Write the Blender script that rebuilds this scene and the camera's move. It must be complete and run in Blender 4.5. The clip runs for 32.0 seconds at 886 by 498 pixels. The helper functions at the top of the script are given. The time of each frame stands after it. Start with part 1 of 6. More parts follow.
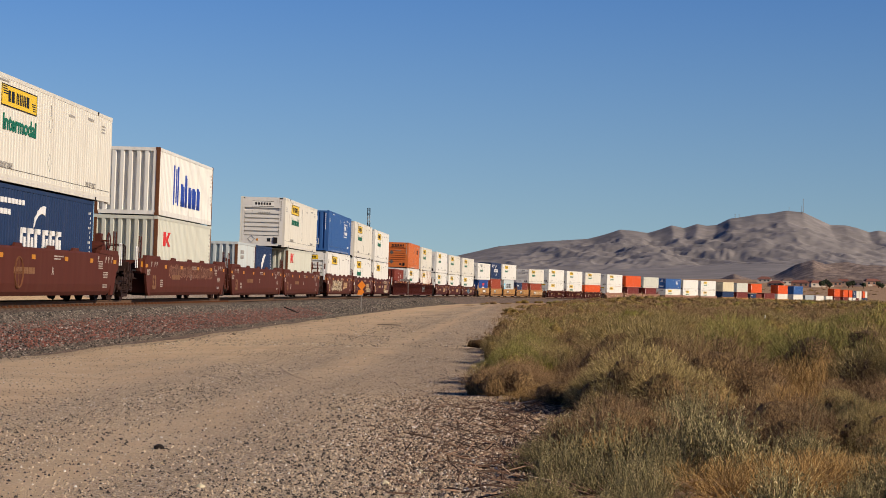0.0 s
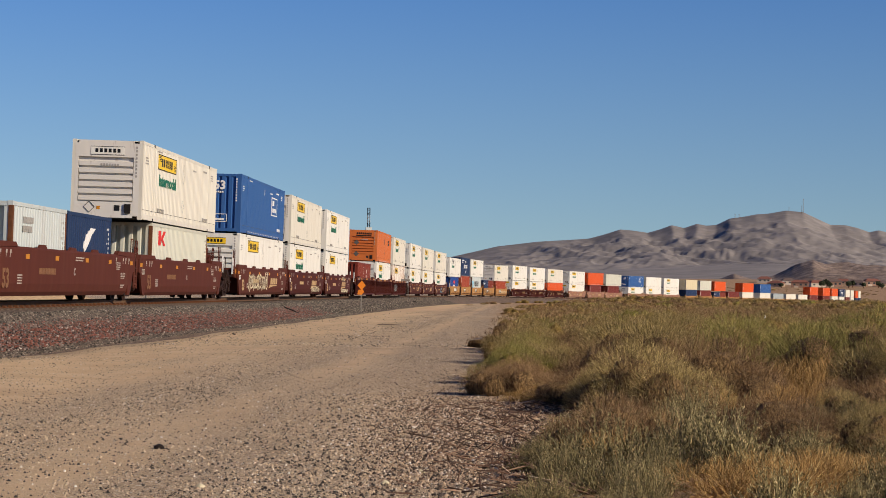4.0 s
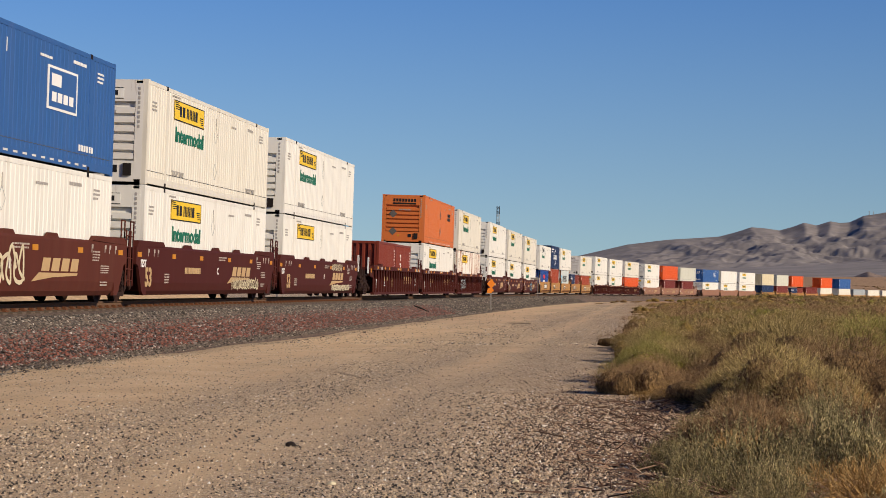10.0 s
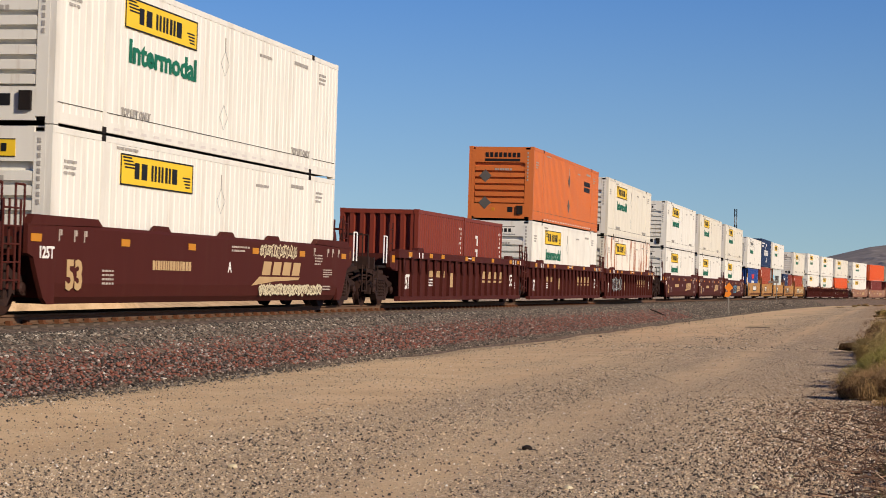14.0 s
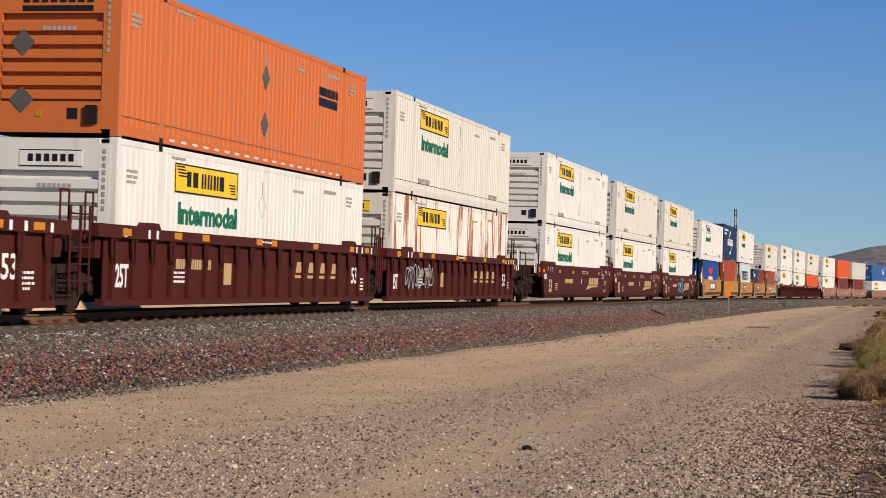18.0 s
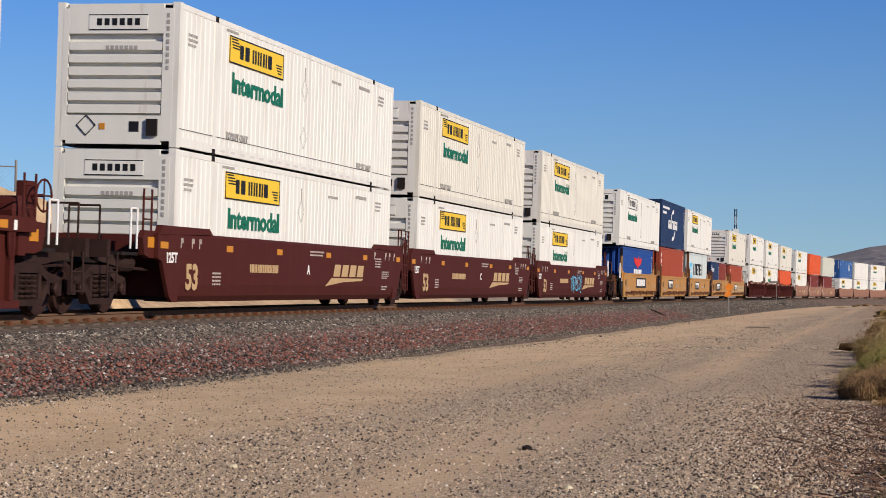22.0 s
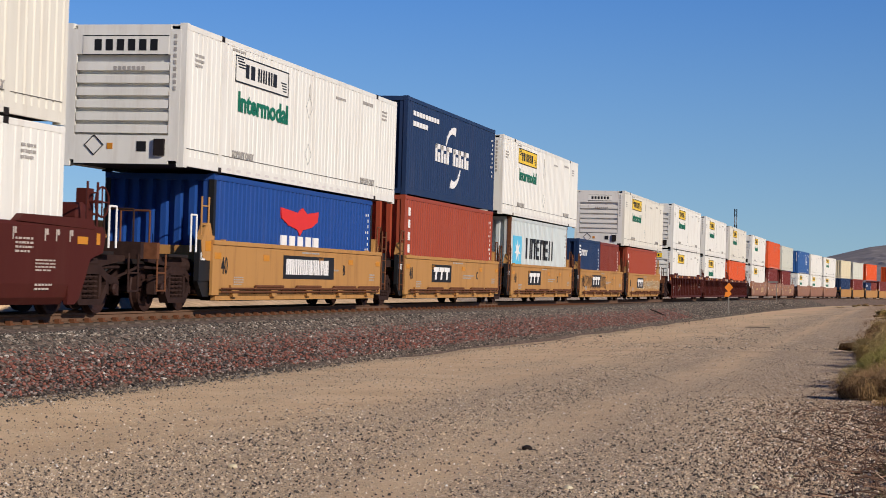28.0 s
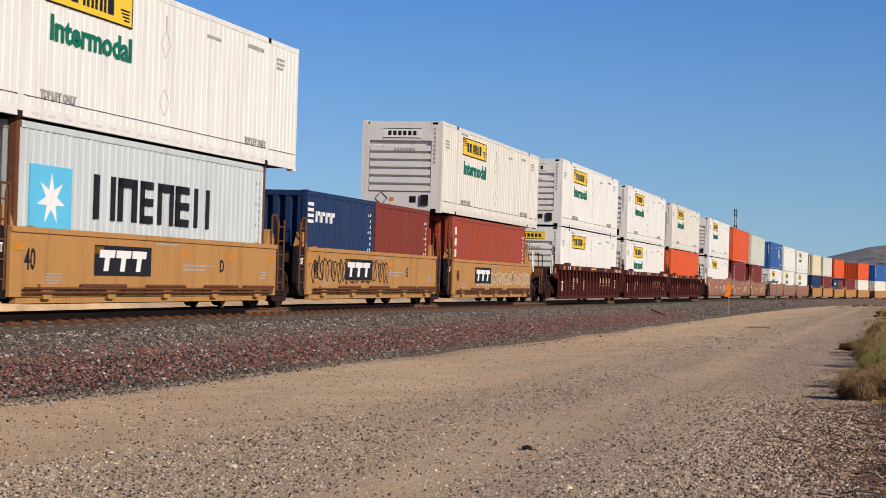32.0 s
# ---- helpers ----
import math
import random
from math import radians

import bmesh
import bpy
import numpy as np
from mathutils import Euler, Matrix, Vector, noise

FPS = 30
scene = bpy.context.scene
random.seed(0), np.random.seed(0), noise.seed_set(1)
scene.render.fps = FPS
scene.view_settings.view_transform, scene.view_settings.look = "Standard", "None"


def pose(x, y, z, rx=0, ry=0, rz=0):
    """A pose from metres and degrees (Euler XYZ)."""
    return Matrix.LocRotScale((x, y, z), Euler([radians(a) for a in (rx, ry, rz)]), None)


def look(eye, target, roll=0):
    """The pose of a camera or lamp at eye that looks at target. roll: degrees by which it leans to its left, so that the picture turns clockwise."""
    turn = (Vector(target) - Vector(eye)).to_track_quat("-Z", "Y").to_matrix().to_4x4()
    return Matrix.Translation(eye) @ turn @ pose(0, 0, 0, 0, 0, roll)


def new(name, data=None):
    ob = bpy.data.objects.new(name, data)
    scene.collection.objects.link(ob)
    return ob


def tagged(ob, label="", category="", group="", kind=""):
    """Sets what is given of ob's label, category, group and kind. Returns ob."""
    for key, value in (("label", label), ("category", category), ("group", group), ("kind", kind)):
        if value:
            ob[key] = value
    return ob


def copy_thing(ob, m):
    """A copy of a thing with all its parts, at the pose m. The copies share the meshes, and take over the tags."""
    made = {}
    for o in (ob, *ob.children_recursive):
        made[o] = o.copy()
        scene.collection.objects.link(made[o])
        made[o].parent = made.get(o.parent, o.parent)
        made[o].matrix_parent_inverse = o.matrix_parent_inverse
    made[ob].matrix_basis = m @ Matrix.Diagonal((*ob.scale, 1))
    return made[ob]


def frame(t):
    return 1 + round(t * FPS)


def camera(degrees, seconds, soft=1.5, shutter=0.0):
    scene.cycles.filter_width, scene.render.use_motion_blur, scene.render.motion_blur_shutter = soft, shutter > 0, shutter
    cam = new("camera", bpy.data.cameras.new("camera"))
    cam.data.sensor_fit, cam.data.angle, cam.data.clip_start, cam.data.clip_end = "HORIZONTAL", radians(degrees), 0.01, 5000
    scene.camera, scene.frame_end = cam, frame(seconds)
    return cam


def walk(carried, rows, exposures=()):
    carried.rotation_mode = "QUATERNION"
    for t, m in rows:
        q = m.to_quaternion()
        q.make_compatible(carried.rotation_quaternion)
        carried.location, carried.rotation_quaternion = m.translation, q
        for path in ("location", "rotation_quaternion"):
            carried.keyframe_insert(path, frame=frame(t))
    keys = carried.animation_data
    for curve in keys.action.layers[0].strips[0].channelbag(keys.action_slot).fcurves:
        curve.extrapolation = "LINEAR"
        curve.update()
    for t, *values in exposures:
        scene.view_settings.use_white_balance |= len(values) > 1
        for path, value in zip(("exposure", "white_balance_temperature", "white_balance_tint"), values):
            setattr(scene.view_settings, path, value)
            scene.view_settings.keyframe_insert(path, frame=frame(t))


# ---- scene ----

# ================= camera on its tripod: still, one pan to the left, still =================
EYE = (0.0, 0.0, 1.6)
cam = camera(26.6, 32.0, soft=0.85, shutter=0.12)


def aim(yaw, pitch, roll):
    a, b = radians(yaw), radians(pitch)
    way = Vector((math.sin(a) * math.cos(b), math.cos(a) * math.cos(b), math.sin(b)))
    return look(EYE, Vector(EYE) + way * 100, roll)


PAN = [
    (0.0, 11.152, 1.190, 0.90), (8.5, 11.152, 1.180, 0.90), (9.0, 10.673, 1.132, 0.88),
    (9.5, 9.106, 1.096, 0.86), (10.0, 7.198, 1.080, 0.84), (10.5, 5.081, 1.082, 0.82),
    (11.0, 2.627, 1.088, 0.79), (11.5, 1.018, 1.098, 0.76), (12.0, 0.013, 1.096, 0.74),
    (12.5, -0.06, 1.104, 0.74), (13.0, 0.0, 1.10, 0.74), (32.0, 0.0, 1.10, 0.74),
]
walk(cam, [(t, aim(y, p, r)) for t, y, p, r in PAN], [(0.0, -0.03, 6800, 10), (8.5, -0.03, 6800, 10), (12.5, 0.04, 6800, 10), (18.0, 0.02, 6450, 10), (22.0, 0.0, 6150, 10), (24.0, 0.0, 6150, 10), (25.0, -0.20, 6150, 10), (28.0, -0.05, 6150, 10), (29.0, -0.07, 6150, 10), (30.0, -0.12, 6150, 10), (31.0, 0.05, 6150, 10), (32.0, 0.0, 6150, 10)])
scene.view_settings.exposure = 0.0

# ================= sky and sun =================
SUN_FROM = Vector((0.653, -0.631, 0.422)).normalized()
world = bpy.data.worlds.new("world")
scene.world = world
world.use_nodes = True
wn = world.node_tree.nodes
wl = world.node_tree.links
sky = wn.new("ShaderNodeTexSky")
sky.sky_type = "NISHITA"
sky.sun_disc = False
sky.sun_elevation = math.asin(SUN_FROM.z)
sky.sun_rotation = math.atan2(SUN_FROM.x, SUN_FROM.y)
sky.altitude = 1500
sky.air_density = 1.0
sky.dust_density = 0.4
sky.ozone_density = 4.0
tone = wn.new("ShaderNodeHueSaturation")
tone.inputs["Hue"].default_value = 0.525
tone.inputs["Saturation"].default_value = 1.38
# the clear desert air above the haze, a little way over the horizon
where = wn.new("ShaderNodeTexCoord")
split, join = wn.new("ShaderNodeSeparateXYZ"), wn.new("ShaderNodeCombineXYZ")
square, slope, lift = (wn.new("ShaderNodeMath") for _ in range(3))
square.operation = "MULTIPLY"
slope.operation = lift.operation = "MULTIPLY_ADD"
slope.inputs[1].default_value, slope.inputs[2].default_value = 1.8, 0.43
lift.inputs[2].default_value = 0.036
wl.new(where.outputs["Generated"], split.inputs[0])
wl.new(split.outputs[0], join.inputs[0])
wl.new(split.outputs[1], join.inputs[1])
wl.new(split.outputs[2], square.inputs[0])
wl.new(split.outputs[2], square.inputs[1])
wl.new(square.outputs[0], slope.inputs[0])
wl.new(split.outputs[2], lift.inputs[0])
wl.new(slope.outputs[0], lift.inputs[1])
wl.new(lift.outputs[0], join.inputs[2])
wl.new(join.outputs[0], sky.inputs["Vector"])
wl.new(sky.outputs[0], tone.inputs["Color"])
wl.new(tone.outputs[0], wn["Background"].inputs["Color"])
# the sky deepens smoothly from the haze to the zenith
deep = wn.new("ShaderNodeMapRange")
deep.interpolation_type = "SMOOTHSTEP"
deep.inputs[1].default_value, deep.inputs[2].default_value = 0.15, 0.85
deep.inputs[3].default_value, deep.inputs[4].default_value = 0.086, 0.045
wl.new(split.outputs[2], deep.inputs[0])
wl.new(deep.outputs[0], wn["Background"].inputs["Strength"])
sun = new("sun", bpy.data.lights.new("sun", "SUN"))
sun.data.energy = 4.75
sun.data.angle = radians(0.53)
sun.data.color = (1.0, 0.88, 0.74)
sun.matrix_world = look(SUN_FROM * 50, (0, 0, 0))


# ================= materials =================
def mat(name, color, rough=0.7, metal=0.0, vary=0.12, scale=3.0, bump=0.0, bscale=40.0, dirt=None, dirt_amt=0.4,
        dirt_scale=1.5, stretch=(1, 1, 1), random_amt=0.0, dirt_from=0.5, dirt_to=0.75):
    """A painted or natural surface: base colour, two scales of change, optional dirt and relief."""
    m = bpy.data.materials.new(name)
    m.use_nodes = True
    n, l = m.node_tree.nodes, m.node_tree.links
    b = n["Principled BSDF"]
    b.inputs["Roughness"].default_value = rough
    b.inputs["Metallic"].default_value = metal
    b.inputs["Specular IOR Level"].default_value = 0.22
    tc = n.new("ShaderNodeTexCoord")
    mp = n.new("ShaderNodeMapping")
    mp.inputs["Scale"].default_value = stretch
    l.new(tc.outputs["Object"], mp.inputs[0])
    a = n.new("ShaderNodeTexNoise")
    a.inputs["Scale"].default_value = scale
    a.inputs["Detail"].default_value = 8
    l.new(mp.outputs[0], a.inputs["Vector"])
    mix = n.new("ShaderNodeMix")
    mix.data_type = "RGBA"
    mix.inputs[6].default_value = (*[max(0, c * (1 - vary)) for c in color], 1)
    mix.inputs[7].default_value = (*[min(1, c * (1 + vary)) for c in color], 1)
    l.new(a.outputs[0], mix.inputs[0])
    out = mix.outputs[2]
    if dirt:
        d = n.new("ShaderNodeTexNoise")
        d.inputs["Scale"].default_value = dirt_scale
        d.inputs["Detail"].default_value = 10
        d.inputs["Roughness"].default_value = 0.7
        l.new(mp.outputs[0], d.inputs["Vector"])
        r = n.new("ShaderNodeMapRange")
        r.inputs[1].default_value, r.inputs[2].default_value = dirt_from, dirt_to
        r.inputs[3].default_value, r.inputs[4].default_value = 0.0, dirt_amt
        l.new(d.outputs[0], r.inputs[0])
        m2 = n.new("ShaderNodeMix")
        m2.data_type = "RGBA"
        m2.inputs[7].default_value = (*dirt, 1)
        l.new(r.outputs[0], m2.inputs[0])
        l.new(out, m2.inputs[6])
        out = m2.outputs[2]
    if random_amt:
        oi = n.new("ShaderNodeObjectInfo")
        hv = n.new("ShaderNodeHueSaturation")
        r = n.new("ShaderNodeMapRange")
        r.inputs[3].default_value, r.inputs[4].default_value = 1 - random_amt, 1 + random_amt
        l.new(oi.outputs["Random"], r.inputs[0])
        l.new(r.outputs[0], hv.inputs["Value"])
        l.new(out, hv.inputs["Color"])
        out = hv.outputs[0]
    l.new(out, b.inputs["Base Color"])
    if bump:
        t = n.new("ShaderNodeTexNoise")
        t.inputs["Scale"].default_value = bscale
        t.inputs["Detail"].default_value = 6
        l.new(mp.outputs[0], t.inputs["Vector"])
        bp = n.new("ShaderNodeBump")
        bp.inputs["Strength"].default_value = bump
        bp.inputs["Distance"].default_value = 0.02
        l.new(t.outputs[0], bp.inputs["Height"])
        l.new(bp.outputs[0], b.inputs["Normal"])
    return m


DUST = (0.33, 0.25, 0.17)
STREAK = (1, 1, 0.12)


def paint(name, color, dirt=DUST, amt=0.35, **k):
    return mat(name, color, rough=k.pop("rough", 0.5), vary=k.pop("vary", 0.08), dirt=dirt, dirt_amt=amt, dirt_scale=k.pop("dirt_scale", 2.2), stretch=STREAK, **k)


M = {
    "white": paint("white_paint", (0.73, 0.71, 0.64)),
    "cream": paint("cream_paint", (0.67, 0.635, 0.54)),
    "grey": paint("grey_white_paint", (0.55, 0.55, 0.46)),
    "lightgrey": paint("light_grey_paint", (0.50, 0.545, 0.53), dirt=(0.25, 0.12, 0.06)),
    "tanbox": paint("tan_container_paint", (0.62, 0.54, 0.36)),
    "steelgrey": paint("steel_grey_paint", (0.32, 0.36, 0.37)),
    "navy": paint("navy_paint", (0.014, 0.032, 0.085), amt=0.04),
    "blue": paint("blue_paint", (0.013, 0.055, 0.23), amt=0.04),
    "midblue": paint("mid_blue_paint", (0.03, 0.10, 0.28), amt=0.05),
    "brick": paint("brick_red_paint", (0.29, 0.052, 0.024), amt=0.07),
    "oxide": paint("oxide_red_paint", (0.18, 0.032, 0.018), amt=0.06),
    "maroon": paint("maroon_paint", (0.15, 0.026, 0.02), amt=0.06),
    "orange": paint("orange_paint", (0.55, 0.14, 0.035), amt=0.2),
    "redorange": paint("red_orange_paint", (0.62, 0.085, 0.015), amt=0.12),
    "car_brown": paint("mineral_brown_paint", (0.062, 0.0105, 0.0065), amt=0.025, rough=0.7),
    "car_rusty": paint("weathered_red_brown_paint", (0.088, 0.021, 0.012), amt=0.05, rough=0.75, vary=0.2),
    "car_faded": paint("faded_brown_paint", (0.26, 0.13, 0.085), amt=0.4, rough=0.75),
    "car_tan": paint("tan_yellow_paint", (0.42, 0.215, 0.066), dirt=(0.14, 0.06, 0.025), amt=0.6, rough=0.65),
    "dark": mat("dark_steel", (0.014, 0.010, 0.009), rough=0.75, vary=0.3, dirt=(0.05, 0.03, 0.02), dirt_amt=0.35),
    "truck": mat("rust_brown_cast_steel", (0.026, 0.012, 0.009), rough=0.8, vary=0.4, scale=5, dirt=(0.09, 0.048, 0.034), dirt_amt=0.4),
    "wheel": mat("wheel_steel", (0.034, 0.015, 0.011), rough=0.65, metal=0.2, vary=0.3, scale=12),
    "rust": mat("rust", (0.13, 0.05, 0.022), rough=0.9, vary=0.5, scale=9),
    "rail": mat("rusty_rail_steel", (0.13, 0.072, 0.042), rough=0.8, vary=0.25, scale=6),
    "tie": mat("weathered_tie", (0.13, 0.095, 0.07), rough=0.9, vary=0.2, bump=0.3),
    "yellow": mat("yellow_decal", (0.80, 0.52, 0.03), rough=0.45, vary=0.06),
    "amber": mat("amber_reflector", (0.52, 0.21, 0.018), rough=0.45, vary=0.1),
    "placard": mat("dull_grey_plate", (0.10, 0.09, 0.08), rough=0.6, vary=0.2),
    "black": mat("black_decal", (0.012, 0.012, 0.013), rough=0.5, vary=0.1),
    "green": mat("green_decal", (0.01, 0.14, 0.08), rough=0.5, vary=0.1),
    "ink": mat("dark_lettering", (0.34, 0.32, 0.29), rough=0.6, vary=0.2),
    "whitemark": mat("white_lettering", (0.78, 0.76, 0.72), rough=0.5, vary=0.1),
    "gold": mat("gold_lettering", (0.46, 0.31, 0.155), rough=0.6, vary=0.12),
    "dullmark": mat("worn_lettering", (0.40, 0.34, 0.29), rough=0.65, vary=0.3),
    "dullgold": mat("worn_gold_lettering", (0.20, 0.095, 0.045), rough=0.65, vary=0.3),
    "redmark": mat("red_decal", (0.65, 0.03, 0.025), rough=0.5, vary=0.05),
    "bluemark": mat("blue_decal", (0.02, 0.06, 0.35), rough=0.5, vary=0.05),
    "skymark": mat("sky_blue_decal", (0.12, 0.48, 0.68), rough=0.5, vary=0.1),
    "frost": mat("reflective_tape", (0.62, 0.58, 0.54), rough=0.4, vary=0.1),
    "signorange": mat("orange_sign", (0.70, 0.21, 0.02), rough=0.5, vary=0.15, dirt=(0.2, 0.12, 0.06)),
    "post": mat("galvanised_post", (0.22, 0.20, 0.18), rough=0.6, metal=0.3, vary=0.2),
}


# ================= mesh helpers =================
def box(bm, x0, x1, y0, y1, z0, z1):
    v = [bm.verts.new(p) for p in ((x0, y0, z0), (x1, y0, z0), (x1, y1, z0), (x0, y1, z0), (x0, y0, z1), (x1, y0, z1), (x1, y1, z1), (x0, y1, z1))]
    for f in ((0, 3, 2, 1), (4, 5, 6, 7), (0, 1, 5, 4), (1, 2, 6, 5), (2, 3, 7, 6), (3, 0, 4, 7)):
        bm.faces.new([v[i] for i in f])


def prism(bm, pts, y0, y1):
    """A polygon given in x and z, drawn out from y0 to y1."""
    a = [bm.verts.new((x, y0, z)) for x, z in pts]
    b = [bm.verts.new((x, y1, z)) for x, z in pts]
    bm.faces.new(a)
    bm.faces.new(b[::-1])
    for i in range(len(pts)):
        j = (i + 1) % len(pts)
        bm.faces.new((a[j], a[i], b[i], b[j]))


def rod(bm, p, q, r, n=8):
    p, q = Vector(p), Vector(q)
    u = (q - p).normalized()
    s = u.orthogonal().normalized()
    w = u.cross(s)
    rings = [[bm.verts.new(c + (s * math.cos(2 * math.pi * i / n) + w * math.sin(2 * math.pi * i / n)) * r) for i in range(n)] for c in (p, q)]
    for i in range(n):
        bm.faces.new((rings[0][i], rings[0][(i + 1) % n], rings[1][(i + 1) % n], rings[1][i]))
    bm.faces.new(rings[0][::-1])
    bm.faces.new(rings[1])


def lathe(bm, prof, centre, n=20, axis="y"):
    """Turn a profile of (radius, along) about an axis through centre."""
    c = Vector(centre)
    rings = []
    for r, a in prof:
        ring = []
        for i in range(n):
            t = 2 * math.pi * i / n
            if axis == "y":
                o = Vector((r * math.cos(t), a, r * math.sin(t)))
            elif axis == "x":
                o = Vector((a, r * math.cos(t), r * math.sin(t)))
            else:
                o = Vector((r * math.cos(t), r * math.sin(t), a))
            ring.append(bm.verts.new(c + o))
        rings.append(ring)
    for a, b in zip(rings, rings[1:]):
        for i in range(n):
            bm.faces.new((a[i], a[(i + 1) % n], b[(i + 1) % n], b[i]))
    bm.faces.new(rings[0][::-1])
    bm.faces.new(rings[-1])


def mesh_of(name, bm, material):
    bmesh.ops.recalc_face_normals(bm, faces=bm.faces)
    me = bpy.data.meshes.new(name)
    bm.to_mesh(me)
    bm.free()
    me.materials.append(material)
    return me


def part(name, bm, material, parent, label=""):
    ob = new(name, mesh_of(name, bm, material) if isinstance(bm, bmesh.types.BMesh) else bm)
    ob.parent = parent
    return tagged(ob, label)


def pieces(name, bm, material, parent, label=""):
    """One part for each stroke of a mark; a mark of very many strokes stays whole."""
    seen, islands = set(), []
    for v in bm.verts:
        if v in seen:
            continue
        todo, isle = [v], []
        seen.add(v)
        while todo:
            a = todo.pop()
            isle.append(a)
            for ed in a.link_edges:
                b = ed.other_vert(a)
                if b not in seen:
                    seen.add(b)
                    todo.append(b)
        islands.append(isle)
    if len(islands) > 20:
        return tagged(part(name, bm, material, parent, label), kind="stuff")
    for isle in islands:
        one, at = bmesh.new(), {}
        for v in isle:
            at[v] = one.verts.new(v.co)
        for f in {f for v in isle for f in v.link_faces}:
            one.faces.new([at[v] for v in f.verts])
        part(name, one, material, parent, label)
    bm.free()


def group_of(draw):
    bm = bmesh.new()
    draw(bm)
    return bm


def boxes(*rows):
    bm = bmesh.new()
    for r in rows:
        box(bm, *r)
    return bm


def thing(name, label, category, group="", kind=""):
    return tagged(new(name), label, category, group, kind)


TEXTS = {}


def text_mesh(words, height, depth, material, bold):
    key = (words, height, material.name, bold)
    if key not in TEXTS:
        cu = bpy.data.curves.new("lettering", "FONT")
        cu.body, cu.size, cu.extrude, cu.align_x = words, height / 0.72, depth, "LEFT"
        cu.resolution_u = 2
        cu.offset = bold
        tmp = bpy.data.objects.new("tmp", cu)
        me = bpy.data.meshes.new_from_object(tmp)
        bpy.data.objects.remove(tmp)
        me.materials.clear()
        me.materials.append(material)
        TEXTS[key] = me
    return TEXTS[key]


def lettering(words, x, y, z, height, material, parent, wide=1.0, facing="near", label="", bold=0.008):
    """Letters on the near side (reading along +x) or on the end that faces -x (reading along -y)."""
    ob = new("lettering", text_mesh(words, height, 0.004, material, bold))
    ob.parent = parent
    ob.matrix_basis = pose(x, y, z, 90, 0, 0 if facing == "near" else -90) @ Matrix.Diagonal((wide, 1, 1, 1))
    return tagged(ob, label or "lettering that reads " + words)


# ================= the line of the track =================
V_TRAIN = 10.018
KNOTS = (-150, -70, -20, 10, 40, 120, 200, 300, 420, 560, 720, 780, 2000)
BEND = (0.0, -1.4, -2.8, 0.12, 0.073, 0.031, 0.593, 1.418, 0.914, 0.851, -1.95, 0.0, 0.0)
DS = 1.0
LINE_AT = (10.637, 108.027)
LINE_S = np.arange(-150, 1500, DS)
_k = np.interp(LINE_S, KNOTS, np.array(BEND) * 1e-3)
_psi = np.cumsum(_k) * DS
_psi = radians(13.493) + _psi - np.interp(70, LINE_S, _psi) + 0.00477
_x, _y = np.cumsum(np.sin(_psi)) * DS, np.cumsum(np.cos(_psi)) * DS
_x += LINE_AT[0] - np.interp(70, LINE_S, _x)
_y += LINE_AT[1] - np.interp(70, LINE_S, _y)
RAIL_Z = EYE[2] - 0.6335
CANT = 1.0


def fall(s):
    s = np.clip(s, 0, 760)
    return -0.000845 * s - 0.5974e-5 * s * s


def line_at(s, side=0.0):
    """Place on the track at distance s: x, y, rail height and heading; side is to the near side."""
    x, y, p = np.interp(s, LINE_S, _x), np.interp(s, LINE_S, _y), np.interp(s, LINE_S, _psi)
    rise = np.interp(s, (-60, -5, 12, 60, 160), (.045, .045, .07, .023, 0))
    return x + np.cos(p) * side, y - np.sin(p) * side, RAIL_Z + fall(s) + rise, p


def on_track(s, up=0.0):
    x, y, z, p = line_at(s)
    return pose(x, y, z, 0, 0, 90 - math.degrees(p)) @ pose(0, 0, 0, CANT, 0, 0) @ pose(0, 0, up)


def ground_z(x, y):
    """Height of the desert floor."""
    r = np.hypot(x, y)
    z = -0.22 * np.clip((y - 22) / 40, 0, 1) ** 1.0
    z = z + fall(np.clip(r - 45, 0, None)) * 0.95
    far = np.clip((r - 850) / 500, 0, 1)
    az = np.degrees(np.arctan2(x, y))
    turn = np.clip((az - 10) / 9, 0, 1)
    far = far * far * (3 - 2 * far)
    rise = np.clip((r - 70) / 130, 0, 1) * np.clip((430 - r) / 110, 0, 1) * np.clip((az - 14.4) / 2.5, 0, 1)
    return z + 0.92 * rise + far * turn * turn * (3 - 2 * turn) * 15.0 + 0.035 * np.sin(x * .9 + y * .31) * np.sin(y * .23 - x * .4)


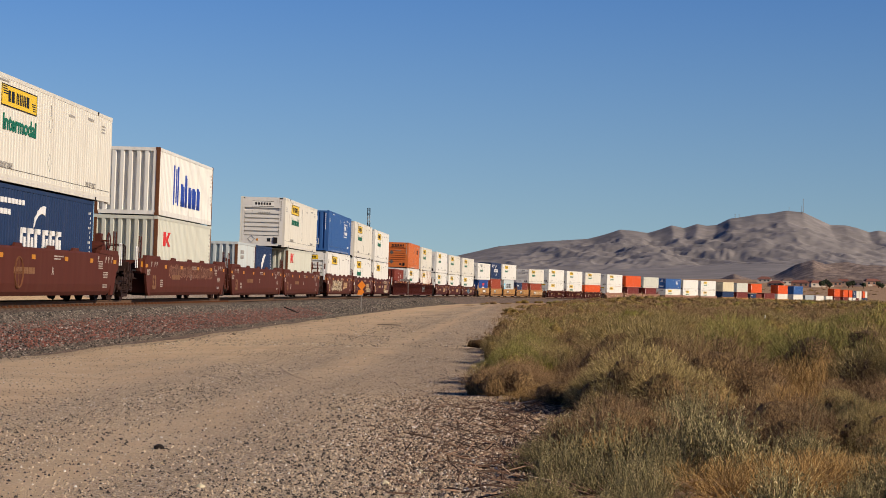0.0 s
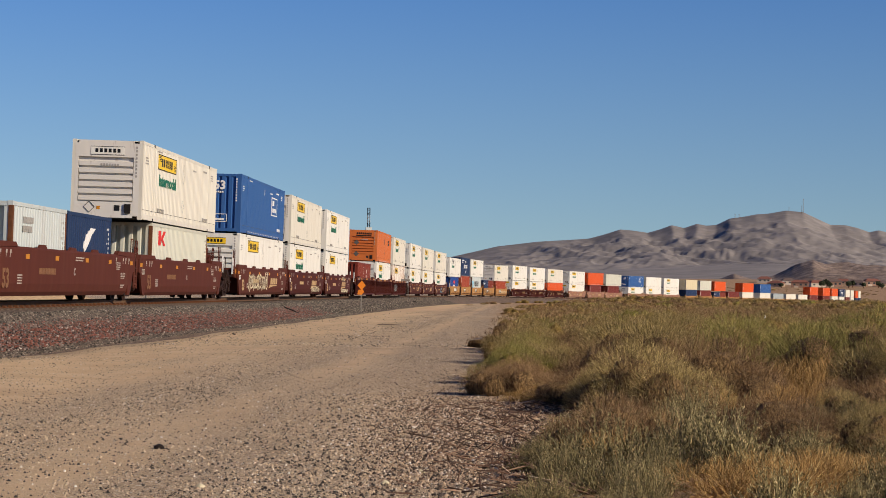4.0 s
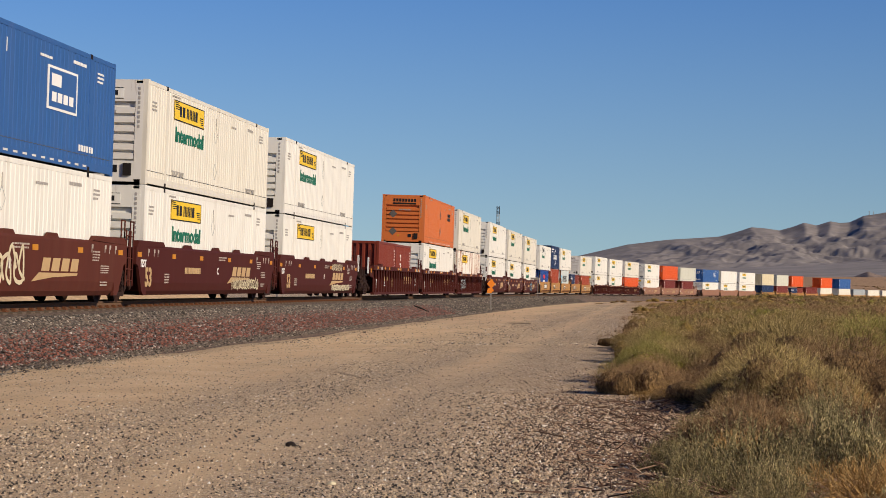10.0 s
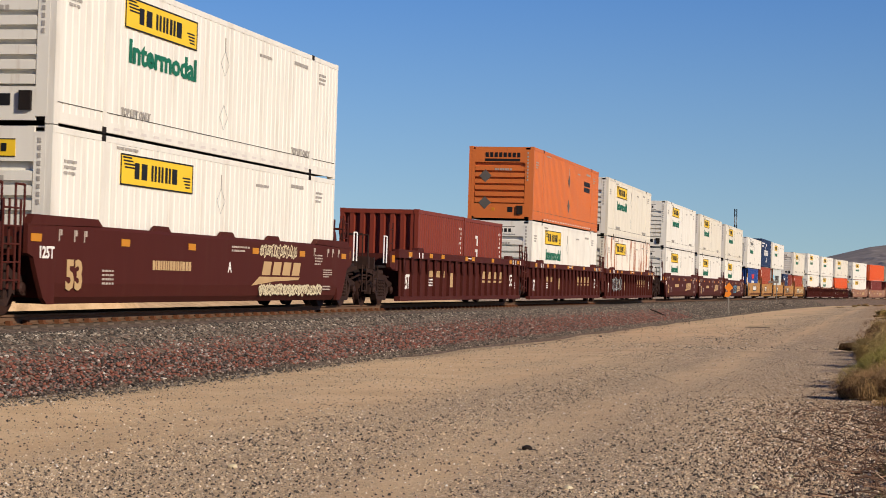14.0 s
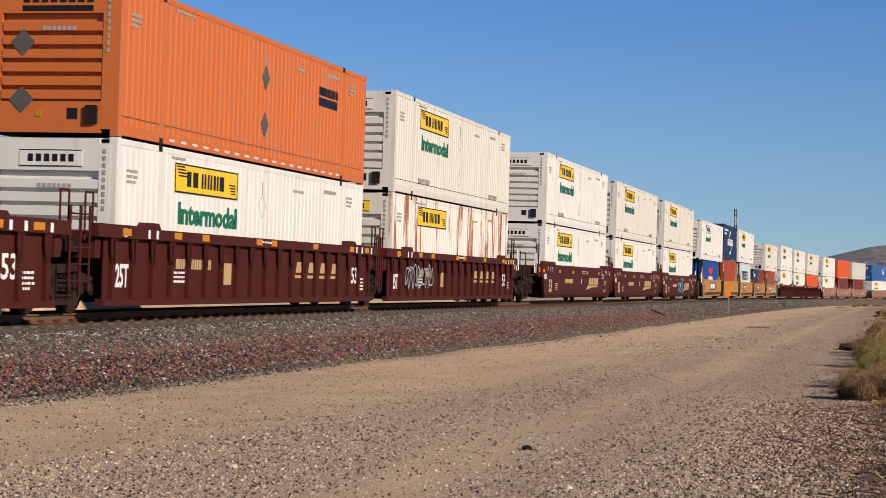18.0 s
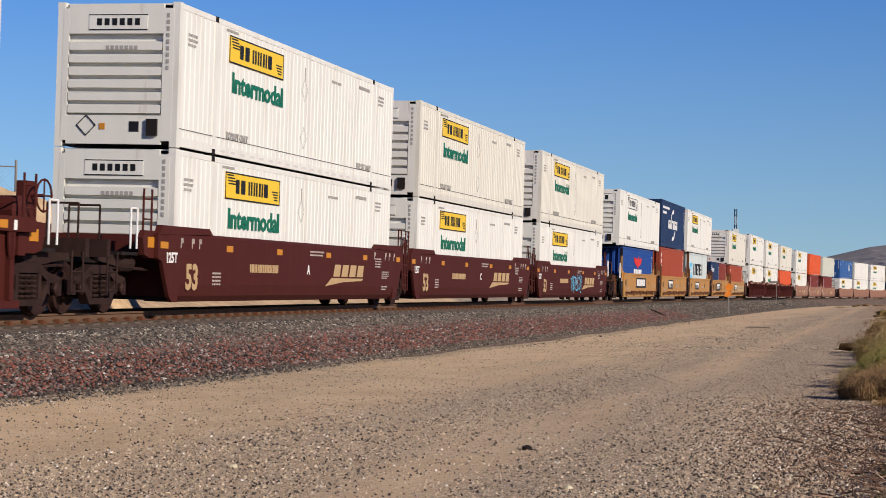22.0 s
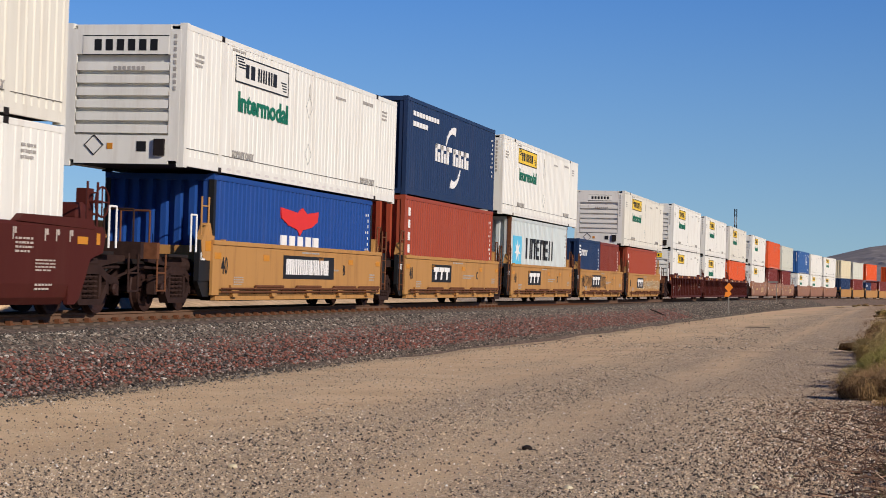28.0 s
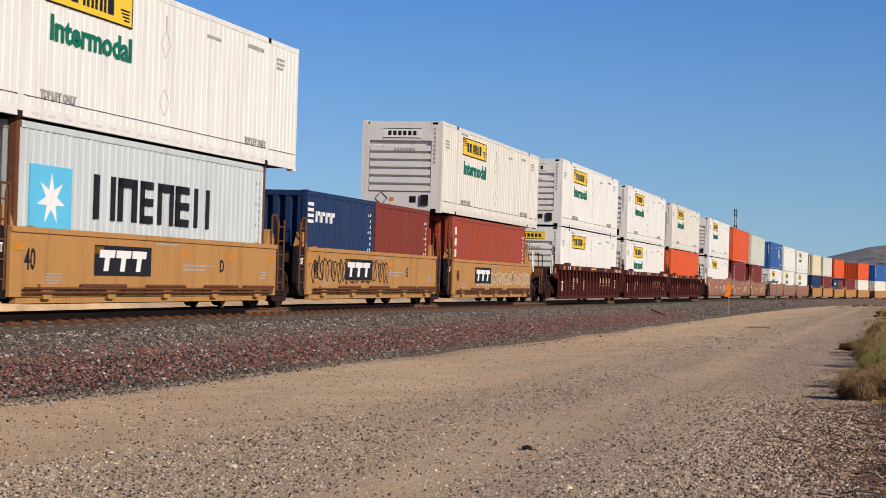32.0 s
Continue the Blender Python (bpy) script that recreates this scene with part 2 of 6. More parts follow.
# ================= ground, road bed and rails =================
def noise_color(name, stops, scale, rough=0.95, bump=0.4, bscale=30.0, detail=10, second=None, stretch=(1, 1, 1)):
    m = bpy.data.materials.new(name)
    m.use_nodes = True
    n, l = m.node_tree.nodes, m.node_tree.links
    b = n["Principled BSDF"]
    b.inputs["Roughness"].default_value = rough
    b.inputs["Specular IOR Level"].default_value = 0.2
    geo = n.new("ShaderNodeNewGeometry")
    mp = n.new("ShaderNodeMapping")
    mp.inputs["Scale"].default_value = stretch
    l.new(geo.outputs["Position"], mp.inputs[0])
    a = n.new("ShaderNodeTexNoise")
    a.inputs["Scale"].default_value, a.inputs["Detail"].default_value, a.inputs["Roughness"].default_value = scale, detail, 0.65
    l.new(mp.outputs[0], a.inputs["Vector"])
    ramp = n.new("ShaderNodeValToRGB")
    e = ramp.color_ramp.elements
    while len(e) < len(stops):
        e.new(0.5)
    for el, (p, c) in zip(e, stops):
        el.position, el.color = p, (*c, 1)
    l.new(a.outputs[0], ramp.inputs[0])
    out = ramp.outputs[0]
    if second:
        sscale, amount = second
        a2 = n.new("ShaderNodeTexNoise")
        a2.inputs["Scale"].default_value, a2.inputs["Detail"].default_value = sscale, 5
        l.new(mp.outputs[0], a2.inputs["Vector"])
        r = n.new("ShaderNodeMapRange")
        r.inputs[1].default_value, r.inputs[2].default_value = 0.3, 0.7
        r.inputs[3].default_value, r.inputs[4].default_value = 1 - amount, 1 + amount
        l.new(a2.outputs[0], r.inputs[0])
        hv = n.new("ShaderNodeHueSaturation")
        l.new(r.outputs[0], hv.inputs["Value"])
        l.new(out, hv.inputs["Color"])
        out = hv.outputs[0]
    l.new(out, b.inputs["Base Color"])
    t = n.new("ShaderNodeTexNoise")
    t.inputs["Scale"].default_value, t.inputs["Detail"].default_value = bscale, 8
    l.new(mp.outputs[0], t.inputs["Vector"])
    bp = n.new("ShaderNodeBump")
    bp.inputs["Strength"].default_value, bp.inputs["Distance"].default_value = bump, 0.05
    l.new(t.outputs[0], bp.inputs["Height"])
    l.new(bp.outputs[0], b.inputs["Normal"])
    return m


def ground_material():
    """Tan dirt with gravel strewn in bands along the track, and litter under the brush."""
    m = bpy.data.materials.new("desert_dirt")
    m.use_nodes = True
    n, l = m.node_tree.nodes, m.node_tree.links
    b = n["Principled BSDF"]
    b.inputs["Roughness"].default_value = 0.95
    b.inputs["Specular IOR Level"].default_value = 0.15
    geo = n.new("ShaderNodeNewGeometry")
    turned = n.new("ShaderNodeMapping")
    turned.inputs["Rotation"].default_value = (0, 0, radians(13.5))
    l.new(geo.outputs["Position"], turned.inputs[0])
    rot = n.new("ShaderNodeMapping")
    rot.inputs["Scale"].default_value = (1.0, 0.10, 1.0)
    l.new(turned.outputs[0], rot.inputs[0])

    def tex(scale, src, detail=8, rough=0.6):
        t = n.new("ShaderNodeTexNoise")
        t.inputs["Scale"].default_value, t.inputs["Detail"].default_value, t.inputs["Roughness"].default_value = scale, detail, rough
        l.new(src, t.inputs["Vector"])
        return t.outputs[0]

    def ramp(src, stops):
        r = n.new("ShaderNodeValToRGB")
        e = r.color_ramp.elements
        while len(e) < len(stops):
            e.new(.5)
        for el, (p, c) in zip(e, stops):
            el.position, el.color = p, (*c, 1)
        l.new(src, r.inputs[0])
        return r.outputs[0]

    def mix(fac, c0, c1):
        x = n.new("ShaderNodeMix")
        x.data_type = "RGBA"
        l.new(fac, x.inputs[0])
        l.new(c0, x.inputs[6])
        l.new(c1, x.inputs[7])
        return x.outputs[2]

    pos = geo.outputs["Position"]
    dirt = ramp(tex(0.7, pos), [(.3, (.62, .435, .265)), (.5, (.715, .52, .325)), (.7, (.77, .585, .385))])
    vor = n.new("ShaderNodeTexVoronoi")
    vor.inputs["Scale"].default_value = 58
    l.new(pos, vor.inputs["Vector"])
    sep = n.new("ShaderNodeSeparateColor")
    l.new(vor.outputs["Color"], sep.inputs[0])
    pebble = ramp(sep.outputs[0], [(0, (.13, .095, .07)), (.25, (.33, .245, .17)), (.6, (.54, .405, .265)), (.93, (.67, .53, .37)), (1, (.88, .82, .72))])
    band = n.new("ShaderNodeMapRange")
    band.inputs[1].default_value, band.inputs[2].default_value = .36, .64
    band.inputs[3].default_value, band.inputs[4].default_value = .10, .95
    # smooth wheel lanes beside the ballast and out on the road
    side = n.new("ShaderNodeSeparateXYZ")
    l.new(turned.outputs[0], side.inputs[0])
    lane = n.new("ShaderNodeMapRange")
    lane.inputs[1].default_value, lane.inputs[2].default_value = -15.03, 2.97
    l.new(side.outputs[0], lane.inputs[0])
    lanes = ramp(lane.outputs[0], [(.20, (.62, .62, .62)), (.26, (.34, .34, .34)), (.40, (.36, .36, .36)), (.50, (.54, .54, .54)), (.585, (.60, .60, .60)), (.625, (.40, .40, .40)), (.665, (.60, .60, .60)), (.82, (.62, .62, .62))])
    half = n.new("ShaderNodeMath")
    half.operation = "MULTIPLY_ADD"
    half.inputs[1].default_value = .75
    l.new(tex(0.55, rot.outputs[0], 6, .65), half.inputs[0])
    shift = n.new("ShaderNodeMath")
    shift.operation = "ADD"
    shift.inputs[1].default_value = -.375
    l.new(lanes, shift.inputs[0])
    l.new(shift.outputs[0], half.inputs[2])
    l.new(half.outputs[0], band.inputs[0])
    col = mix(band.outputs[0], dirt, pebble)
    # litter and darker soil among the brush, far from the track
    sx = n.new("ShaderNodeSeparateXYZ")
    l.new(pos, sx.inputs[0])
    at2 = n.new("ShaderNodeMath")
    at2.operation = "ARCTAN2"
    l.new(sx.outputs[0], at2.inputs[0])
    l.new(sx.outputs[1], at2.inputs[1])
    wob = n.new("ShaderNodeMath")
    wob.operation = "MULTIPLY_ADD"
    wob.inputs[1].default_value = .05
    l.new(tex(.15, pos), wob.inputs[0])
    l.new(at2.outputs[0], wob.inputs[2])
    lit = n.new("ShaderNodeMapRange")
    lit.inputs[1].default_value, lit.inputs[2].default_value = radians(13.8), radians(15.2)
    l.new(wob.outputs[0], lit.inputs[0])
    litter = ramp(tex(6, pos), [(.3, (.24, .145, .085)), (.55, (.44, .285, .165)), (.75, (.56, .39, .24))])
    col = mix(lit.outputs[0], col, litter)
    l.new(col, b.inputs["Base Color"])
    bp = n.new("ShaderNodeBump")
    bp.inputs["Strength"].default_value, bp.inputs["Distance"].default_value = .6, .03
    l.new(tex(12, pos), bp.inputs["Height"])
    bp2 = n.new("ShaderNodeBump")
    bp2.invert = True
    bp2.inputs["Strength"].default_value, bp2.inputs["Distance"].default_value = .8, .02
    l.new(vor.outputs["Distance"], bp2.inputs["Height"])
    l.new(bp.outputs[0], bp2.inputs["Normal"])
    l.new(bp2.outputs[0], b.inputs["Normal"])
    return m


SAND = ground_material()
BALLAST = noise_color("crushed_rock", [(0.30, (0.045, 0.034, 0.03)), (0.45, (0.11, 0.08, 0.064)), (0.60, (0.21, 0.155, 0.12)), (0.75, (0.34, 0.28, 0.22))], 9, second=(0.5, 0.12), bump=1.0, bscale=14)
# mountain rock tones are paled and greyed: distance haze put into the colour
ROCKY = noise_color("hazed_mountain_rock", [(0.3, (0.215, 0.195, 0.185)), (0.5, (0.265, 0.24, 0.225)), (0.7, (0.32, 0.285, 0.265))], 0.012, bump=0.0, second=(.05, .12))
HILLROCK = noise_color("foothill_rock", [(0.35, (0.14, 0.105, 0.085)), (0.5, (0.24, 0.18, 0.145)), (0.65, (0.38, 0.29, 0.23))], 0.14, bump=0.0)


def grid_mesh(name, xs, ys, hfun, material, kind="structure", label="", category=""):
    nx, ny = len(xs[0]), len(xs)
    zs = hfun(xs, ys)
    verts = np.stack([xs, ys, zs], -1).reshape(-1, 3)
    i = np.arange(nx * ny).reshape(ny, nx)
    faces = np.stack([i[:-1, :-1], i[:-1, 1:], i[1:, 1:], i[1:, :-1]], -1).reshape(-1, 4)
    me = bpy.data.meshes.new(name)
    me.from_pydata(verts.tolist(), [], faces.tolist())
    me.materials.append(material)
    me.polygons.foreach_set("use_smooth", [True] * len(faces))
    return tagged(new(name, me), label, category, "", kind)


def polar(r0, r1, nr, a0, a1, na, power=2.0):
    r = r0 + (r1 - r0) * np.linspace(0, 1, nr) ** power
    a = np.radians(np.linspace(a0, a1, na))
    R, A = np.meshgrid(r, a, indexing="ij")
    return R * np.sin(A), R * np.cos(A)


gx, gy = polar(0.0, 4900, 280, -180, 180, 481, 3.2)
grid_mesh("ground", gx, gy, ground_z, SAND, label="sandy desert floor with gravel and faint tyre tracks", category="ground")


def sweep(name, prof, s0, s1, ds, material, label, category="", drop=False):
    """Draw a profile of (side, height over the rail head) along the track."""
    ss = np.arange(s0, s1 + ds, ds)
    verts, faces, n = [], [], len(prof)
    for s in ss:
        for o, h in prof:
            x, y, z, p = line_at(s, o)
            z = z + h
            if drop and h < -.75:
                z = ground_z(x, y) - .12
            verts.append((float(x), float(y), float(z)))
    for i in range(len(ss) - 1):
        for j in range(n - 1):
            a = i * n + j
            faces.append((a, a + 1, a + n + 1, a + n))
    me = bpy.data.meshes.new(name)
    me.from_pydata(verts, [], faces)
    me.materials.append(material)
    return tagged(new(name, me), label, category, "", "structure")


sweep("ballast", [(-5.2, -1.0), (-3.9, -.75), (-1.75, -.28), (-1.3, -.21), (1.3, -.21), (1.75, -.28), (2.6, -.62), (3.9, -1.0)], -60, 800, 2.0, BALLAST, "ballast bank of mixed grey and maroon crushed rock", "ballast", drop=True)
RAILP = [(-.075, -.172), (-.075, -.160), (-.012, -.14), (-.009, -.05), (-.036, -.035), (-.036, -.002), (.036, -.002), (.036, -.035), (.009, -.05), (.012, -.14), (.075, -.160), (.075, -.172)]
for name, o in (("rail", .755), ("rail", -.755)):
    sweep(name, [(o + a, b) for a, b in RAILP], -60, 800, 2.0, M["rail"], "rusty brown steel running rail", "rail")


# ================= mountains, foothills =================
RIDGE_AZ = (4.0, 9.0, 12.12, 12.81, 14.02, 15.57, 16.05, 16.54, 16.94, 17.38, 17.76, 18.1, 18.47, 18.86, 19.15, 19.44, 19.84, 20.25, 20.65, 21.0, 21.51, 22.02, 22.42, 22.82, 23.28, 23.63, 23.96, 24.24, 24.45, 26.0, 30.0, 40.0)
RIDGE_UP = (0.0, 0.35, 1.103, 1.27, 1.427, 1.538, 1.666, 1.829, 1.801, 1.739, 1.849, 1.975, 1.895, 2.022, 1.975, 1.997, 2.193, 2.251, 2.327, 2.35, 2.444, 2.401, 2.218, 2.034, 2.024, 1.944, 1.828, 1.885, 1.836, 1.75, 1.2, 0.3)
HILL_AZ = (17, 19.3, 20.0, 20.6, 21.2, 21.8, 22.35, 22.7, 23.3, 24.4, 27, 33)
HILL_UP = (0.05, 0.28, 0.55, 0.40, 0.52, 0.78, 1.0, 0.92, 0.90, 0.88, 0.7, 0.2)


def relief(x, y, seed):
    """Spurs, gullies and lesser peaks of worn rock, about 0 to 1."""
    out = np.zeros_like(x)
    for i in np.ndindex(x.shape):
        p = Vector((x[i] / 330, y[i] / 640, seed))
        p += .30 * noise.noise_vector(p * 1.1)
        v = 0
        for k, w in ((1.0, .34), (2.2, .26), (4.7, .20), (9.5, .13), (19, .07)):
            v += w * (1 - abs(noise.noise(p * k)) * 1.7)
        out[i] = v
    return out


def mountain_h(x, y):
    r, az = np.hypot(x, y), np.degrees(np.arctan2(x, y))
    t = (r - 1700) / 2700
    soft = sum(np.interp(az + d, RIDGE_AZ, RIDGE_UP) for d in np.linspace(-1.6, 1.6, 17)) / 17
    k = np.clip((t - .62) / .28, 0, 1)
    bent = np.array([noise.noise(Vector((a / 420, b / 420, 7.0))) for a, b in zip(x.ravel(), y.ravel())]).reshape(x.shape)
    up = np.interp(az + 3.8 * (1 - k) * bent, RIDGE_AZ, RIDGE_UP)
    up = soft + (up - soft) * k * k * (3 - 2 * k)
    g = np.interp(t, (-.02, 0, .35, .52, .62, .78, .92, 1.0, 1.06), (-.15, .05, .34, .44, .58, .86, 1.02, .93, .7))
    worn = np.interp(t, (.42, .54, .68, .84, .92, 1.0), (.0, .40, 1.0, .8, .0, .5)) * np.clip((up - .7) * .8, .05, 1)
    return 1.6 + r * np.tan(np.radians(up * g)) - 48 * worn * (1 - relief(x, y, 2.0))


mx, my = polar(1690, 4560, 210, 3, 40, 700, 1.0)
grid_mesh("backdrop_mountains", mx, my, mountain_h, ROCKY, label="bare brown desert mountain range with eroded spurs", category="mountain")


for az, r, h in ((22.02, 4170, 30), (21.98, 4160, 16), (20.0, 4170, 10), (20.12, 4170, 8), (21.6, 4170, 9)):
    tower = thing("radio_tower", "thin steel radio tower on the mountain ridge", "tower", "towers on the ridge")
    tx, ty = r * math.sin(radians(az)), r * math.cos(radians(az))
    tower.matrix_basis = pose(tx, ty, float(mountain_h(np.array([[tx, tx + 900]]), np.array([[ty, ty + 10.]]))[0, 0]) - 6)
    part("shaft", group_of(lambda bm: lathe(bm, [(.9, 0), (.35, h + 6)], (0, 0, 0), 6, "z")), M["post"], tower)
    part("antenna_head", group_of(lambda bm: lathe(bm, [(.2, h + 4), (.8, h + 4.4), (.8, h + 6), (.2, h + 6.4)], (0, 0, 0), 6, "z")), M["post"], tower)


def hill_h(x, y):
    r, az = np.hypot(x, y), np.degrees(np.arctan2(x, y))
    t = (r - 1350) / 300
    up = np.interp(az, HILL_AZ, HILL_UP)
    n = np.zeros_like(r)
    for i in np.ndindex(r.shape):
        p = Vector((x[i] / 40, y[i] / 90, 1.0))
        n[i] = noise.fractal(p, 1.0, 2.0, 5)
    g = np.interp(t, (0, .3, .75, 1, 1.4), (-.2, .4, 1, .85, .2))
    return 1.6 + r * np.tan(np.radians(up * g)) + n * 4.5 * np.clip(up, .2, 1)


hx, hy = polar(1350, 1760, 50, 17, 33, 320, 1.0)
grid_mesh("backdrop_hills", hx, hy, hill_h, HILLROCK, label="low rocky foothills behind the town", category="hill")


# ================= loose stones =================
def fast_mesh(name, verts, faces, material, smooth=False):
    """A mesh from arrays: verts (n, 3), faces (m, k)."""
    me = bpy.data.meshes.new(name)
    k = faces.shape[1]
    me.vertices.add(len(verts))
    me.vertices.foreach_set("co", verts.astype(np.float32).ravel())
    me.loops.add(faces.size)
    me.loops.foreach_set("vertex_index", faces.astype(np.int32).ravel())
    me.polygons.add(len(faces))
    me.polygons.foreach_set("loop_start", np.arange(0, faces.size, k, dtype=np.int32))
    me.update(calc_edges=True)
    me.materials.append(material)
    return me


def island_material(name, stops, rough=0.9, spec=0.2, vary=.16):
    m = bpy.data.materials.new(name)
    m.use_nodes = True
    n, l = m.node_tree.nodes, m.node_tree.links
    b = n["Principled BSDF"]
    b.inputs["Roughness"].default_value = rough
    b.inputs["Specular IOR Level"].default_value = spec
    geo = n.new("ShaderNodeNewGeometry")
    r = n.new("ShaderNodeValToRGB")
    e = r.color_ramp.elements
    while len(e) < len(stops):
        e.new(.5)
    for el, (p, c) in zip(e, stops):
        el.position, el.color = p, (*c, 1)
    l.new(geo.outputs["Random Per Island"], r.inputs[0])
    oi = n.new("ShaderNodeObjectInfo")
    hv = n.new("ShaderNodeHueSaturation")
    mr = n.new("ShaderNodeMapRange")
    mr.inputs[3].default_value, mr.inputs[4].default_value = 1 - vary, 1 + vary
    l.new(oi.outputs["Random"], mr.inputs[0])
    l.new(mr.outputs[0], hv.inputs["Value"])
    l.new(r.outputs[0], hv.inputs["Color"])
    l.new(hv.outputs[0], b.inputs["Base Color"])
    return m


OCTA_V = np.array([(1, 0, 0), (-1, 0, 0), (0, 1, 0), (0, -1, 0), (0, 0, 1), (0, 0, -1)], float)
OCTA_F = np.array([(0, 2, 4), (2, 1, 4), (1, 3, 4), (3, 0, 4), (2, 0, 5), (1, 2, 5), (3, 1, 5), (0, 3, 5)])
CHIP_F = np.array([(0, 1, 5), (1, 2, 6), (1, 6, 5), (2, 3, 6), (3, 4, 6), (4, 5, 6), (4, 0, 5)])


def stones(name, pts, sizes, material, rng, label, flat=.7):
    """Angular lumps of rock, whole all round."""
    n = len(pts)
    q = rng.normal(size=(n, 3, 3))
    q, _ = np.linalg.qr(q)
    v = OCTA_V[None] * rng.uniform(.55, 1.15, (n, 6, 3)) + rng.normal(0, .22, (n, 6, 3))
    v = np.einsum("nij,nkj->nki", q, v) * sizes[:, None, None]
    v[:, :, 2] *= flat
    v += pts[:, None, :]
    f = OCTA_F[None] + np.arange(n)[:, None, None] * 6
    return tagged(new(name, fast_mesh(name, v.reshape(-1, 3), f.reshape(-1, 3), material)), label, "stones", "", "stuff")


def chips(name, pts, sizes, material, rng, label, flat=.8):
    """Angular stones half sunk in the dirt: a five-sided foot and a ridged top."""
    n = len(pts)
    a = rng.uniform(0, 6.28, (n, 1)) + np.arange(5)[None] * 1.2566 + rng.normal(0, .22, (n, 5))
    r = rng.uniform(.65, 1.2, (n, 5))
    wide = rng.uniform(.65, 1.0, (n, 1))
    v = np.zeros((n, 7, 3))
    v[:, :5, 0], v[:, :5, 1], v[:, :5, 2] = r * np.cos(a), r * np.sin(a) * wide, -.25
    v[:, 5:, :2] = rng.normal(0, .22, (n, 2, 2)) + np.stack([v[:, 0, :2] + v[:, 4, :2], v[:, 2, :2] + v[:, 3, :2]], 1) * .22
    v[:, 5:, 2] = rng.uniform(.5, 1.15, (n, 2)) * flat
    v = v * sizes[:, None, None] + pts[:, None, :]
    f = CHIP_F[None] + np.arange(n)[:, None, None] * 7
    return tagged(new(name, fast_mesh(name, v.reshape(-1, 3), f.reshape(-1, 3), material)), label, "stones", "", "stuff")


rng = np.random.default_rng(7)
ROCK_MIX = island_material("ballast_stones", [(0, (.035, .03, .028)), (.25, (.08, .062, .056)), (.40, (.17, .066, .048)), (.68, (.255, .10, .074)), (.80, (.15, .115, .105)), (.97, (.26, .21, .185)), (1, (.52, .46, .41))])
GREY_MIX = island_material("grey_ballast_stones", [(0, (.03, .027, .024)), (.4, (.10, .088, .076)), (.7, (.18, .15, .125)), (.95, (.30, .255, .205)), (1, (.58, .51, .43))])
GRAVEL_MIX = island_material("gravel_stones", [(0, (.035, .03, .027)), (.24, (.09, .074, .062)), (.34, (.24, .187, .138)), (.48, (.47, .38, .285)), (.72, (.65, .48, .31)), (.955, (.76, .60, .43)), (1, (.94, .88, .79))])


def bank(n, s0, s1, w0, w1, power=1.0):
    """Points on the near slope of the ballast."""
    s = s0 + (s1 - s0) * rng.random(n) ** power
    w = rng.uniform(w0, w1, n)
    h = np.interp(w, (1.0, 1.75, 2.6, 3.9), (-.215, -.28, -.62, -1.0))
    x, y, z, p = line_at(s, w)
    z = np.where(w > 2.6, np.maximum(z + h, ground_z(x, y)), z + h)
    return np.stack([x, y, z], -1), s


pts, s = bank(17000, -28, 75, 1.7, 2.45, 1.35)
stones("upper_ballast_stones", pts, rng.uniform(.022, .050, len(pts)), GREY_MIX, rng, "grey crushed rock high on the ballast slope")
pts, s = bank(30000, -28, 75, 2.25, 3.8, 1.35)
stones("ballast_stones", pts, rng.uniform(.022, .052, len(pts)), ROCK_MIX, rng, "maroon and grey crushed rock on the ballast slope")
pts, s = bank(14000, -28, 75, .86, 1.95, 1.35)
stones("ballast_shoulder_stones", pts, rng.uniform(.022, .048, len(pts)), GREY_MIX, rng, "grey crushed rock beside the ties")
pts, s = bank(9000, -28, 90, 3.7, 4.6, 1.3)
stones("ballast_toe_stones", pts, rng.uniform(.012, .036, len(pts)), GREY_MIX, rng, "grey gravel spilled at the foot of the ballast")
pts, s = bank(16000, 70, 220, 1.0, 4.0, 1.5)
stones("far_ballast_stones", pts, rng.uniform(.03, .07, len(pts)), GREY_MIX, rng, "grey crushed rock along the far ballast")


def strewn(n, r0, r1, a0, a1, power, bare=.13):
    r = r0 + (r1 - r0) * rng.random(n) ** power
    a = np.radians(rng.uniform(a0, a1, n))
    x, y = r * np.sin(a), r * np.cos(a)
    lat = (x + 5.863) * .9724 - (y - 40) * .2333
    keep = lat > 4.0
    # bands along the track, swept bare by wheels, and a wheel's turn across them
    band = np.array([.5 + .5 * noise.noise(Vector((w * .8, q * .045, 0))) + .4 * noise.noise(Vector((w * 2.2, q * .22, 5))) for w, q in zip(lat, y)])
    band += np.interp(lat, (4.0, 4.6, 5.2, 7.2, 8.2, 9.2, 10.7, 11.0, 11.4, 11.8, 14, 17), (.2, .0, -.42, -.30, -.02, .26, .24, -.30, -.30, .28, .34, .3))
    band -= np.clip((r - 27) / 6, 0, 1) * np.clip((lat - 10.4) / .8, 0, 1) * .5
    keep &= rng.random(n) < np.clip((band - .30) * .95, bare, .62)
    x, y = x[keep], y[keep]
    return np.stack([x, y, ground_z(x, y) + .002], -1)


pts = strewn(380000, 12.5, 62, -16, 15.5, 1.25)
chips("gravel", pts, .0055 + .016 * rng.random(len(pts)) ** 2.6, GRAVEL_MIX, rng, "loose grey and tan gravel strewn over the dirt road")
pts = strewn(80000, 56, 150, -8, 13.6, 1.5)
chips("far_gravel", pts, .016 + .030 * rng.random(len(pts)) ** 2, GRAVEL_MIX, rng, "loose gravel along the far end of the dirt road")
pts = strewn(2400, 12.5, 34, -16, 14.5, 1.1)
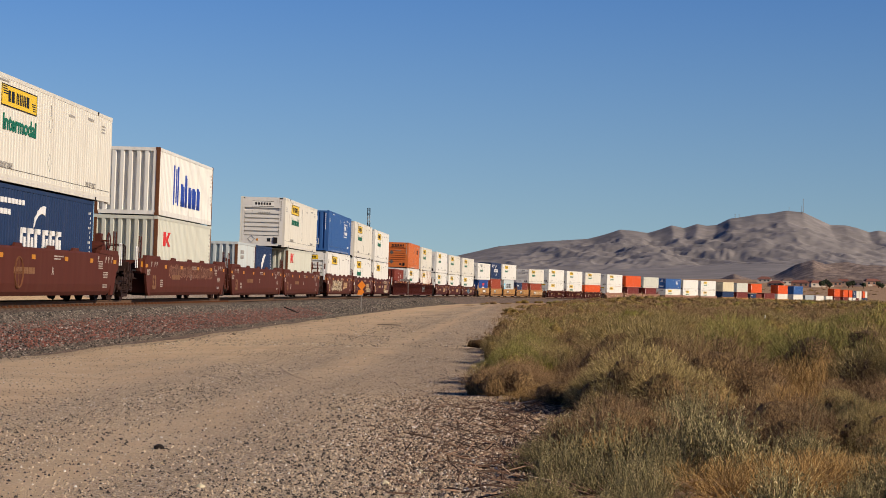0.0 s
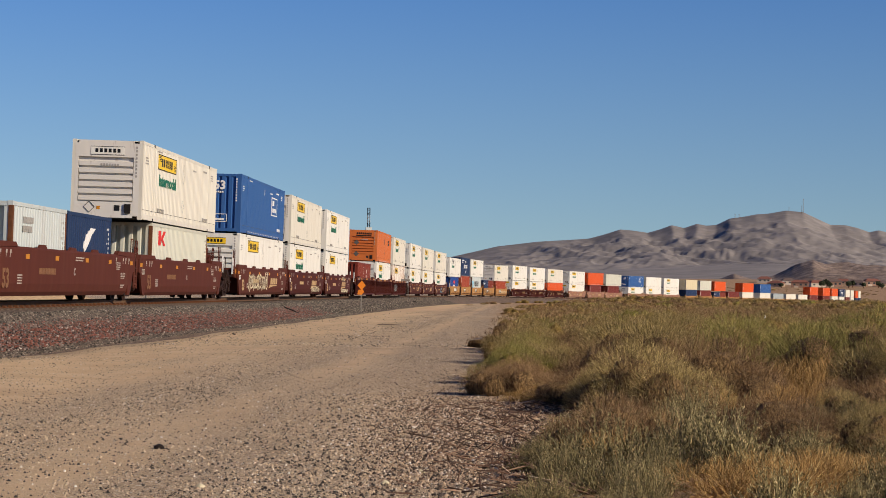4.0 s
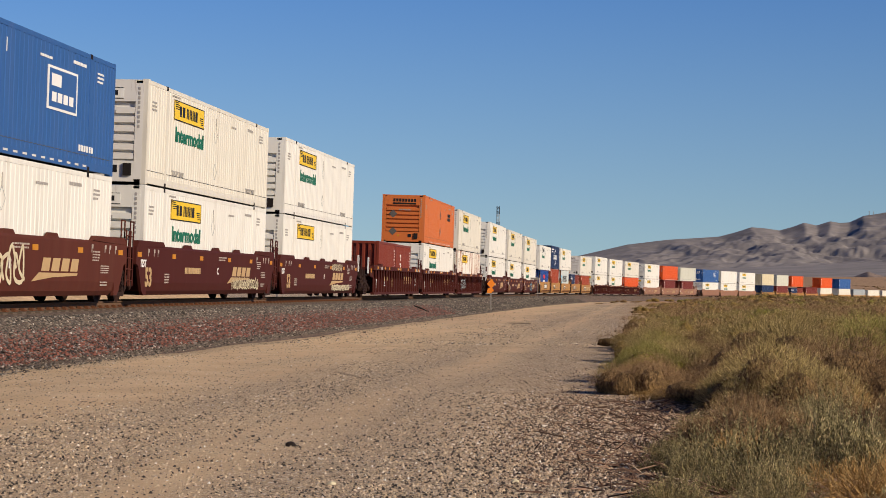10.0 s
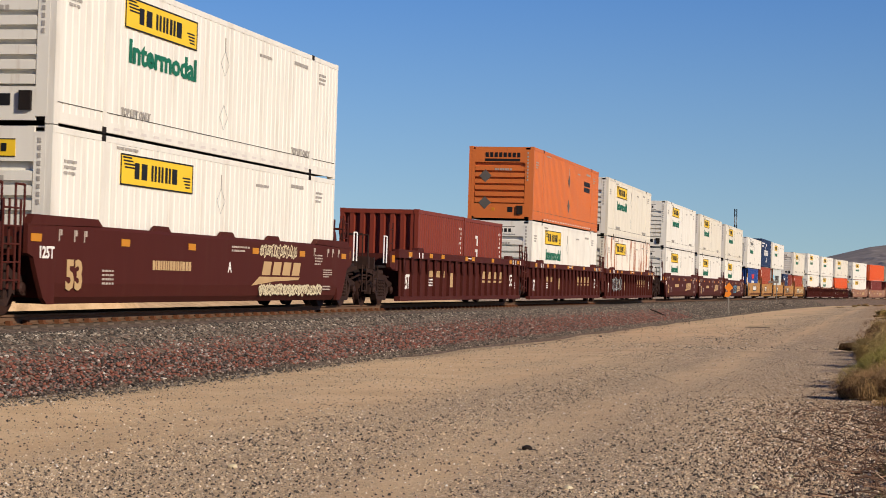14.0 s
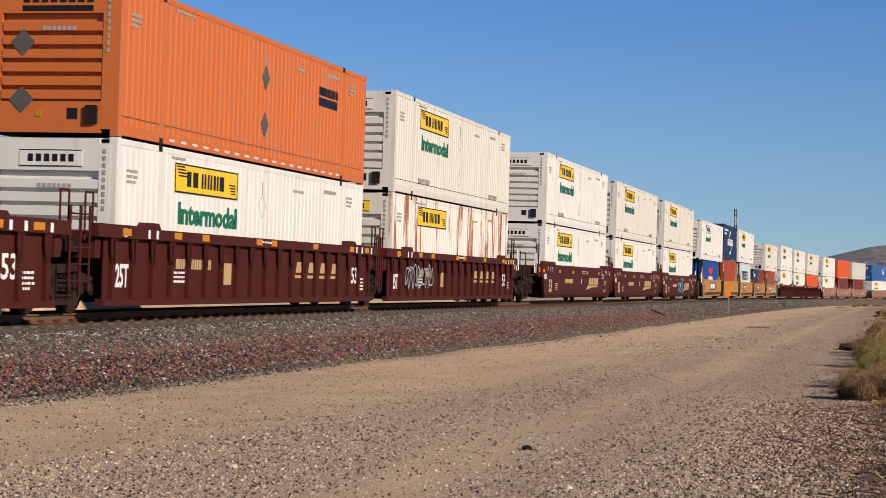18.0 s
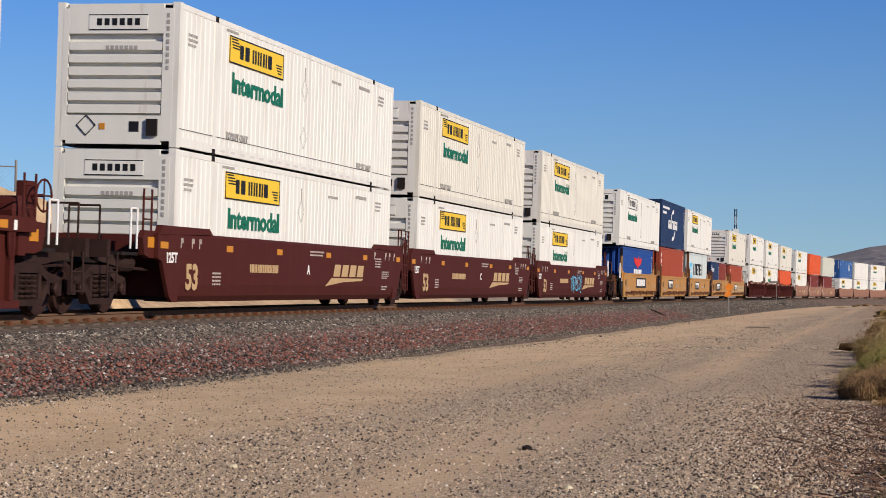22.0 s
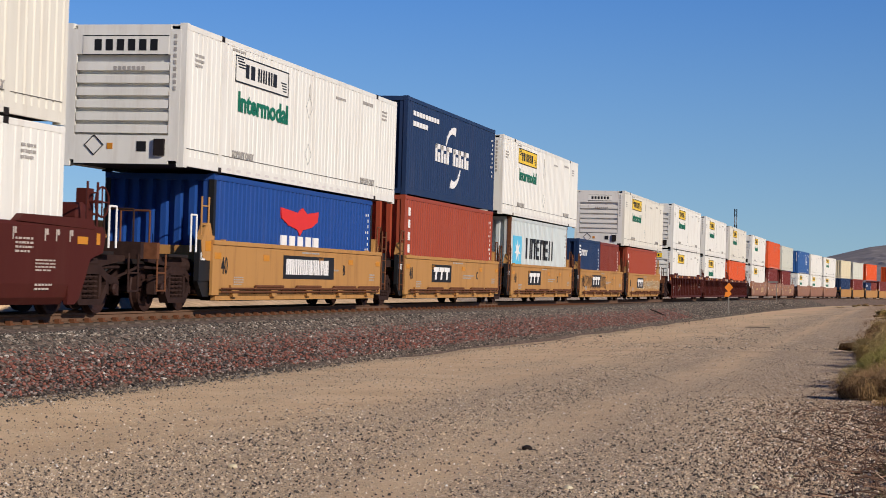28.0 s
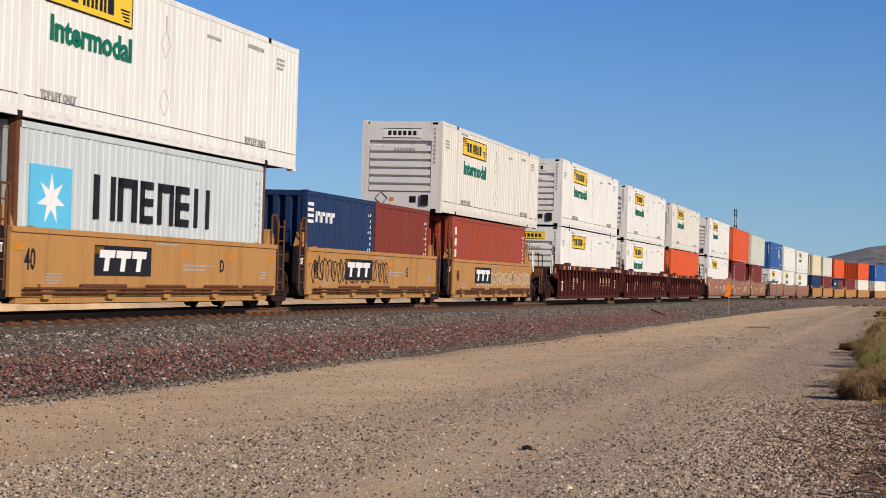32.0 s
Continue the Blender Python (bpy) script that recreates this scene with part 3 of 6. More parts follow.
stones("pebbles", pts, .013 + .020 * rng.random(len(pts)) ** 2, GRAVEL_MIX, rng, "larger loose stones on the dirt road", .6)
# darker coarse stones between the wheel lanes and the brush
r_ = 13 + rng.gamma(3.0, 3.2, 22000)
a_ = np.radians(rng.normal(12.4, 1.9, 22000))
x_, y_ = r_ * np.sin(a_), r_ * np.cos(a_)
pts = np.stack([x_, y_, ground_z(x_, y_) + .003], -1)
COARSE = island_material("coarse_brown_stones", [(0, (.045, .034, .03)), (.35, (.10, .068, .052)), (.60, (.28, .185, .125)), (.90, (.52, .375, .245)), (1, (.86, .78, .68))])
chips("coarse_gravel", pts, .006 + .019 * rng.random(len(pts)) ** 2.2, COARSE, rng, "coarse brown and maroon gravel at the edge of the brush")



# ================= desert brush =================
def wands(n, lobes, width, rng, low=0.0, long=(.8, 1.08), spread=80, wild=.05, upright=.35):
    """Thin stems that fan out of the root of each lobe, bow outwards and turn up: arrays of vertices and faces."""
    li = rng.choice(len(lobes), n, p=lobes[:, 2] ** 1.2 / (lobes[:, 2] ** 1.2).sum())
    cx, cy, H, R = lobes[li].T
    a = rng.uniform(0, 2 * np.pi, n)
    q = R * .22 * np.sqrt(rng.random(n))
    base = np.stack([cx * .8 + q * np.cos(a), cy * .8 + q * np.sin(a), np.zeros(n)], -1)
    tilt = np.radians(spread) * rng.random(n) ** .62
    a2 = a + rng.normal(0, .5, n)
    k = rng.uniform(*long, n) * (1 + .10 * np.sin(3 * a2 + cx * 9) * np.sin(tilt * 5))
    out = np.stack([np.cos(a2), np.sin(a2), np.zeros(n)], -1)
    tip = np.stack([cx, cy, np.zeros(n)], -1) + out * (np.sin(tilt) * R * k)[:, None]
    tip[:, 2] = np.maximum(np.cos(tilt) * H * k, .05)
    mid = base * .45 + tip * .55
    mid += out * (R * .16 * np.sin(tilt))[:, None]
    mid[:, 2] -= H * .09 * upright * np.sin(tilt)
    mid += rng.normal(0, wild, (n, 3)) * H[:, None] * .6
    tip += rng.normal(0, wild, (n, 3)) * H[:, None]
    tip[:, 2] += H * upright * .16 * rng.random(n)
    mid[:, 2], tip[:, 2] = np.maximum(mid[:, 2], .02), np.maximum(tip[:, 2], .04)
    start = base + (mid - base) * min(1, low * 2) if low else base
    side = np.cross(tip - base, rng.normal(size=(n, 3)))
    side /= np.linalg.norm(side, axis=1, keepdims=True) + 1e-9
    w = (width * rng.uniform(.6, 1.35, n))[:, None]
    v = np.stack([start - side * w * .8, start + side * w * .8, mid + side * w, mid - side * w, tip], 1)
    f4 = np.array([(0, 1, 2), (0, 2, 3), (3, 2, 4)])[None] + np.arange(n)[:, None, None] * 5
    return v.reshape(-1, 3), f4.reshape(-1, 3), mid, tip


def leaflets(n, mid, tip, length, width, rng, first=.15):
    """Small narrow leaves set along the outer half of the stems."""
    i = rng.integers(0, len(tip), n)
    t = first + (1.02 - first) * rng.random(n) ** .8
    p = mid[i] + (tip[i] - mid[i]) * t[:, None]
    d = tip[i] - mid[i]
    d = d / (np.linalg.norm(d, axis=1, keepdims=True) + 1e-9) + rng.normal(0, .55, (n, 3)) + np.array([0, 0, .25])
    d /= np.linalg.norm(d, axis=1, keepdims=True)
    s = np.cross(d, rng.normal(size=(n, 3)))
    s /= np.linalg.norm(s, axis=1, keepdims=True) + 1e-9
    L, w = (length * rng.uniform(.5, 1.4, n))[:, None], (width * rng.uniform(.7, 1.3, n))[:, None]
    v = np.stack([p - s * w * .5, p + d * L * .45 - s * w, p + d * L, p + d * L * .4 + s * w], 1)
    f = np.array([(0, 1, 2), (0, 2, 3)])[None] + np.arange(n)[:, None, None] * 4
    return v.reshape(-1, 3), f.reshape(-1, 3)


def slivers(n, R, H, lobes, length, width, wild, rng, down=.2):
    """Short fine twigs set over several lobes of a bush, pointing up and out."""
    k = len(lobes)
    weight = lobes[:, 3] ** 2
    li = rng.choice(k, n, p=weight / weight.sum())
    c, rad = lobes[li, :3], lobes[li, 3]
    u = rng.normal(size=(n, 3))
    u[:, 2] = np.abs(u[:, 2]) * 1.1 - down
    u /= np.linalg.norm(u, axis=1, keepdims=True)
    p = c + u * (rad * (.66 + .38 * rng.random(n) ** .8))[:, None] * np.array([1, 1, .85])
    p[:, 2] = np.maximum(p[:, 2], .015)
    d = u * .85 + np.array([0, 0, .45]) + rng.normal(0, wild * .55, (n, 3))
    d /= np.linalg.norm(d, axis=1, keepdims=True)
    s = np.cross(d, rng.normal(size=(n, 3)))
    s /= np.linalg.norm(s, axis=1, keepdims=True) + 1e-9
    L = (length * (.45 + 1.2 * rng.random(n) ** 2))[:, None]
    w = (width * rng.uniform(.7, 1.4, n))[:, None]
    v = np.stack([p - d * L * .4 - s * w, p - d * L * .4 + s * w, p + d * L * .6], 1)
    f = np.array([(0, 1, 2)])[None] + np.arange(n)[:, None, None] * 3
    return v.reshape(-1, 3), f.reshape(-1, 3)


def heart(lobes, rng):
    """The dense dead tangle low inside a bush: one lumpy core for each lobe."""
    bm = bmesh.new()
    for x, y, h, q in lobes:
        got = bmesh.ops.create_icosphere(bm, subdivisions=2, radius=1)
        for v in got["verts"]:
            k = 1 + .28 * noise.noise(v.co * 2.6 + Vector((x, y, h)) * 3)
            v.co = Vector((x + v.co.x * q * .68 * k, y + v.co.y * q * .68 * k, max(-.02, h * .32 + v.co.z * h * .42 * k)))
    return bm


def crowns_of(R, H, rng, k):
    """The tufts that make up one bush: x, y, height and reach of each."""
    rows = [(rng.uniform(-.1, .1) * R, rng.uniform(-.1, .1) * R, H, R * .56)]
    for i in range(k):
        a, q = i * 6.28 / k + rng.uniform(-.4, .4), R * rng.uniform(.42, .72)
        rows.append((q * math.cos(a), q * math.sin(a), H * rng.uniform(.45, .9), R * rng.uniform(.34, .54)))
    return np.array(rows)


def domes_of(crowns):
    """The rounded outline of each tuft, as centre and radius."""
    return np.stack([crowns[:, 0], crowns[:, 1], np.maximum(crowns[:, 2] - crowns[:, 3] * .88, .06), crowns[:, 3]], -1)


def lobes_of(R, H, rng, k):
    rows = []
    for i in range(k):
        a, q = rng.uniform(0, 6.28), R * .62 * math.sqrt(rng.random())
        rad = R * rng.uniform(.26, .48)
        rows.append((q * math.cos(a), q * math.sin(a), max(.08, (H - rad * .85) * rng.uniform(.35, 1.0) * (1 - .45 * q / R)), rad))
    return np.array(rows)


GREENS = {
    "sage": island_material("grey_green_foliage", [(0, (.125, .093, 0.036)), (.5, (.275, .205, 0.080)), (.85, (.43, .325, 0.132)), (1, (.60, .45, 0.22))], vary=.32),
    "lime": island_material("yellow_green_foliage", [(0, (.13, .122, 0.034)), (.5, (.25, .220, 0.065)), (1, (.41, .345, 0.11))], vary=.2),
    "dry": island_material("dry_brown_twigs", [(0, (.10, .058, 0.03)), (.5, (.27, .158, 0.076)), (1, (.50, .34, 0.175))], vary=.35),
    "straw": island_material("orange_straw", [(0, (.21, .12, 0.042)), (.5, (.39, .225, 0.078)), (1, (.58, .40, 0.165))], vary=.2),
    "herb": island_material("dark_green_herb", [(0, (.08, .066, 0.032)), (.5, (.225, .187, 0.085)), (.9, (.42, .35, 0.17)), (1, (.56, .40, .22))], vary=.35),
}
STEMS = island_material("shrub_stems", [(0, (.07, .042, 0.024)), (.6, (.20, .118, 0.062)), (1, (.46, .32, 0.17))])
TANGLE = {k: noise_color("tangled_" + k, [(.30, c0), (.45, c1), (.58, c2), (.72, c3)], 34, bump=1.0, bscale=70, stretch=(1, 1, .35), second=(2.2, .3)) for k, c0, c1, c2, c3 in (
    ("sage", (.057, .036, 0.014), (.171, .106, 0.032), (.308, .212, 0.061), (.456, .329, 0.107)),
    ("lime", (.05, .04, 0.013), (.16, .135, 0.026), (.29, .26, 0.044), (.44, .39, 0.080)),
    ("dry", (.04, .026, 0.014), (.13, .08, 0.036), (.28, .175, 0.076), (.46, .33, 0.160)))}
KINDS = {
    # height, radius, spread, brown stems, wands, leaves, fringe, its length and width, wildness, label
    "sage": (.98, .98, 84, 300, 130, 700, 13000, .085, .0021, .075, "grey-green feathery rabbitbrush with brown lower stems"),
    "lime": (.90, 1.0, 84, 260, 110, 900, 13000, .080, .0022, .075, "yellow-green feathery desert shrub in full leaf"),
    "dry": (.80, .98, 88, 420, 300, 200, 10000, .10, .0019, .12, "dry brown twiggy shrub with bare branches"),
    "straw": (.42, .74, 84, 200, 420, 300, 4200, .10, .0022, .13, "tuft of orange-tan dried desert grass"),
    "herb": (.50, .52, 76, 200, 460, 7200, 0, .030, .0052, .10, "spiky grey-green leafy desert weed"),
}
rng = np.random.default_rng(21)
BUSH = {}
for kind, (H, R, spread, nb, ns, nl, nf, fl, fw, wild, label) in KINDS.items():
    for k in range(6):
        crowns = crowns_of(R, H, rng, int(rng.integers(3, 7)))
        bv, bf, _, _ = wands(nb, crowns, .0032, rng, 0, (.45, .85), spread + 6, wild * 1.2)
        gv, gf, gm, gt = wands(ns, crowns, .0026 if kind != "herb" else .0034, rng, .25 if kind in ("sage", "lime") else .05, (.80, 1.12), spread, wild, .5)
        lv, lf = leaflets(nl, gm, gt, .030, .0036 if kind == "herb" else .0026, rng, -.6 if kind == "herb" else .1)
        vs, fs = [gv, lv], [gf, lf + len(gv)]
        if nf:
            sv, sf = slivers(nf, R, H, domes_of(crowns), fl, fw, wild * 6, rng, .30)
            vs.append(sv)
            fs.append(sf + len(gv) + len(lv))
            low = domes_of(crowns) * np.array([1, 1, .55, 1.03])
            sv, sf = slivers(nf // 3, R, H, low, fl * 1.3, fw, wild * 7, rng, .75)
            bf = np.concatenate([bf, sf + len(bv)])
            bv = np.concatenate([bv, sv])
        core = None if kind in ("herb", "straw") else mesh_of("tangle", heart(crowns, rng), TANGLE["dry" if kind == "dry" or k % 2 else kind])
        BUSH[kind, k] = (fast_mesh("stems", bv, bf, STEMS if kind != "straw" else GREENS[kind]), fast_mesh("foliage", np.concatenate(vs), np.concatenate(fs), GREENS[kind]), core, label)


def edge_az(r):
    return np.interp(r, (12, 15, 20, 22, 24.5, 25.5, 27, 30, 35, 47, 60, 80, 120, 200, 400), (12.9, 13.0, 13.4, 14.8, 14.9, 13.2, 11.9, 11.9, 12.3, 12.4, 13.0, 13.4, 13.8, 14.2, 15.0))


# patches of one kind: azimuth, distance, their half widths, kind
PATCHES = ((17.3, 56, 1.5, 9, "straw"), (18.6, 37, 1.9, 4.5, "lime"), (20.9, 36, 1.6, 4, "lime"), (16.2, 28.5, 1.0, 2.2, "dry"), (12.6, 28.5, 1.3, 3, "dry"), (22.6, 16, 2.6, 2.0, "straw"), (24.0, 25.5, 2.0, 2.5, "dry"), (23.5, 50, 2.0, 8, "straw"), (13.6, 41, 1.0, 4, "sage"), (17.2, 34, 1.6, 3, "sage"), (20.4, 22.5, 2.2, 2.0, "dry"))
placed = []
for tries in range(16000):
    near = tries < 5000
    if len(placed) >= (125 if near else 320):
        continue
    r = 13.2 + 9.6 * rng.random() ** .8 if near else 21.5 + 32 * rng.random() ** 1.15
    az = rng.uniform(11.6, 26.0)
    x, y = r * math.sin(radians(az)), r * math.cos(radians(az))
    kind = ""
    for pa, pr, wa, wr, pk in PATCHES:
        if ((az - pa) / wa) ** 2 + ((r - pr) / wr) ** 2 < 1 and rng.random() < .8:
            kind = pk
    roll = rng.random() + .4 * noise.noise(Vector((x * .16, y * .11, 2.0)))
    if not kind:
        if near:
            kind = "herb" if roll < .70 else "straw" if roll < .84 else "dry" if roll < .95 else "sage"
        else:
            kind = "dry" if roll < .36 else "sage" if roll < .74 else "lime" if roll < .83 else "straw"
    size = rng.uniform(.55, 1.25) if near else rng.uniform(.7, 1.5) if az > 14.5 else rng.uniform(.7, 1.05)
    if near and kind not in ("herb", "straw"):
        size *= .75
    reach = KINDS[kind][1] * size
    if az - math.degrees(reach / r) * .9 < edge_az(r):
        continue
    need = reach * (rng.uniform(.95, 1.7) if near else rng.uniform(1.0, 1.5))
    if any((x - a) ** 2 + (y - b) ** 2 < (.5 * (need + q)) ** 2 * 1.6 for a, b, q in placed):
        continue
    placed.append((x, y, need))
    stems_me, leaf_me, core_me, label = BUSH[kind, int(rng.integers(0, 6))]
    sh = thing("shrub", label, "shrub", "desert brush beside the road")
    sh.matrix_basis = pose(x, y, float(ground_z(x, y)) - .02, rng.uniform(-6, 6), rng.uniform(-6, 6), rng.uniform(0, 360)) @ Matrix.Diagonal((size * rng.uniform(.9, 1.25), size * rng.uniform(.9, 1.25), size * rng.uniform(.8, 1.15), 1))
    part("stem_mass", stems_me, None, sh)
    part("foliage", leaf_me, None, sh)
    if core_me:
        part("tangled_core", core_me, None, sh)

# dead branches lying at the edge of the brush
TWIG = island_material("dead_branches", [(0, (.045, .028, .02)), (.6, (.15, .083, .055)), (.9, (.30, .19, .125)), (1, (.58, .45, .33))])
n_ = 900
r_, a_ = rng.uniform(14, 26.5, n_), rng.normal(14.6, 1.8, n_)
x_, y_ = r_ * np.sin(np.radians(a_)), r_ * np.cos(np.radians(a_))
t_, L_ = rng.uniform(0, 6.28, n_), rng.uniform(.06, .34, n_)
d_ = np.stack([np.cos(t_) * L_, np.sin(t_) * L_, rng.uniform(-.01, .10, n_)], -1)
p_ = np.stack([x_, y_, ground_z(x_, y_) + .012], -1)
w_ = np.stack([-np.sin(t_), np.cos(t_), np.zeros(n_)], -1) * rng.uniform(.004, .011, n_)[:, None]
up_ = np.array([0, 0, 1.0]) * np.linalg.norm(w_, axis=1)[:, None] * 1.6
v_ = np.stack([p_ - w_, p_ + w_, p_ + up_, p_ + d_ - w_ * .5, p_ + d_ + w_ * .5, p_ + d_ + up_ * .5], 1).reshape(-1, 3)
f_ = (np.array([(0, 1, 4, 3), (1, 2, 5, 4), (2, 0, 3, 5)])[None] + np.arange(n_)[:, None, None] * 6).reshape(-1, 4)
tagged(new("dead_branches", fast_mesh("dead_branches", v_, f_, TWIG)), "dead brown branches and twigs lying on gravel", "twigs", "", "stuff")

# farther brush, too many to count
ball = bmesh.new()
bmesh.ops.create_icosphere(ball, subdivisions=1, radius=1)
BALL_V = np.array([v.co[:] for v in ball.verts])
BALL_F = np.array([[v.index for v in f.verts] for f in ball.faces])
ball.free()


def clump(n, R, H, length, width, wild, rng):
    lobes = lobes_of(R, H * .8, rng, 6)
    v, f = slivers(n, R, H * .8, lobes, length, width, wild, rng)
    vs, fs, at = [v], [f], len(v)
    for x, y, z, q in lobes:
        k = q * .72 * (1 + rng.uniform(-.35, .35, len(BALL_V)))
        w = BALL_V * k[:, None] * np.array([1, 1, .75]) + np.array([x, y, z * .85])
        w[:, 2] = np.maximum(w[:, 2], -.03)
        vs.append(w)
        fs.append(BALL_F + at)
        at += len(w)
    return np.concatenate(vs), np.concatenate(fs)


far_v = {k: [[], [], 0] for k in GREENS}
tiers = {1: (1500, 1.1, .005), 2: (140, 1.6, .02), 3: (20, 2.4, .05)}
protos = {(k, t): [clump(n, KINDS[k][1], KINDS[k][0], .07 * q, w, 1.0, rng) for _ in range(9)] for k in GREENS for t, (n, q, w) in tiers.items()}
for count in range(6600):
    tier = 1 if count < 1400 else 2 if count < 4600 else 3
    u = rng.random()
    r = 47 + 78 * u ** .8 if tier == 1 else 118 + 330 * u ** .9 if tier == 2 else 420 + 700 * u
    az = rng.uniform(edge_az(r) + .2, 28)
    if tier == 2 and count % 6 == 0:
        az = rng.uniform(12.0, 20)
    x, y = r * math.sin(radians(az)), r * math.cos(radians(az))
    ls = np.argmin((_x - x) ** 2 + (_y - y) ** 2)
    lat = (x - _x[ls]) * math.cos(_psi[ls]) - (y - _y[ls]) * math.sin(_psi[ls])
    if abs(lat) < 6.5 or (9 < lat < 14 and r > 120) or (lat < 0 and r < 600):
        continue
    patch = noise.noise(Vector((x * .05, y * .03, 4.0))) + .35 * noise.noise(Vector((x * .3, y * .2, 1.0)))
    if patch < -.42:
        continue
    roll = rng.random() * .8 + patch * .9
    kind = "dry" if roll < .30 else "sage" if roll < .46 else "lime" if roll < .50 else "straw" if roll < .95 else "herb"
    v, f = protos[kind, tier][int(rng.integers(0, 9))]
    t, size = rng.uniform(0, 6.28), rng.uniform(.5, 1.5) if tier == 1 else rng.uniform(.5, 1.15)
    c, s_ = math.cos(t) * size, math.sin(t) * size
    wide = {1: 1.1, 2: 1.5, 3: 2.4}[tier]
    w = np.stack([(v[:, 0] * c - v[:, 1] * s_) * wide + x, (v[:, 0] * s_ + v[:, 1] * c) * wide + y, v[:, 2] * size * rng.uniform(.8, 1.2) + float(ground_z(x, y)) - .03], -1)
    box_ = far_v[kind]
    box_[0].append(w)
    box_[1].append(f + box_[2])
    box_[2] += len(v)
for kind, (vs, fs, n) in far_v.items():
    if vs:
        brush_me = fast_mesh("distant_brush", np.concatenate(vs), np.concatenate(fs), GREENS[kind])
        brush_me.materials.append(TANGLE["dry" if kind in ("straw", "herb") else kind])
        twigs = [0 if q < len(f) - 6 * len(BALL_F) else 1 for f in fs for q in range(len(f))]
        brush_me.polygons.foreach_set("material_index", twigs)
        tagged(new("distant_brush", brush_me), "scattered " + {"sage": "grey-green", "lime": "yellow-green", "dry": "dry brown", "straw": "orange straw", "herb": "dark green"}[kind] + " brush over the desert flat", "brush", "", "stuff")

# ================= ties and fasteners =================
ties = tagged(new("ties"), "weathered ties under the near rails", "railway ties", "", "structure")
tie_me = mesh_of("tie", boxes((-1.30, 1.30, -.13, .13, -.38, -.176)), M["tie"])
clip_me = mesh_of("rail_fastener", group_of(lambda bm: [box(bm, -.16, .16, -.09, .09, -.176, -.150), box(bm, .04, .13, -.05, .05, -.150, -.10), box(bm, -.13, -.04, -.05, .05, -.150, -.10)]), M["rust"])
for i in range(130):
    x, y, z, p = line_at(-26 + i * .61)
    m = pose(x, y, z, 0, 0, -math.degrees(p))
    part("tie", tie_me, None, ties).matrix_basis = m
    part("rail_fastener", clip_me, None, ties).matrix_basis = m @ pose(.755, 0, 0)

# ================= signs, poles and litter beside the line =================
sign = thing("warning_sign", "weathered orange diamond warning sign on a steel post", "sign")
sign.matrix_basis = pose(19.7, 129.0, float(ground_z(19.7, 129.0)) - .05, 0, 0, -6)
part("post", boxes((-.045, .045, -.03, .03, 0, 1.75)), M["post"], sign)
part("panel", group_of(lambda bm: prism(bm, [(0, 1.72), (.29, 2.06), (.24, 2.12), (.02, 2.40), (-.29, 2.06)], -.06, -.035)), M["signorange"], sign, "faded orange diamond panel")
part("lower_panel", group_of(lambda bm: prism(bm, [(-.3, 1.42), (0, 1.40), (.2, 1.6), (.08, 1.78), (-.22, 1.74)], -.09, -.065)), M["signorange"], sign)

gate = thing("pipe_frame", "small pipe frame with two posts beside the ballast", "frame")
gate.matrix_basis = pose(35.2, 200.0, float(ground_z(35.2, 200.0)) + .55, 0, 0, -12)
for x in (-.44, .44):
    part("post", boxes((x - .035, x + .035, -.035, .035, -.5, 2.3)), M["post"], gate)
part("crossbar", boxes((-.62, .62, -.04, .04, 2.2, 2.42)), M["post"], gate)
part("foot_plate", boxes((-.1, 1.3, -.2, .2, -.06, .06)), M["dark"], gate)

mast = thing("radio_mast", "tall slim lattice radio mast with dark and pale bands", "mast")
mast.matrix_basis = pose(61.0, 391.0, float(ground_z(61.0, 391.0)))
for i in range(12):
    z0 = i * 1.62
    bm = bmesh.new()
    for sx, sy in ((-1, -1), (1, -1), (1, 1), (-1, 1)):
        rod(bm, (sx * .24, sy * .24, z0), (sx * .24, sy * .24, z0 + 1.62), .06, 5)
        rod(bm, (sx * .24, sy * .24, z0), (-sy * .24, sx * .24, z0 + .81), .045, 4)
        rod(bm, (-sy * .24, sx * .24, z0 + .81), (sx * .24, sy * .24, z0 + 1.62), .045, 4)
    part("lattice_section", bm, M["black"] if i % 2 else M["steelgrey"], mast)
part("equipment_cabinet", boxes((-.6, .7, -.4, .4, 14.1, 15.3)), M["lightgrey"], mast)

lamp = thing("floodlight_pole", "steel pole with a crossarm of four floodlights", "floodlight")
lamp.matrix_basis = pose(6.06, 160.0, -.3)
part("pole", group_of(lambda bm: lathe(bm, [(.09, 0), (.06, 8.9)], (0, 0, 0), 10, "z")), M["post"], lamp)
part("crossarm", boxes((-.75, .75, -.04, .04, 8.35, 8.43)), M["post"], lamp)
for x in (-.72, -.40, .40, .72):
    part("floodlight", group_of(lambda bm: prism(bm, [(x - .13, 8.43), (x + .13, 8.43), (x + .17, 8.85), (x - .17, 8.85)], -.14, .12)), M["lightgrey"], lamp)

for az, r, h, arm in ((12.62, 640, 12.6, 3.2), (13.42, 640, 12.2, 2.4), (14.95, 700, 9.4, .4)):
    pole = thing("utility_pole", "slender utility pole with a short crossarm", "pole", "poles beyond the track")
    x, y = r * math.sin(radians(az)), r * math.cos(radians(az))
    pole.matrix_basis = pose(x, y, float(ground_z(x, y)), 0, 0, -az)
    part("shaft", group_of(lambda bm: lathe(bm, [(.16, 0), (.11, h)], (0, 0, 0), 8, "z")), M["post"], pole)
    part("crossarm", boxes((-arm / 2, arm / 2, -.10, .10, h - .35, h)), M["post"], pole)

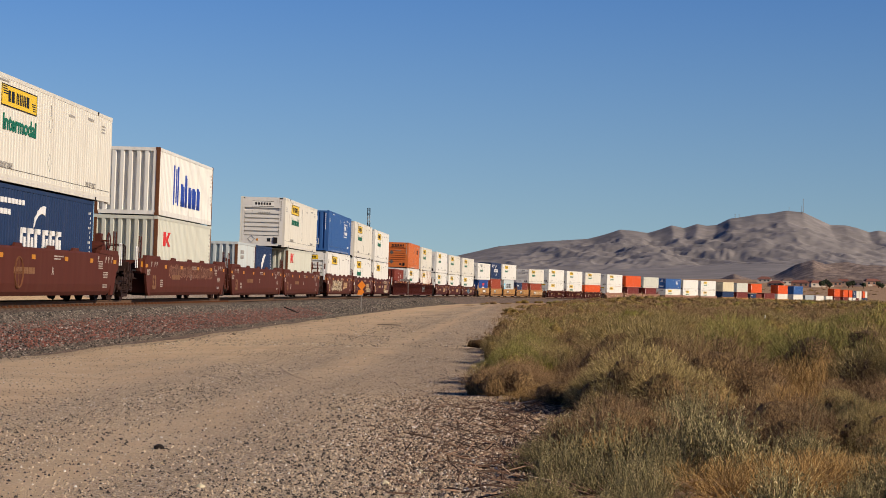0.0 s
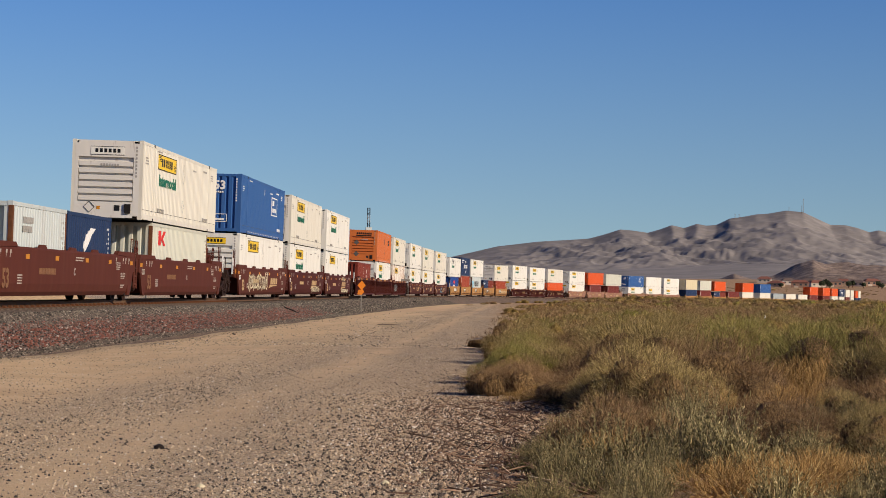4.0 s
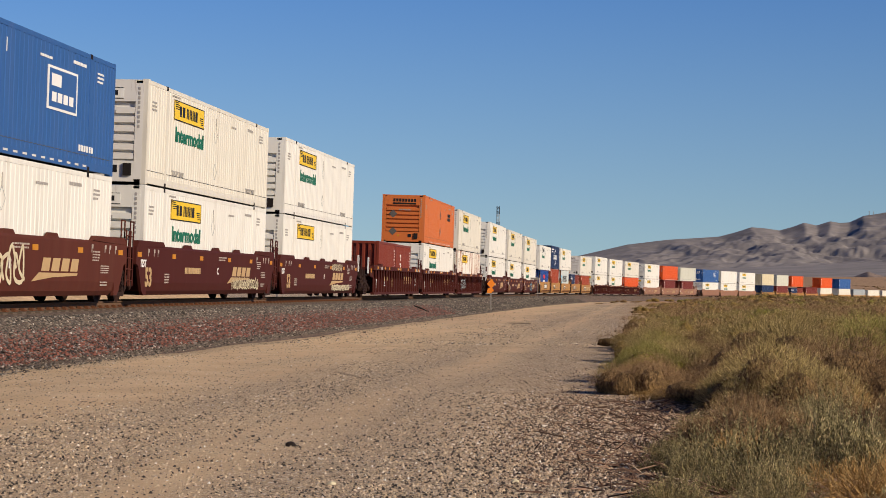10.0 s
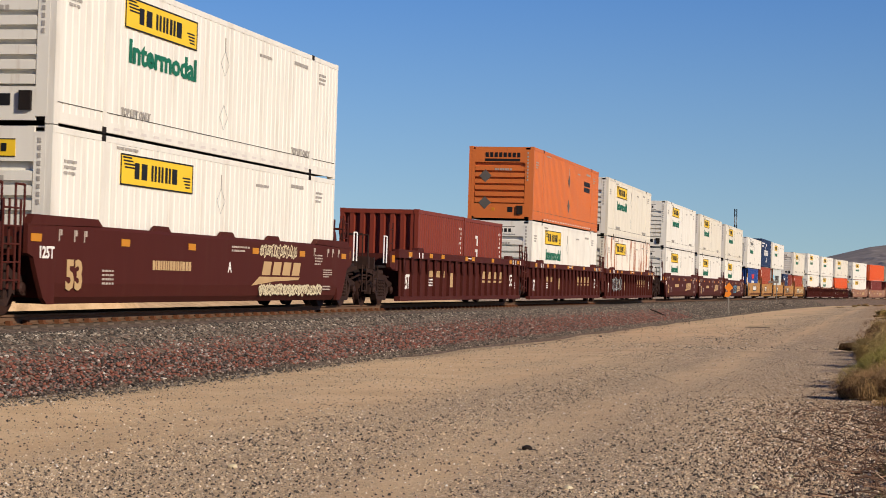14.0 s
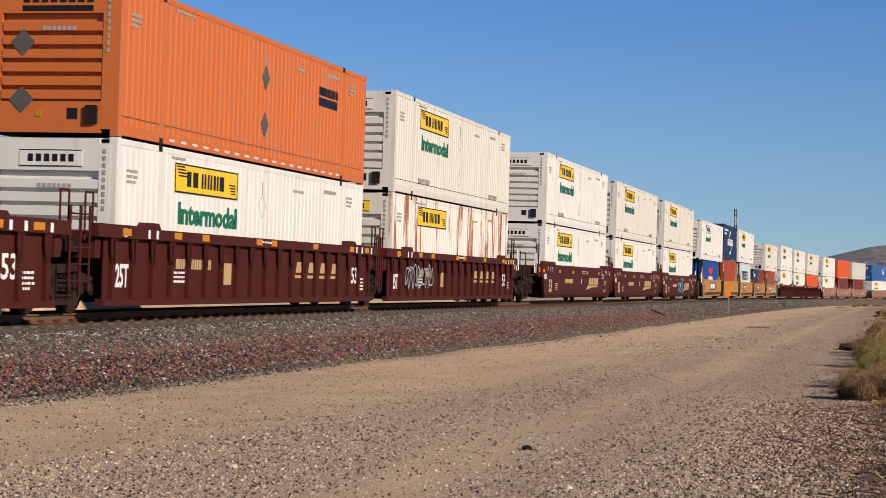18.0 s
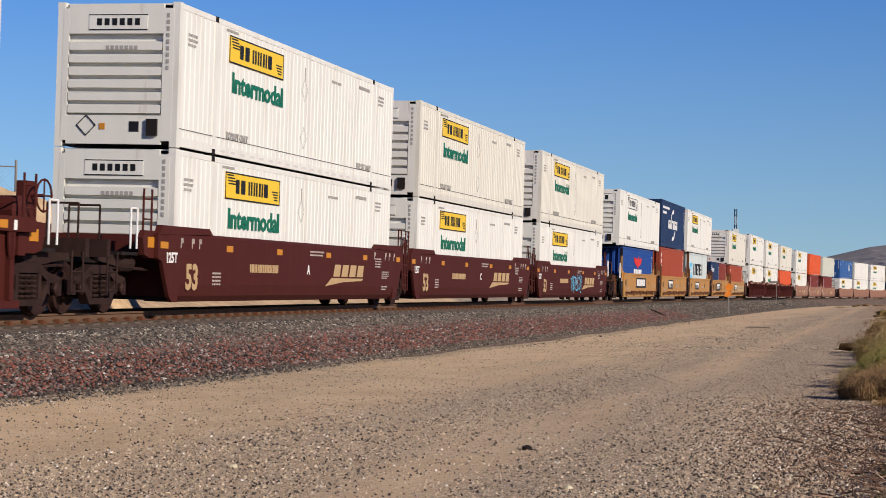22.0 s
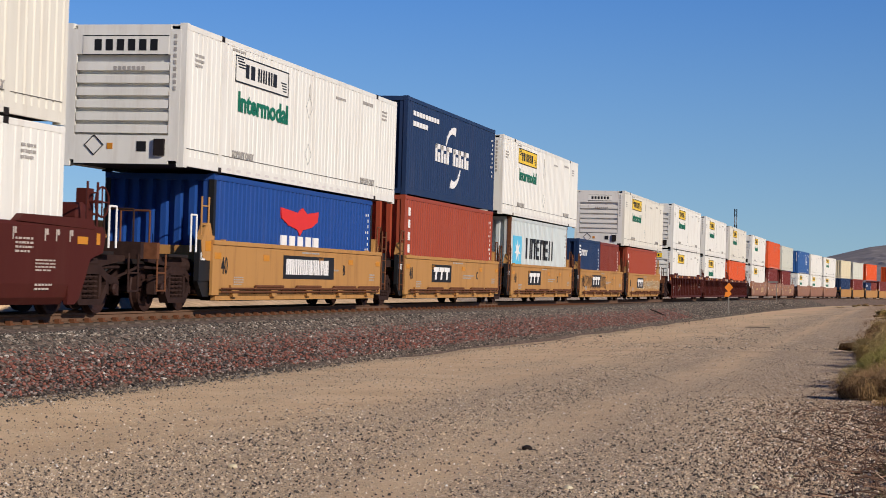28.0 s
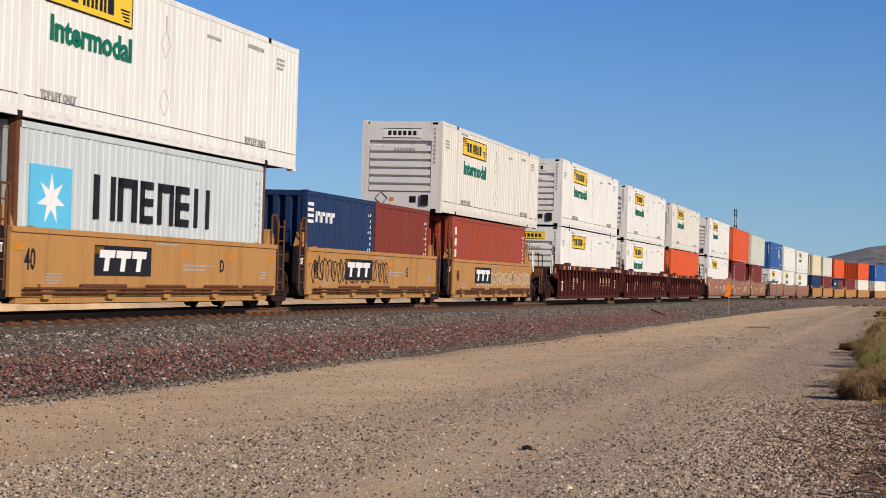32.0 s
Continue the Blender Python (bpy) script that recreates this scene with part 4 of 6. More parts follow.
stake = thing("marker_stake", "short white marker stake in the brush", "stake")
stake.matrix_basis = pose(32.5, 85.0, float(ground_z(32.5, 85.0)), 2, 0, 0)
part("shaft", boxes((-.03, .03, -.02, .02, 0, .62)), M["whitemark"], stake)
part("cap", boxes((-.035, .035, -.025, .025, .62, .67)), M["grey"], stake)


def debris(name, label, x, y, z, length, thick, turn, tilt, m):
    ob = new(name, mesh_of(name, group_of(lambda bm: [prism(bm, [(-length / 2, -thick), (length * .1, -thick * 1.2), (length / 2, -thick * .6), (length / 2, thick * .5), (0, thick), (-length / 2, thick * .8)], -thick * 1.4, thick * 1.4)]), m))
    ob.matrix_basis = pose(x, y, z, 0, tilt, turn)
    return tagged(ob, label, "debris")


debris("broken_stick", "dark broken stick lying on the ballast", 11.4, 99.0, .30, .9, .03, -25, 20, M["dark"])
debris("broken_stick", "dark broken stick lying on the ballast", 10.6, 97.0, .26, .35, .03, 20, 5, M["dark"])
debris("plank", "dark weathered plank lying on the road", 15.3, 91.0, float(ground_z(15.3, 91.0)) + .03, 1.2, .04, 4, 0, M["tie"])


def rock(az, r, size, label, m):
    x, y = r * math.sin(radians(az)), r * math.cos(radians(az))
    bm = bmesh.new()
    bmesh.ops.create_icosphere(bm, subdivisions=2, radius=1)
    for v in bm.verts:
        v.co *= 1 + .35 * noise.noise(v.co * 1.3 + Vector((az, r, 0)))
        v.co.z *= .62
        v.co *= size
    ob = new("rock", mesh_of("rock", bm, m))
    ob.location = (x, y, float(ground_z(x, y)) + size * .3)
    return tagged(ob, label, "rock")


rock(2.64, 18.4, .055, "dark brown rounded rock on the gravel", M["dark"])
rock(-6.3, 16.2, .04, "tan angular rock on the gravel", M["tanbox"])
rock(9.5, 15.1, .035, "tan angular rock on the gravel", M["tanbox"])
rock(3.9, 14.9, .035, "tan stone on the gravel", M["tanbox"])
rock(10.6, 16.0, .03, "tan stone on the gravel", M["tanbox"])


def rut(rows, width, label):
    """A low ridge of pushed-up dirt along a wheel's path, by azimuth and distance."""
    pts = [Vector((r * math.sin(radians(a)), r * math.cos(radians(a)), 0)) for a, r in rows]
    fine = []
    for i in range(len(pts) - 1):
        p0, p1, p2, p3 = pts[max(i - 1, 0)], pts[i], pts[i + 1], pts[min(i + 2, len(pts) - 1)]
        for k in range(8):
            t = k / 8
            fine.append(.5 * ((2 * p1) + (p2 - p0) * t + (2 * p0 - 5 * p1 + 4 * p2 - p3) * t * t + (3 * p1 - p0 - 3 * p2 + p3) * t ** 3))
    fine.append(pts[-1])
    verts, faces = [], []
    for i, p in enumerate(fine):
        d = (fine[min(i + 1, len(fine) - 1)] - fine[max(i - 1, 0)]).normalized()
        s = Vector((d.y, -d.x, 0))
        e = math.sin(math.pi * i / (len(fine) - 1)) ** .4 if 0 < i < len(fine) - 1 else 0
        for o, h in ((-1, -.012), (-.4, .004 * e), (0, .013 * e), (.3, .010 * e), (.8, -.012)):
            q = p + s * o * width
            verts.append((q.x, q.y, float(ground_z(q.x, q.y)) + h))
    for i in range(len(fine) - 1):
        for j in range(4):
            a = i * 5 + j
            faces.append((a, a + 1, a + 6, a + 5))
    me = bpy.data.meshes.new("wheel_rut")
    me.from_pydata(verts, [], faces)
    me.materials.append(SAND)
    return tagged(new("wheel_rut", me), label, "ground", "", "structure")


rut(((8.2, 43.5), (7.15, 41.9), (6.5, 39.8), (6.33, 38.0), (6.55, 35.6), (7.07, 33.3), (7.9, 30.4)), .10, "curved ridge of dirt left by a turning wheel")
rut(((3.9, 35.5), (4.6, 33.4), (5.6, 30.5)), .07, "short ridge of dirt on the road")

# ================= dirt bank and fence beyond the track =================
BANK = noise_color("bank_dirt", [(.3, (.40, .27, .15)), (.5, (.58, .40, .23)), (.7, (.70, .51, .31))], 1.3, second=(.2, .15), bump=.8, bscale=9)
sweep("dirt_bank", [(-16.5, -1.6), (-18.0, -.85), (-20.0, -.30), (-24.0, -.08), (-30.0, -.25), (-34.0, -1.6)], -60, 110, 2.0, BANK, "low tan dirt bank beyond the track", "bank")


def mound_h(x, y):
    az, r = np.degrees(np.arctan2(x, y)), np.hypot(x, y)
    top = np.interp(az, (-30, -24, -16, -13.3, -12.0, -10.6, -9.4, -8.4), (0, 4.2, 5.6, 5.4, 4.85, 3.7, 1.6, 0))
    wide = np.interp(r, (60.5, 63.5, 66, 69, 73), (0, .72, 1, .8, 0))
    n = np.array([noise.fractal(Vector((a * .55, b * .55, 3.0)), 1.0, 2.0, 5) for a, b in zip(x.ravel(), y.ravel())]).reshape(x.shape)
    return ground_z(x, y) - .2 + top * wide + n * .22 * np.clip(top * wide, 0, 1)


bx, by = polar(60.5, 73, 36, -30, -8.4, 150, 1.0)
grid_mesh("dirt_mound", bx, by, mound_h, BANK, label="heap of loose tan dirt beyond the track", category="bank")
fence = thing("wire_fence", "chain-link fence with steel posts on the dirt heap", "fence")
fence.matrix_basis = pose(-14.7, 64.3, 4.35, 0, 0, 12.9)
for i in range(3):
    part("post", group_of(lambda bm: lathe(bm, [(.045, 0), (.045, 1.32), (.03, 1.36)], (-i * 2.4, 0, 0), 8, "z")), M["post"], fence)
for i in range(2):
    part("rail", group_of(lambda bm: rod(bm, (-i * 2.4, 0, 1.12), (-i * 2.4 - 2.4, 0, 1.15), .022, 6)), M["post"], fence)
    bm = bmesh.new()
    for k in range(16):
        rod(bm, (-i * 2.4 - k * .15, 0, .2), (-i * 2.4 - min(k * .15 + .9, 2.4), 0, .2 + min(.9, 2.4 - k * .15)), .003, 3)
        rod(bm, (-i * 2.4 - k * .15, 0, 1.1), (-i * 2.4 - min(k * .15 + .9, 2.4), 0, 1.1 - min(.9, 2.4 - k * .15)), .003, 3)
    part("wire_mesh", bm, M["post"], fence)

# ================= the town under the foothills =================
HOUSE_WALL = [paint("stucco_tan", (.36, .26, .19)), paint("stucco_pale", (.52, .44, .36)), paint("stucco_rose", (.30, .18, .13))]
HOUSE_ROOF = [mat("red_tile_roof", (.24, .10, .075), rough=.9, vary=.3), mat("brown_shingle_roof", (.16, .115, .10), rough=.9, vary=.3)]
GLASS = mat("dark_window_glass", (.04, .05, .06), rough=.15, vary=.1)


def house(az, r, w, d, h, k):
    x, y = r * math.sin(radians(az)), r * math.cos(radians(az))
    ob = thing("house", ("red-roofed" if k % 2 == 0 else "brown-roofed") + " stucco house at the desert's edge", "house", "houses of the town")
    ob.matrix_basis = pose(x, y, float(ground_z(x, y)) - .3, 0, 0, -az + (k * 37 % 50 - 25))
    part("wall", boxes((-w / 2, w / 2, -d / 2, d / 2, 0, h)), HOUSE_WALL[k % 3], ob)
    bm = bmesh.new()
    e = .5
    v = [bm.verts.new(p) for p in ((-w / 2 - e, -d / 2 - e, h), (w / 2 + e, -d / 2 - e, h), (w / 2 + e, d / 2 + e, h), (-w / 2 - e, d / 2 + e, h), (-w / 2 + d * .35, 0, h + d * .26), (w / 2 - d * .35, 0, h + d * .26))]
    for f in ((0, 1, 5, 4), (1, 2, 5), (2, 3, 4, 5), (3, 0, 4), (3, 2, 1, 0)):
        bm.faces.new([v[i] for i in f])
    part("roof", bm, HOUSE_ROOF[k % 2], ob)
    for wx in (-w * .3, w * .05, w * .33):
        part("window", boxes((wx - .6, wx + .6, -d / 2 - .03, -d / 2 + .02, h * .45, h * .78)), GLASS, ob)
    part("garage_door", boxes((-w * .2 - 1.3, -w * .2 + 1.3, -d / 2 - .02, -d / 2 + .02, 0, h * .38)), HOUSE_WALL[1], ob)


for k, (az, r, w) in enumerate(((21.25, 1150, 12), (21.6, 1180, 11), (21.95, 1140, 14), (22.2, 1200, 12), (22.45, 1150, 13), (22.95, 1160, 12), (23.2, 1200, 13), (23.6, 1170, 14), (24.05, 1180, 13), (24.5, 1170, 14), (20.9, 1210, 11))):
    house(az, r, w * .75, 6, 2.3 + (k % 3) * .5, k)

TREE_LEAF = island_material("dark_tree_leaves", [(0, (.02, .028, .016)), (.6, (.045, .055, .03)), (1, (.09, .10, .05))])
rng = np.random.default_rng(5)


def tree(az, r, h, k):
    x, y = r * math.sin(radians(az)), r * math.cos(radians(az))
    ob = thing("tree", "dark green rounded shade tree among the houses", "tree", "trees of the town")
    ob.matrix_basis = pose(x, y, float(ground_z(x, y)) - .2, 0, 0, k * 50)
    bm = bmesh.new()
    lathe(bm, [(.28, 0), (.2, h * .35), (.1, h * .6)], (0, 0, 0), 7, "z")
    for i in range(4):
        t = i * 1.6 + k
        rod(bm, (0, 0, h * .35), (math.cos(t) * h * .25, math.sin(t) * h * .25, h * .68), .07, 5)
    part("trunk", bm, M["rust"], ob)
    n = 420
    u = rng.normal(size=(n, 3))
    u /= np.linalg.norm(u, axis=1, keepdims=True)
    c = u * (h * .36 * (.55 + .45 * rng.random(n)) * (1 + .25 * np.sin(4 * u[:, 0] + k) * np.cos(5 * u[:, 1])))[:, None] * np.array([1.05, 1.05, .85]) + np.array([0, 0, h * .66])
    v = OCTA_V[None] * rng.uniform(.18, .42, (n, 6, 1)) * np.array([1, 1, .6]) + c[:, None, :]
    f = OCTA_F[None] + np.arange(n)[:, None, None] * 6
    part("crown", fast_mesh("crown", v.reshape(-1, 3), f.reshape(-1, 3), TREE_LEAF), None, ob)


for k, (az, r, h) in enumerate(((22.6, 1130, 8), (22.72, 1140, 9), (22.82, 1120, 7.5), (23.38, 1140, 7), (23.5, 1150, 7.5), (23.82, 1140, 6), (24.25, 1150, 7), (24.35, 1130, 6), (21.4, 1130, 5), (24.7, 1140, 7))):
    tree(az, r, h * .62, k)

# ================= containers =================
def side_sheet(x0, x1, z0, z1, y, depth, pitch, flat, along="x"):
    """A corrugated wall: trapezoid folds upright between two heights, facing -y (or -x)."""
    bm = bmesh.new()
    n = max(1, round((x1 - x0) / pitch))
    step = (x1 - x0) / n
    pts = []
    for i in range(n):
        a = x0 + i * step
        w = step * flat
        e = step * 0.10
        pts += [(a, 0), (a + w, 0), (a + w + e, depth), (a + step - e, depth)]
    pts.append((x1, 0))
    prev = None
    for p, d in pts:
        cur = [bm.verts.new((p, y + d, z) if along == "x" else (y + d, p, z)) for z in (z0, z1)]
        if prev:
            bm.faces.new((prev[0], cur[0], cur[1], prev[1]))
        prev = cur
    return bm


def frame_parts(c, L, W, H, paint_m, cast_m, posts=(), post_m=None):
    """Corner posts, rails, roof, floor and castings that every container has."""
    a, b = L / 2, W / 2
    for sx in (-1, 1):
        for sy in (-1, 1):
            part("corner_post", boxes((min(sx * a, sx * (a - .14)), max(sx * a, sx * (a - .14)), min(sy * b, sy * (b - .12)), max(sy * b, sy * (b - .12)), .12, H - .12)), post_m or paint_m, c)
    for sy in (-1, 1):
        y0, y1 = sorted((sy * (b + .002), sy * (b - .07)))
        part("bottom_rail", boxes((-a + .14, a - .14, y0, y1, .03, .22)), paint_m, c)
        part("top_rail", boxes((-a + .14, a - .14, y0, y1, H - .12, H - .01)), paint_m, c)
    part("roof", boxes((-a + .10, a - .10, -b + .06, b - .06, H - .04, H - .012)), paint_m, c)
    part("floor", boxes((-a + .10, a - .10, -b + .06, b - .06, .06, .16)), M["dark"], c)
    for px in (-a + .089, a - .089) + tuple(posts):
        for sy in (-1, 1):
            for z in (0.059, H - .059):
                part("corner_casting", boxes((px - .092, px + .092, min(sy * (b - .15), sy * (b + .004)), max(sy * (b - .15), sy * (b + .004)), z - .061, z + .061)), cast_m if px in posts or not posts else paint_m, c)


def marks(bm, x, z, w, h, y, rows=2, seed=0, fill=.5):
    """Rows of small bars that stand for fine print on a side."""
    rnd = random.Random(seed)
    rh = h / rows
    for r in range(rows):
        p = x
        while p < x + w * (1 if r < rows - 1 else rnd.uniform(.6, 1)):
            q = min(p + rnd.uniform(.05, .14), x + w)
            box(bm, p, q, y - .004, y + .01, z - r * rh - rh * fill, z - r * rh)
            p = q + rnd.uniform(.02, .05)
    return bm


def domestic(label0, paint_m, end_m, seed, decals):
    """A 53-foot container with lifting posts and a ribbed front wall."""
    L, W, H = 16.15, 2.59, 2.86
    a, b = L / 2, W / 2
    c = thing("intermodal_container", label0 + " on a well car", "container", "containers on the train")
    frame_parts(c, L, W, H, paint_m, M["dark"], (-6.01, 6.01))
    for sy in (-1, 1):
        for x0, x1 in ((-a + .14, -6.1), (-5.92, 5.92), (6.1, a - .14)):
            bm = side_sheet(x0, x1, .22, H - .12, -b + .004, .012 if seed < 3 or seed == 5 else .02, .28, .66)
            if sy > 0:
                bmesh.ops.scale(bm, vec=(1, -1, 1), verts=bm.verts)
            part("side_wall", bm, paint_m, c)
        for px in (-6.01, 6.01):
            y0, y1 = sorted((sy * (b + .006), sy * (b - .10)))
            part("lift_post", boxes((px - .09, px + .09, y0, y1, .12, H - .12)), paint_m, c)
    # dark strip that stands in for the shadow under the sheet's lower edge
    part("side_seam", boxes((-a + .14, a - .14, -b - .004, -b + .01, .375, .388)), M["placard"], c, "thin dark strip drawn as the shadow line along the foot of the side")
    # front wall towards -x
    part("front_wall", boxes((-a + .11, -a + .14, -b + .12, b - .12, .1, H - .1)), end_m, c)
    if decals == "blue":
        part("front_sheet", side_sheet(-b + .12, b - .12, .2, H - .14, -a + .005, .07, .36, .5, along="y"), end_m, c)
        part("front_sill", boxes((-a, -a + .10, -b + .12, b - .12, .05, .2)), end_m, c)
        part("front_header", boxes((-a, -a + .10, -b + .12, b - .12, H - .14, H - .03)), end_m, c)
    if decals != "blue":
        part("front_stile", boxes((-a - .004, -a + .06, -b + .12, -b + .34, .12, H - .12)), end_m, c)
        part("front_stile", boxes((-a - .004, -a + .06, b - .24, b - .12, .12, H - .12)), end_m, c)
        part("front_header", boxes((-a - .002, -a + .06, -b + .34, b - .24, H - .62, H - .03)), end_m, c)
        part("front_sill_panel", boxes((-a - .002, -a + .06, -b + .34, b - .24, .05, .62)), end_m, c)
        z = .66
        while z < H - .80:
            part("front_rib", group_of(lambda bm: prism(bm, [(-a + .11, z), (-a - .004, z + .006), (-a - .004, z + .165), (-a + .11, z + .19)], -b + .36, b - .26)), end_m, c)
            z += .25
        part("vent_box", boxes((-a - .07, -a, -b + .40, -b + .62, .22, .55)), M["dark"], c)
        part("hatch", boxes((-a - .012, -a, -b + .80, -b + 1.0, .30, .50)), M["black"], c)
        part("vent_cover", boxes((-a - .012, -a, .22, .34, .34, .46)), M["amber"], c)
    # rear wall
    part("rear_wall", boxes((a - .10, a - .03, -b + .12, b - .12, .1, H - .1)), paint_m, c)
    # dashed reflective tape along the bottom rail
    bm = bmesh.new()
    p = -5.6
    while p < 5.7:
        box(bm, p, p + .28, -b - .006, -b + .01, .09, .14)
        p += .62
    tagged(part("reflective_tape", bm, M["frost"], c, "dashes of pale reflective tape"), kind="stuff")
    y = -b - .004
    if decals in ("yellow", "plain_sign"):
        field = M["yellow"] if decals == "yellow" else M["white"]
        z1, z0 = H - .27, H - .85
        part("sign_panel", boxes((-5.25, -1.65, y - .004, y + .02, z0, z1)), field, c, "yellow sign panel with a black border" if decals == "yellow" else "white sign panel with a black border")
        bm = bmesh.new()
        for u0, u1, w0, w1 in ((-5.25, -1.65, z1 - .03, z1), (-5.25, -1.65, z0, z0 + .03), (-5.25, -5.21, z0, z1), (-1.69, -1.65, z0, z1)):
            box(bm, u0, u1, y - .008, y, w0, w1)
        for i in range(4):
            box(bm, -5.15 + .03 * i, -4.75 + .08 * i, y - .008, y, z1 - .08 - .06 * i, z1 - .05 - .06 * i)
            box(bm, -2.2 + .05 * i, -1.8, y - .008, y, z0 + .28 - .06 * i, z0 + .31 - .06 * i)
        part("sign_border", bm, M["black"], c)
        for x, w in ((-4.60, .22), (-4.27, .27), (-3.80, .10), (-3.64, .10), (-3.46, .10), (-3.30, .10), (-3.11, .12), (-2.93, .10), (-2.76, .26)):
            part("sign_stroke", boxes((x, x + w, y - .009, y, z0 + .14, z1 - .14)), M["black"], c, "bold black stroke")
        if seed % 3 != 1:
            lettering("Intermodal", -5.05, y - .002, H - 1.45, .42, M["green"], c, wide=1.33, label="green lettering that reads Intermodal", bold=.02)
        lettering("TOP LIFT ONLY", -5.3, y - .002, .40, .14, M["ink"], c)
        lettering("TOP LIFT ONLY", 4.55, y - .002, .40, .14, M["ink"], c)
    if decals in ("yellow", "plain_sign"):
        e = -a - .006
        half_w, low = (.92, H - .64) if decals == "plain_sign" else (.62, H - .55)
        part("end_sign", boxes((e - .006, e + .01, -half_w, half_w, low, H - .24)), M["yellow"] if seed % 2 else M["white"], c, "small sign panel on the front wall")
        bm = bmesh.new()
        for i in range(6):
            box(bm, e - .010, e, half_w * (-.74 + i * .26), half_w * (-.57 + i * .26), low + .09, H - .32)
        prism_pts = [(.62, .22), (.82, .42), (.62, .62), (.42, .42)]
        for (y0, z0), (y1, z1) in zip(prism_pts, prism_pts[1:] + prism_pts[:1]):
            rod(bm, (e - .004, y0, z0), (e - .004, y1, z1), .012, 4)
        for w0, w1 in ((low, low + .018), (H - .258, H - .24)):
            box(bm, e - .010, e, -half_w, half_w, w0, w1)
        tagged(part("end_sign_emblem", bm, M["black"], c), kind="stuff")
    if decals == "orange":
        bm = boxes((3.95, 5.5, y - .004, y + .02, 1.72, 1.92))
        for i in range(7):
            box(bm, 3.98 + i * .23, 4.15 + i * .23, y - .006, y + .02, 1.98, 2.18)
        pieces("logo_stroke", bm, M["black"], c)
        e = -a - .006
        bm = boxes((e - .006, e + .01, -.75, .65, H - .58, H - .48))
        for i in range(8):
            box(bm, e - .008, e + .01, -.75 + i * .18, -.63 + i * .18, H - .42, H - .24)
        pieces("end_logo_stroke", bm, M["black"], c)
        for zz in (.9, 1.95):
            part("placard_holder", group_of(lambda bm: prism(bm, [(-.25, zz), (0, zz - .27), (.25, zz), (0, zz + .27)], y - .006, y + .015)), M["placard"], c, "dark grey diamond placard holder")
            bm = bmesh.new()
            q = [bm.verts.new((e - .008, .62 + u, zz - .25 + w)) for u, w in ((-.25, 0), (0, -.25), (.25, 0), (0, .25))]
            bm.faces.new(q[::-1])
            part("placard_holder", bm, M["placard"], c, "dark grey diamond placard holder")
    if decals == "blue":
        bm = boxes((2.75, 4.95, y - .004, y + .015, 1.25, 2.25))
        part("logo_frame", bm, M["whitemark"], c, "white framed logo panel")
        part("logo_field", boxes((2.85, 4.85, y - .008, y, 1.31, 2.19)), M["midblue"], c)
        bm = boxes((3.0, 3.7, y - .012, y - .004, 1.80, 2.08))
        for i in range(4):
            box(bm, 3.05 + .42 * i, 3.37 + .42 * i, y - .012, y - .004, 1.44, 1.66)
        pieces("logo_stroke", bm, M["whitemark"], c)
        bm = bmesh.new()
        for i in range(6):
            box(bm, 5.2 + .2 * i, 5.32 + .2 * i, y - .006, y + .01, .45, .6)
        tagged(part("fine_print", bm, M["whitemark"], c), kind="stuff")
        lettering("53", -a - .012, .05, 2.1, .42, M["whitemark"], c, facing="end", bold=.02)
        e = -a - .004
        bm = bmesh.new()
        for u0, u1, w0, w1 in ((-.62, .62, .50, .53), (-.62, .62, .87, .90), (-.62, -.59, .50, .90), (.59, .62, .50, .90), (-.5, .3, .58, .68), (.1, .5, .74, .82)):
            box(bm, e - .008, e + .004, u0, u1, w0, w1)
        pieces("end_logo_stroke", bm, M["whitemark"], c, "white framed logo on the front wall")
    else:
        # placard diamonds drawn in fine line and handling marks
        bm = bmesh.new()
        for zz in (.82, 1.95):
            for sx, sz in ((1, 1), (1, -1), (-1, 1), (-1, -1)):
                rod(bm, (sx * .24, y, zz), (0, y, zz + sz * .26), .004, 4)
        tagged(part("placard_outline", bm, M["steelgrey"], c), kind="stuff")
    ink = M["whitemark"] if decals == "blue" else M["ink"]
    bm = marks(bmesh.new(), -7.6, H - .55, .5, .3, y, 3, seed)
    marks(bm, 4.6, H - .30, 1.15, .16, y, 1, seed + 1)
    marks(bm, 6.55, H - .38, .5, .3, y, 3, seed + 2)
    marks(bm, -5.4, H - .16, 1.0, .10, y, 1, seed + 3)
    marks(bm, 2.2, H - .42, .9, .1, y, 1, seed + 5, .6)
    box(bm, -.012, .012, y - .004, y + .01, 2.2, 2.5)
    tagged(part("fine_print", bm, ink, c), kind="stuff")
    bm = bmesh.new()
    for i in range(9):
        box(bm, -a - .014, -a, -b + .205, -b + .265, H - .30 - i * .13, H - .22 - i * .13)
    for i in range(7):
        box(bm, -a - .012, -a, .18 - i * .10, .25 - i * .10, 1.92, 2.0)
    tagged(part("serial_number", bm, ink, c), kind="stuff")
    return c


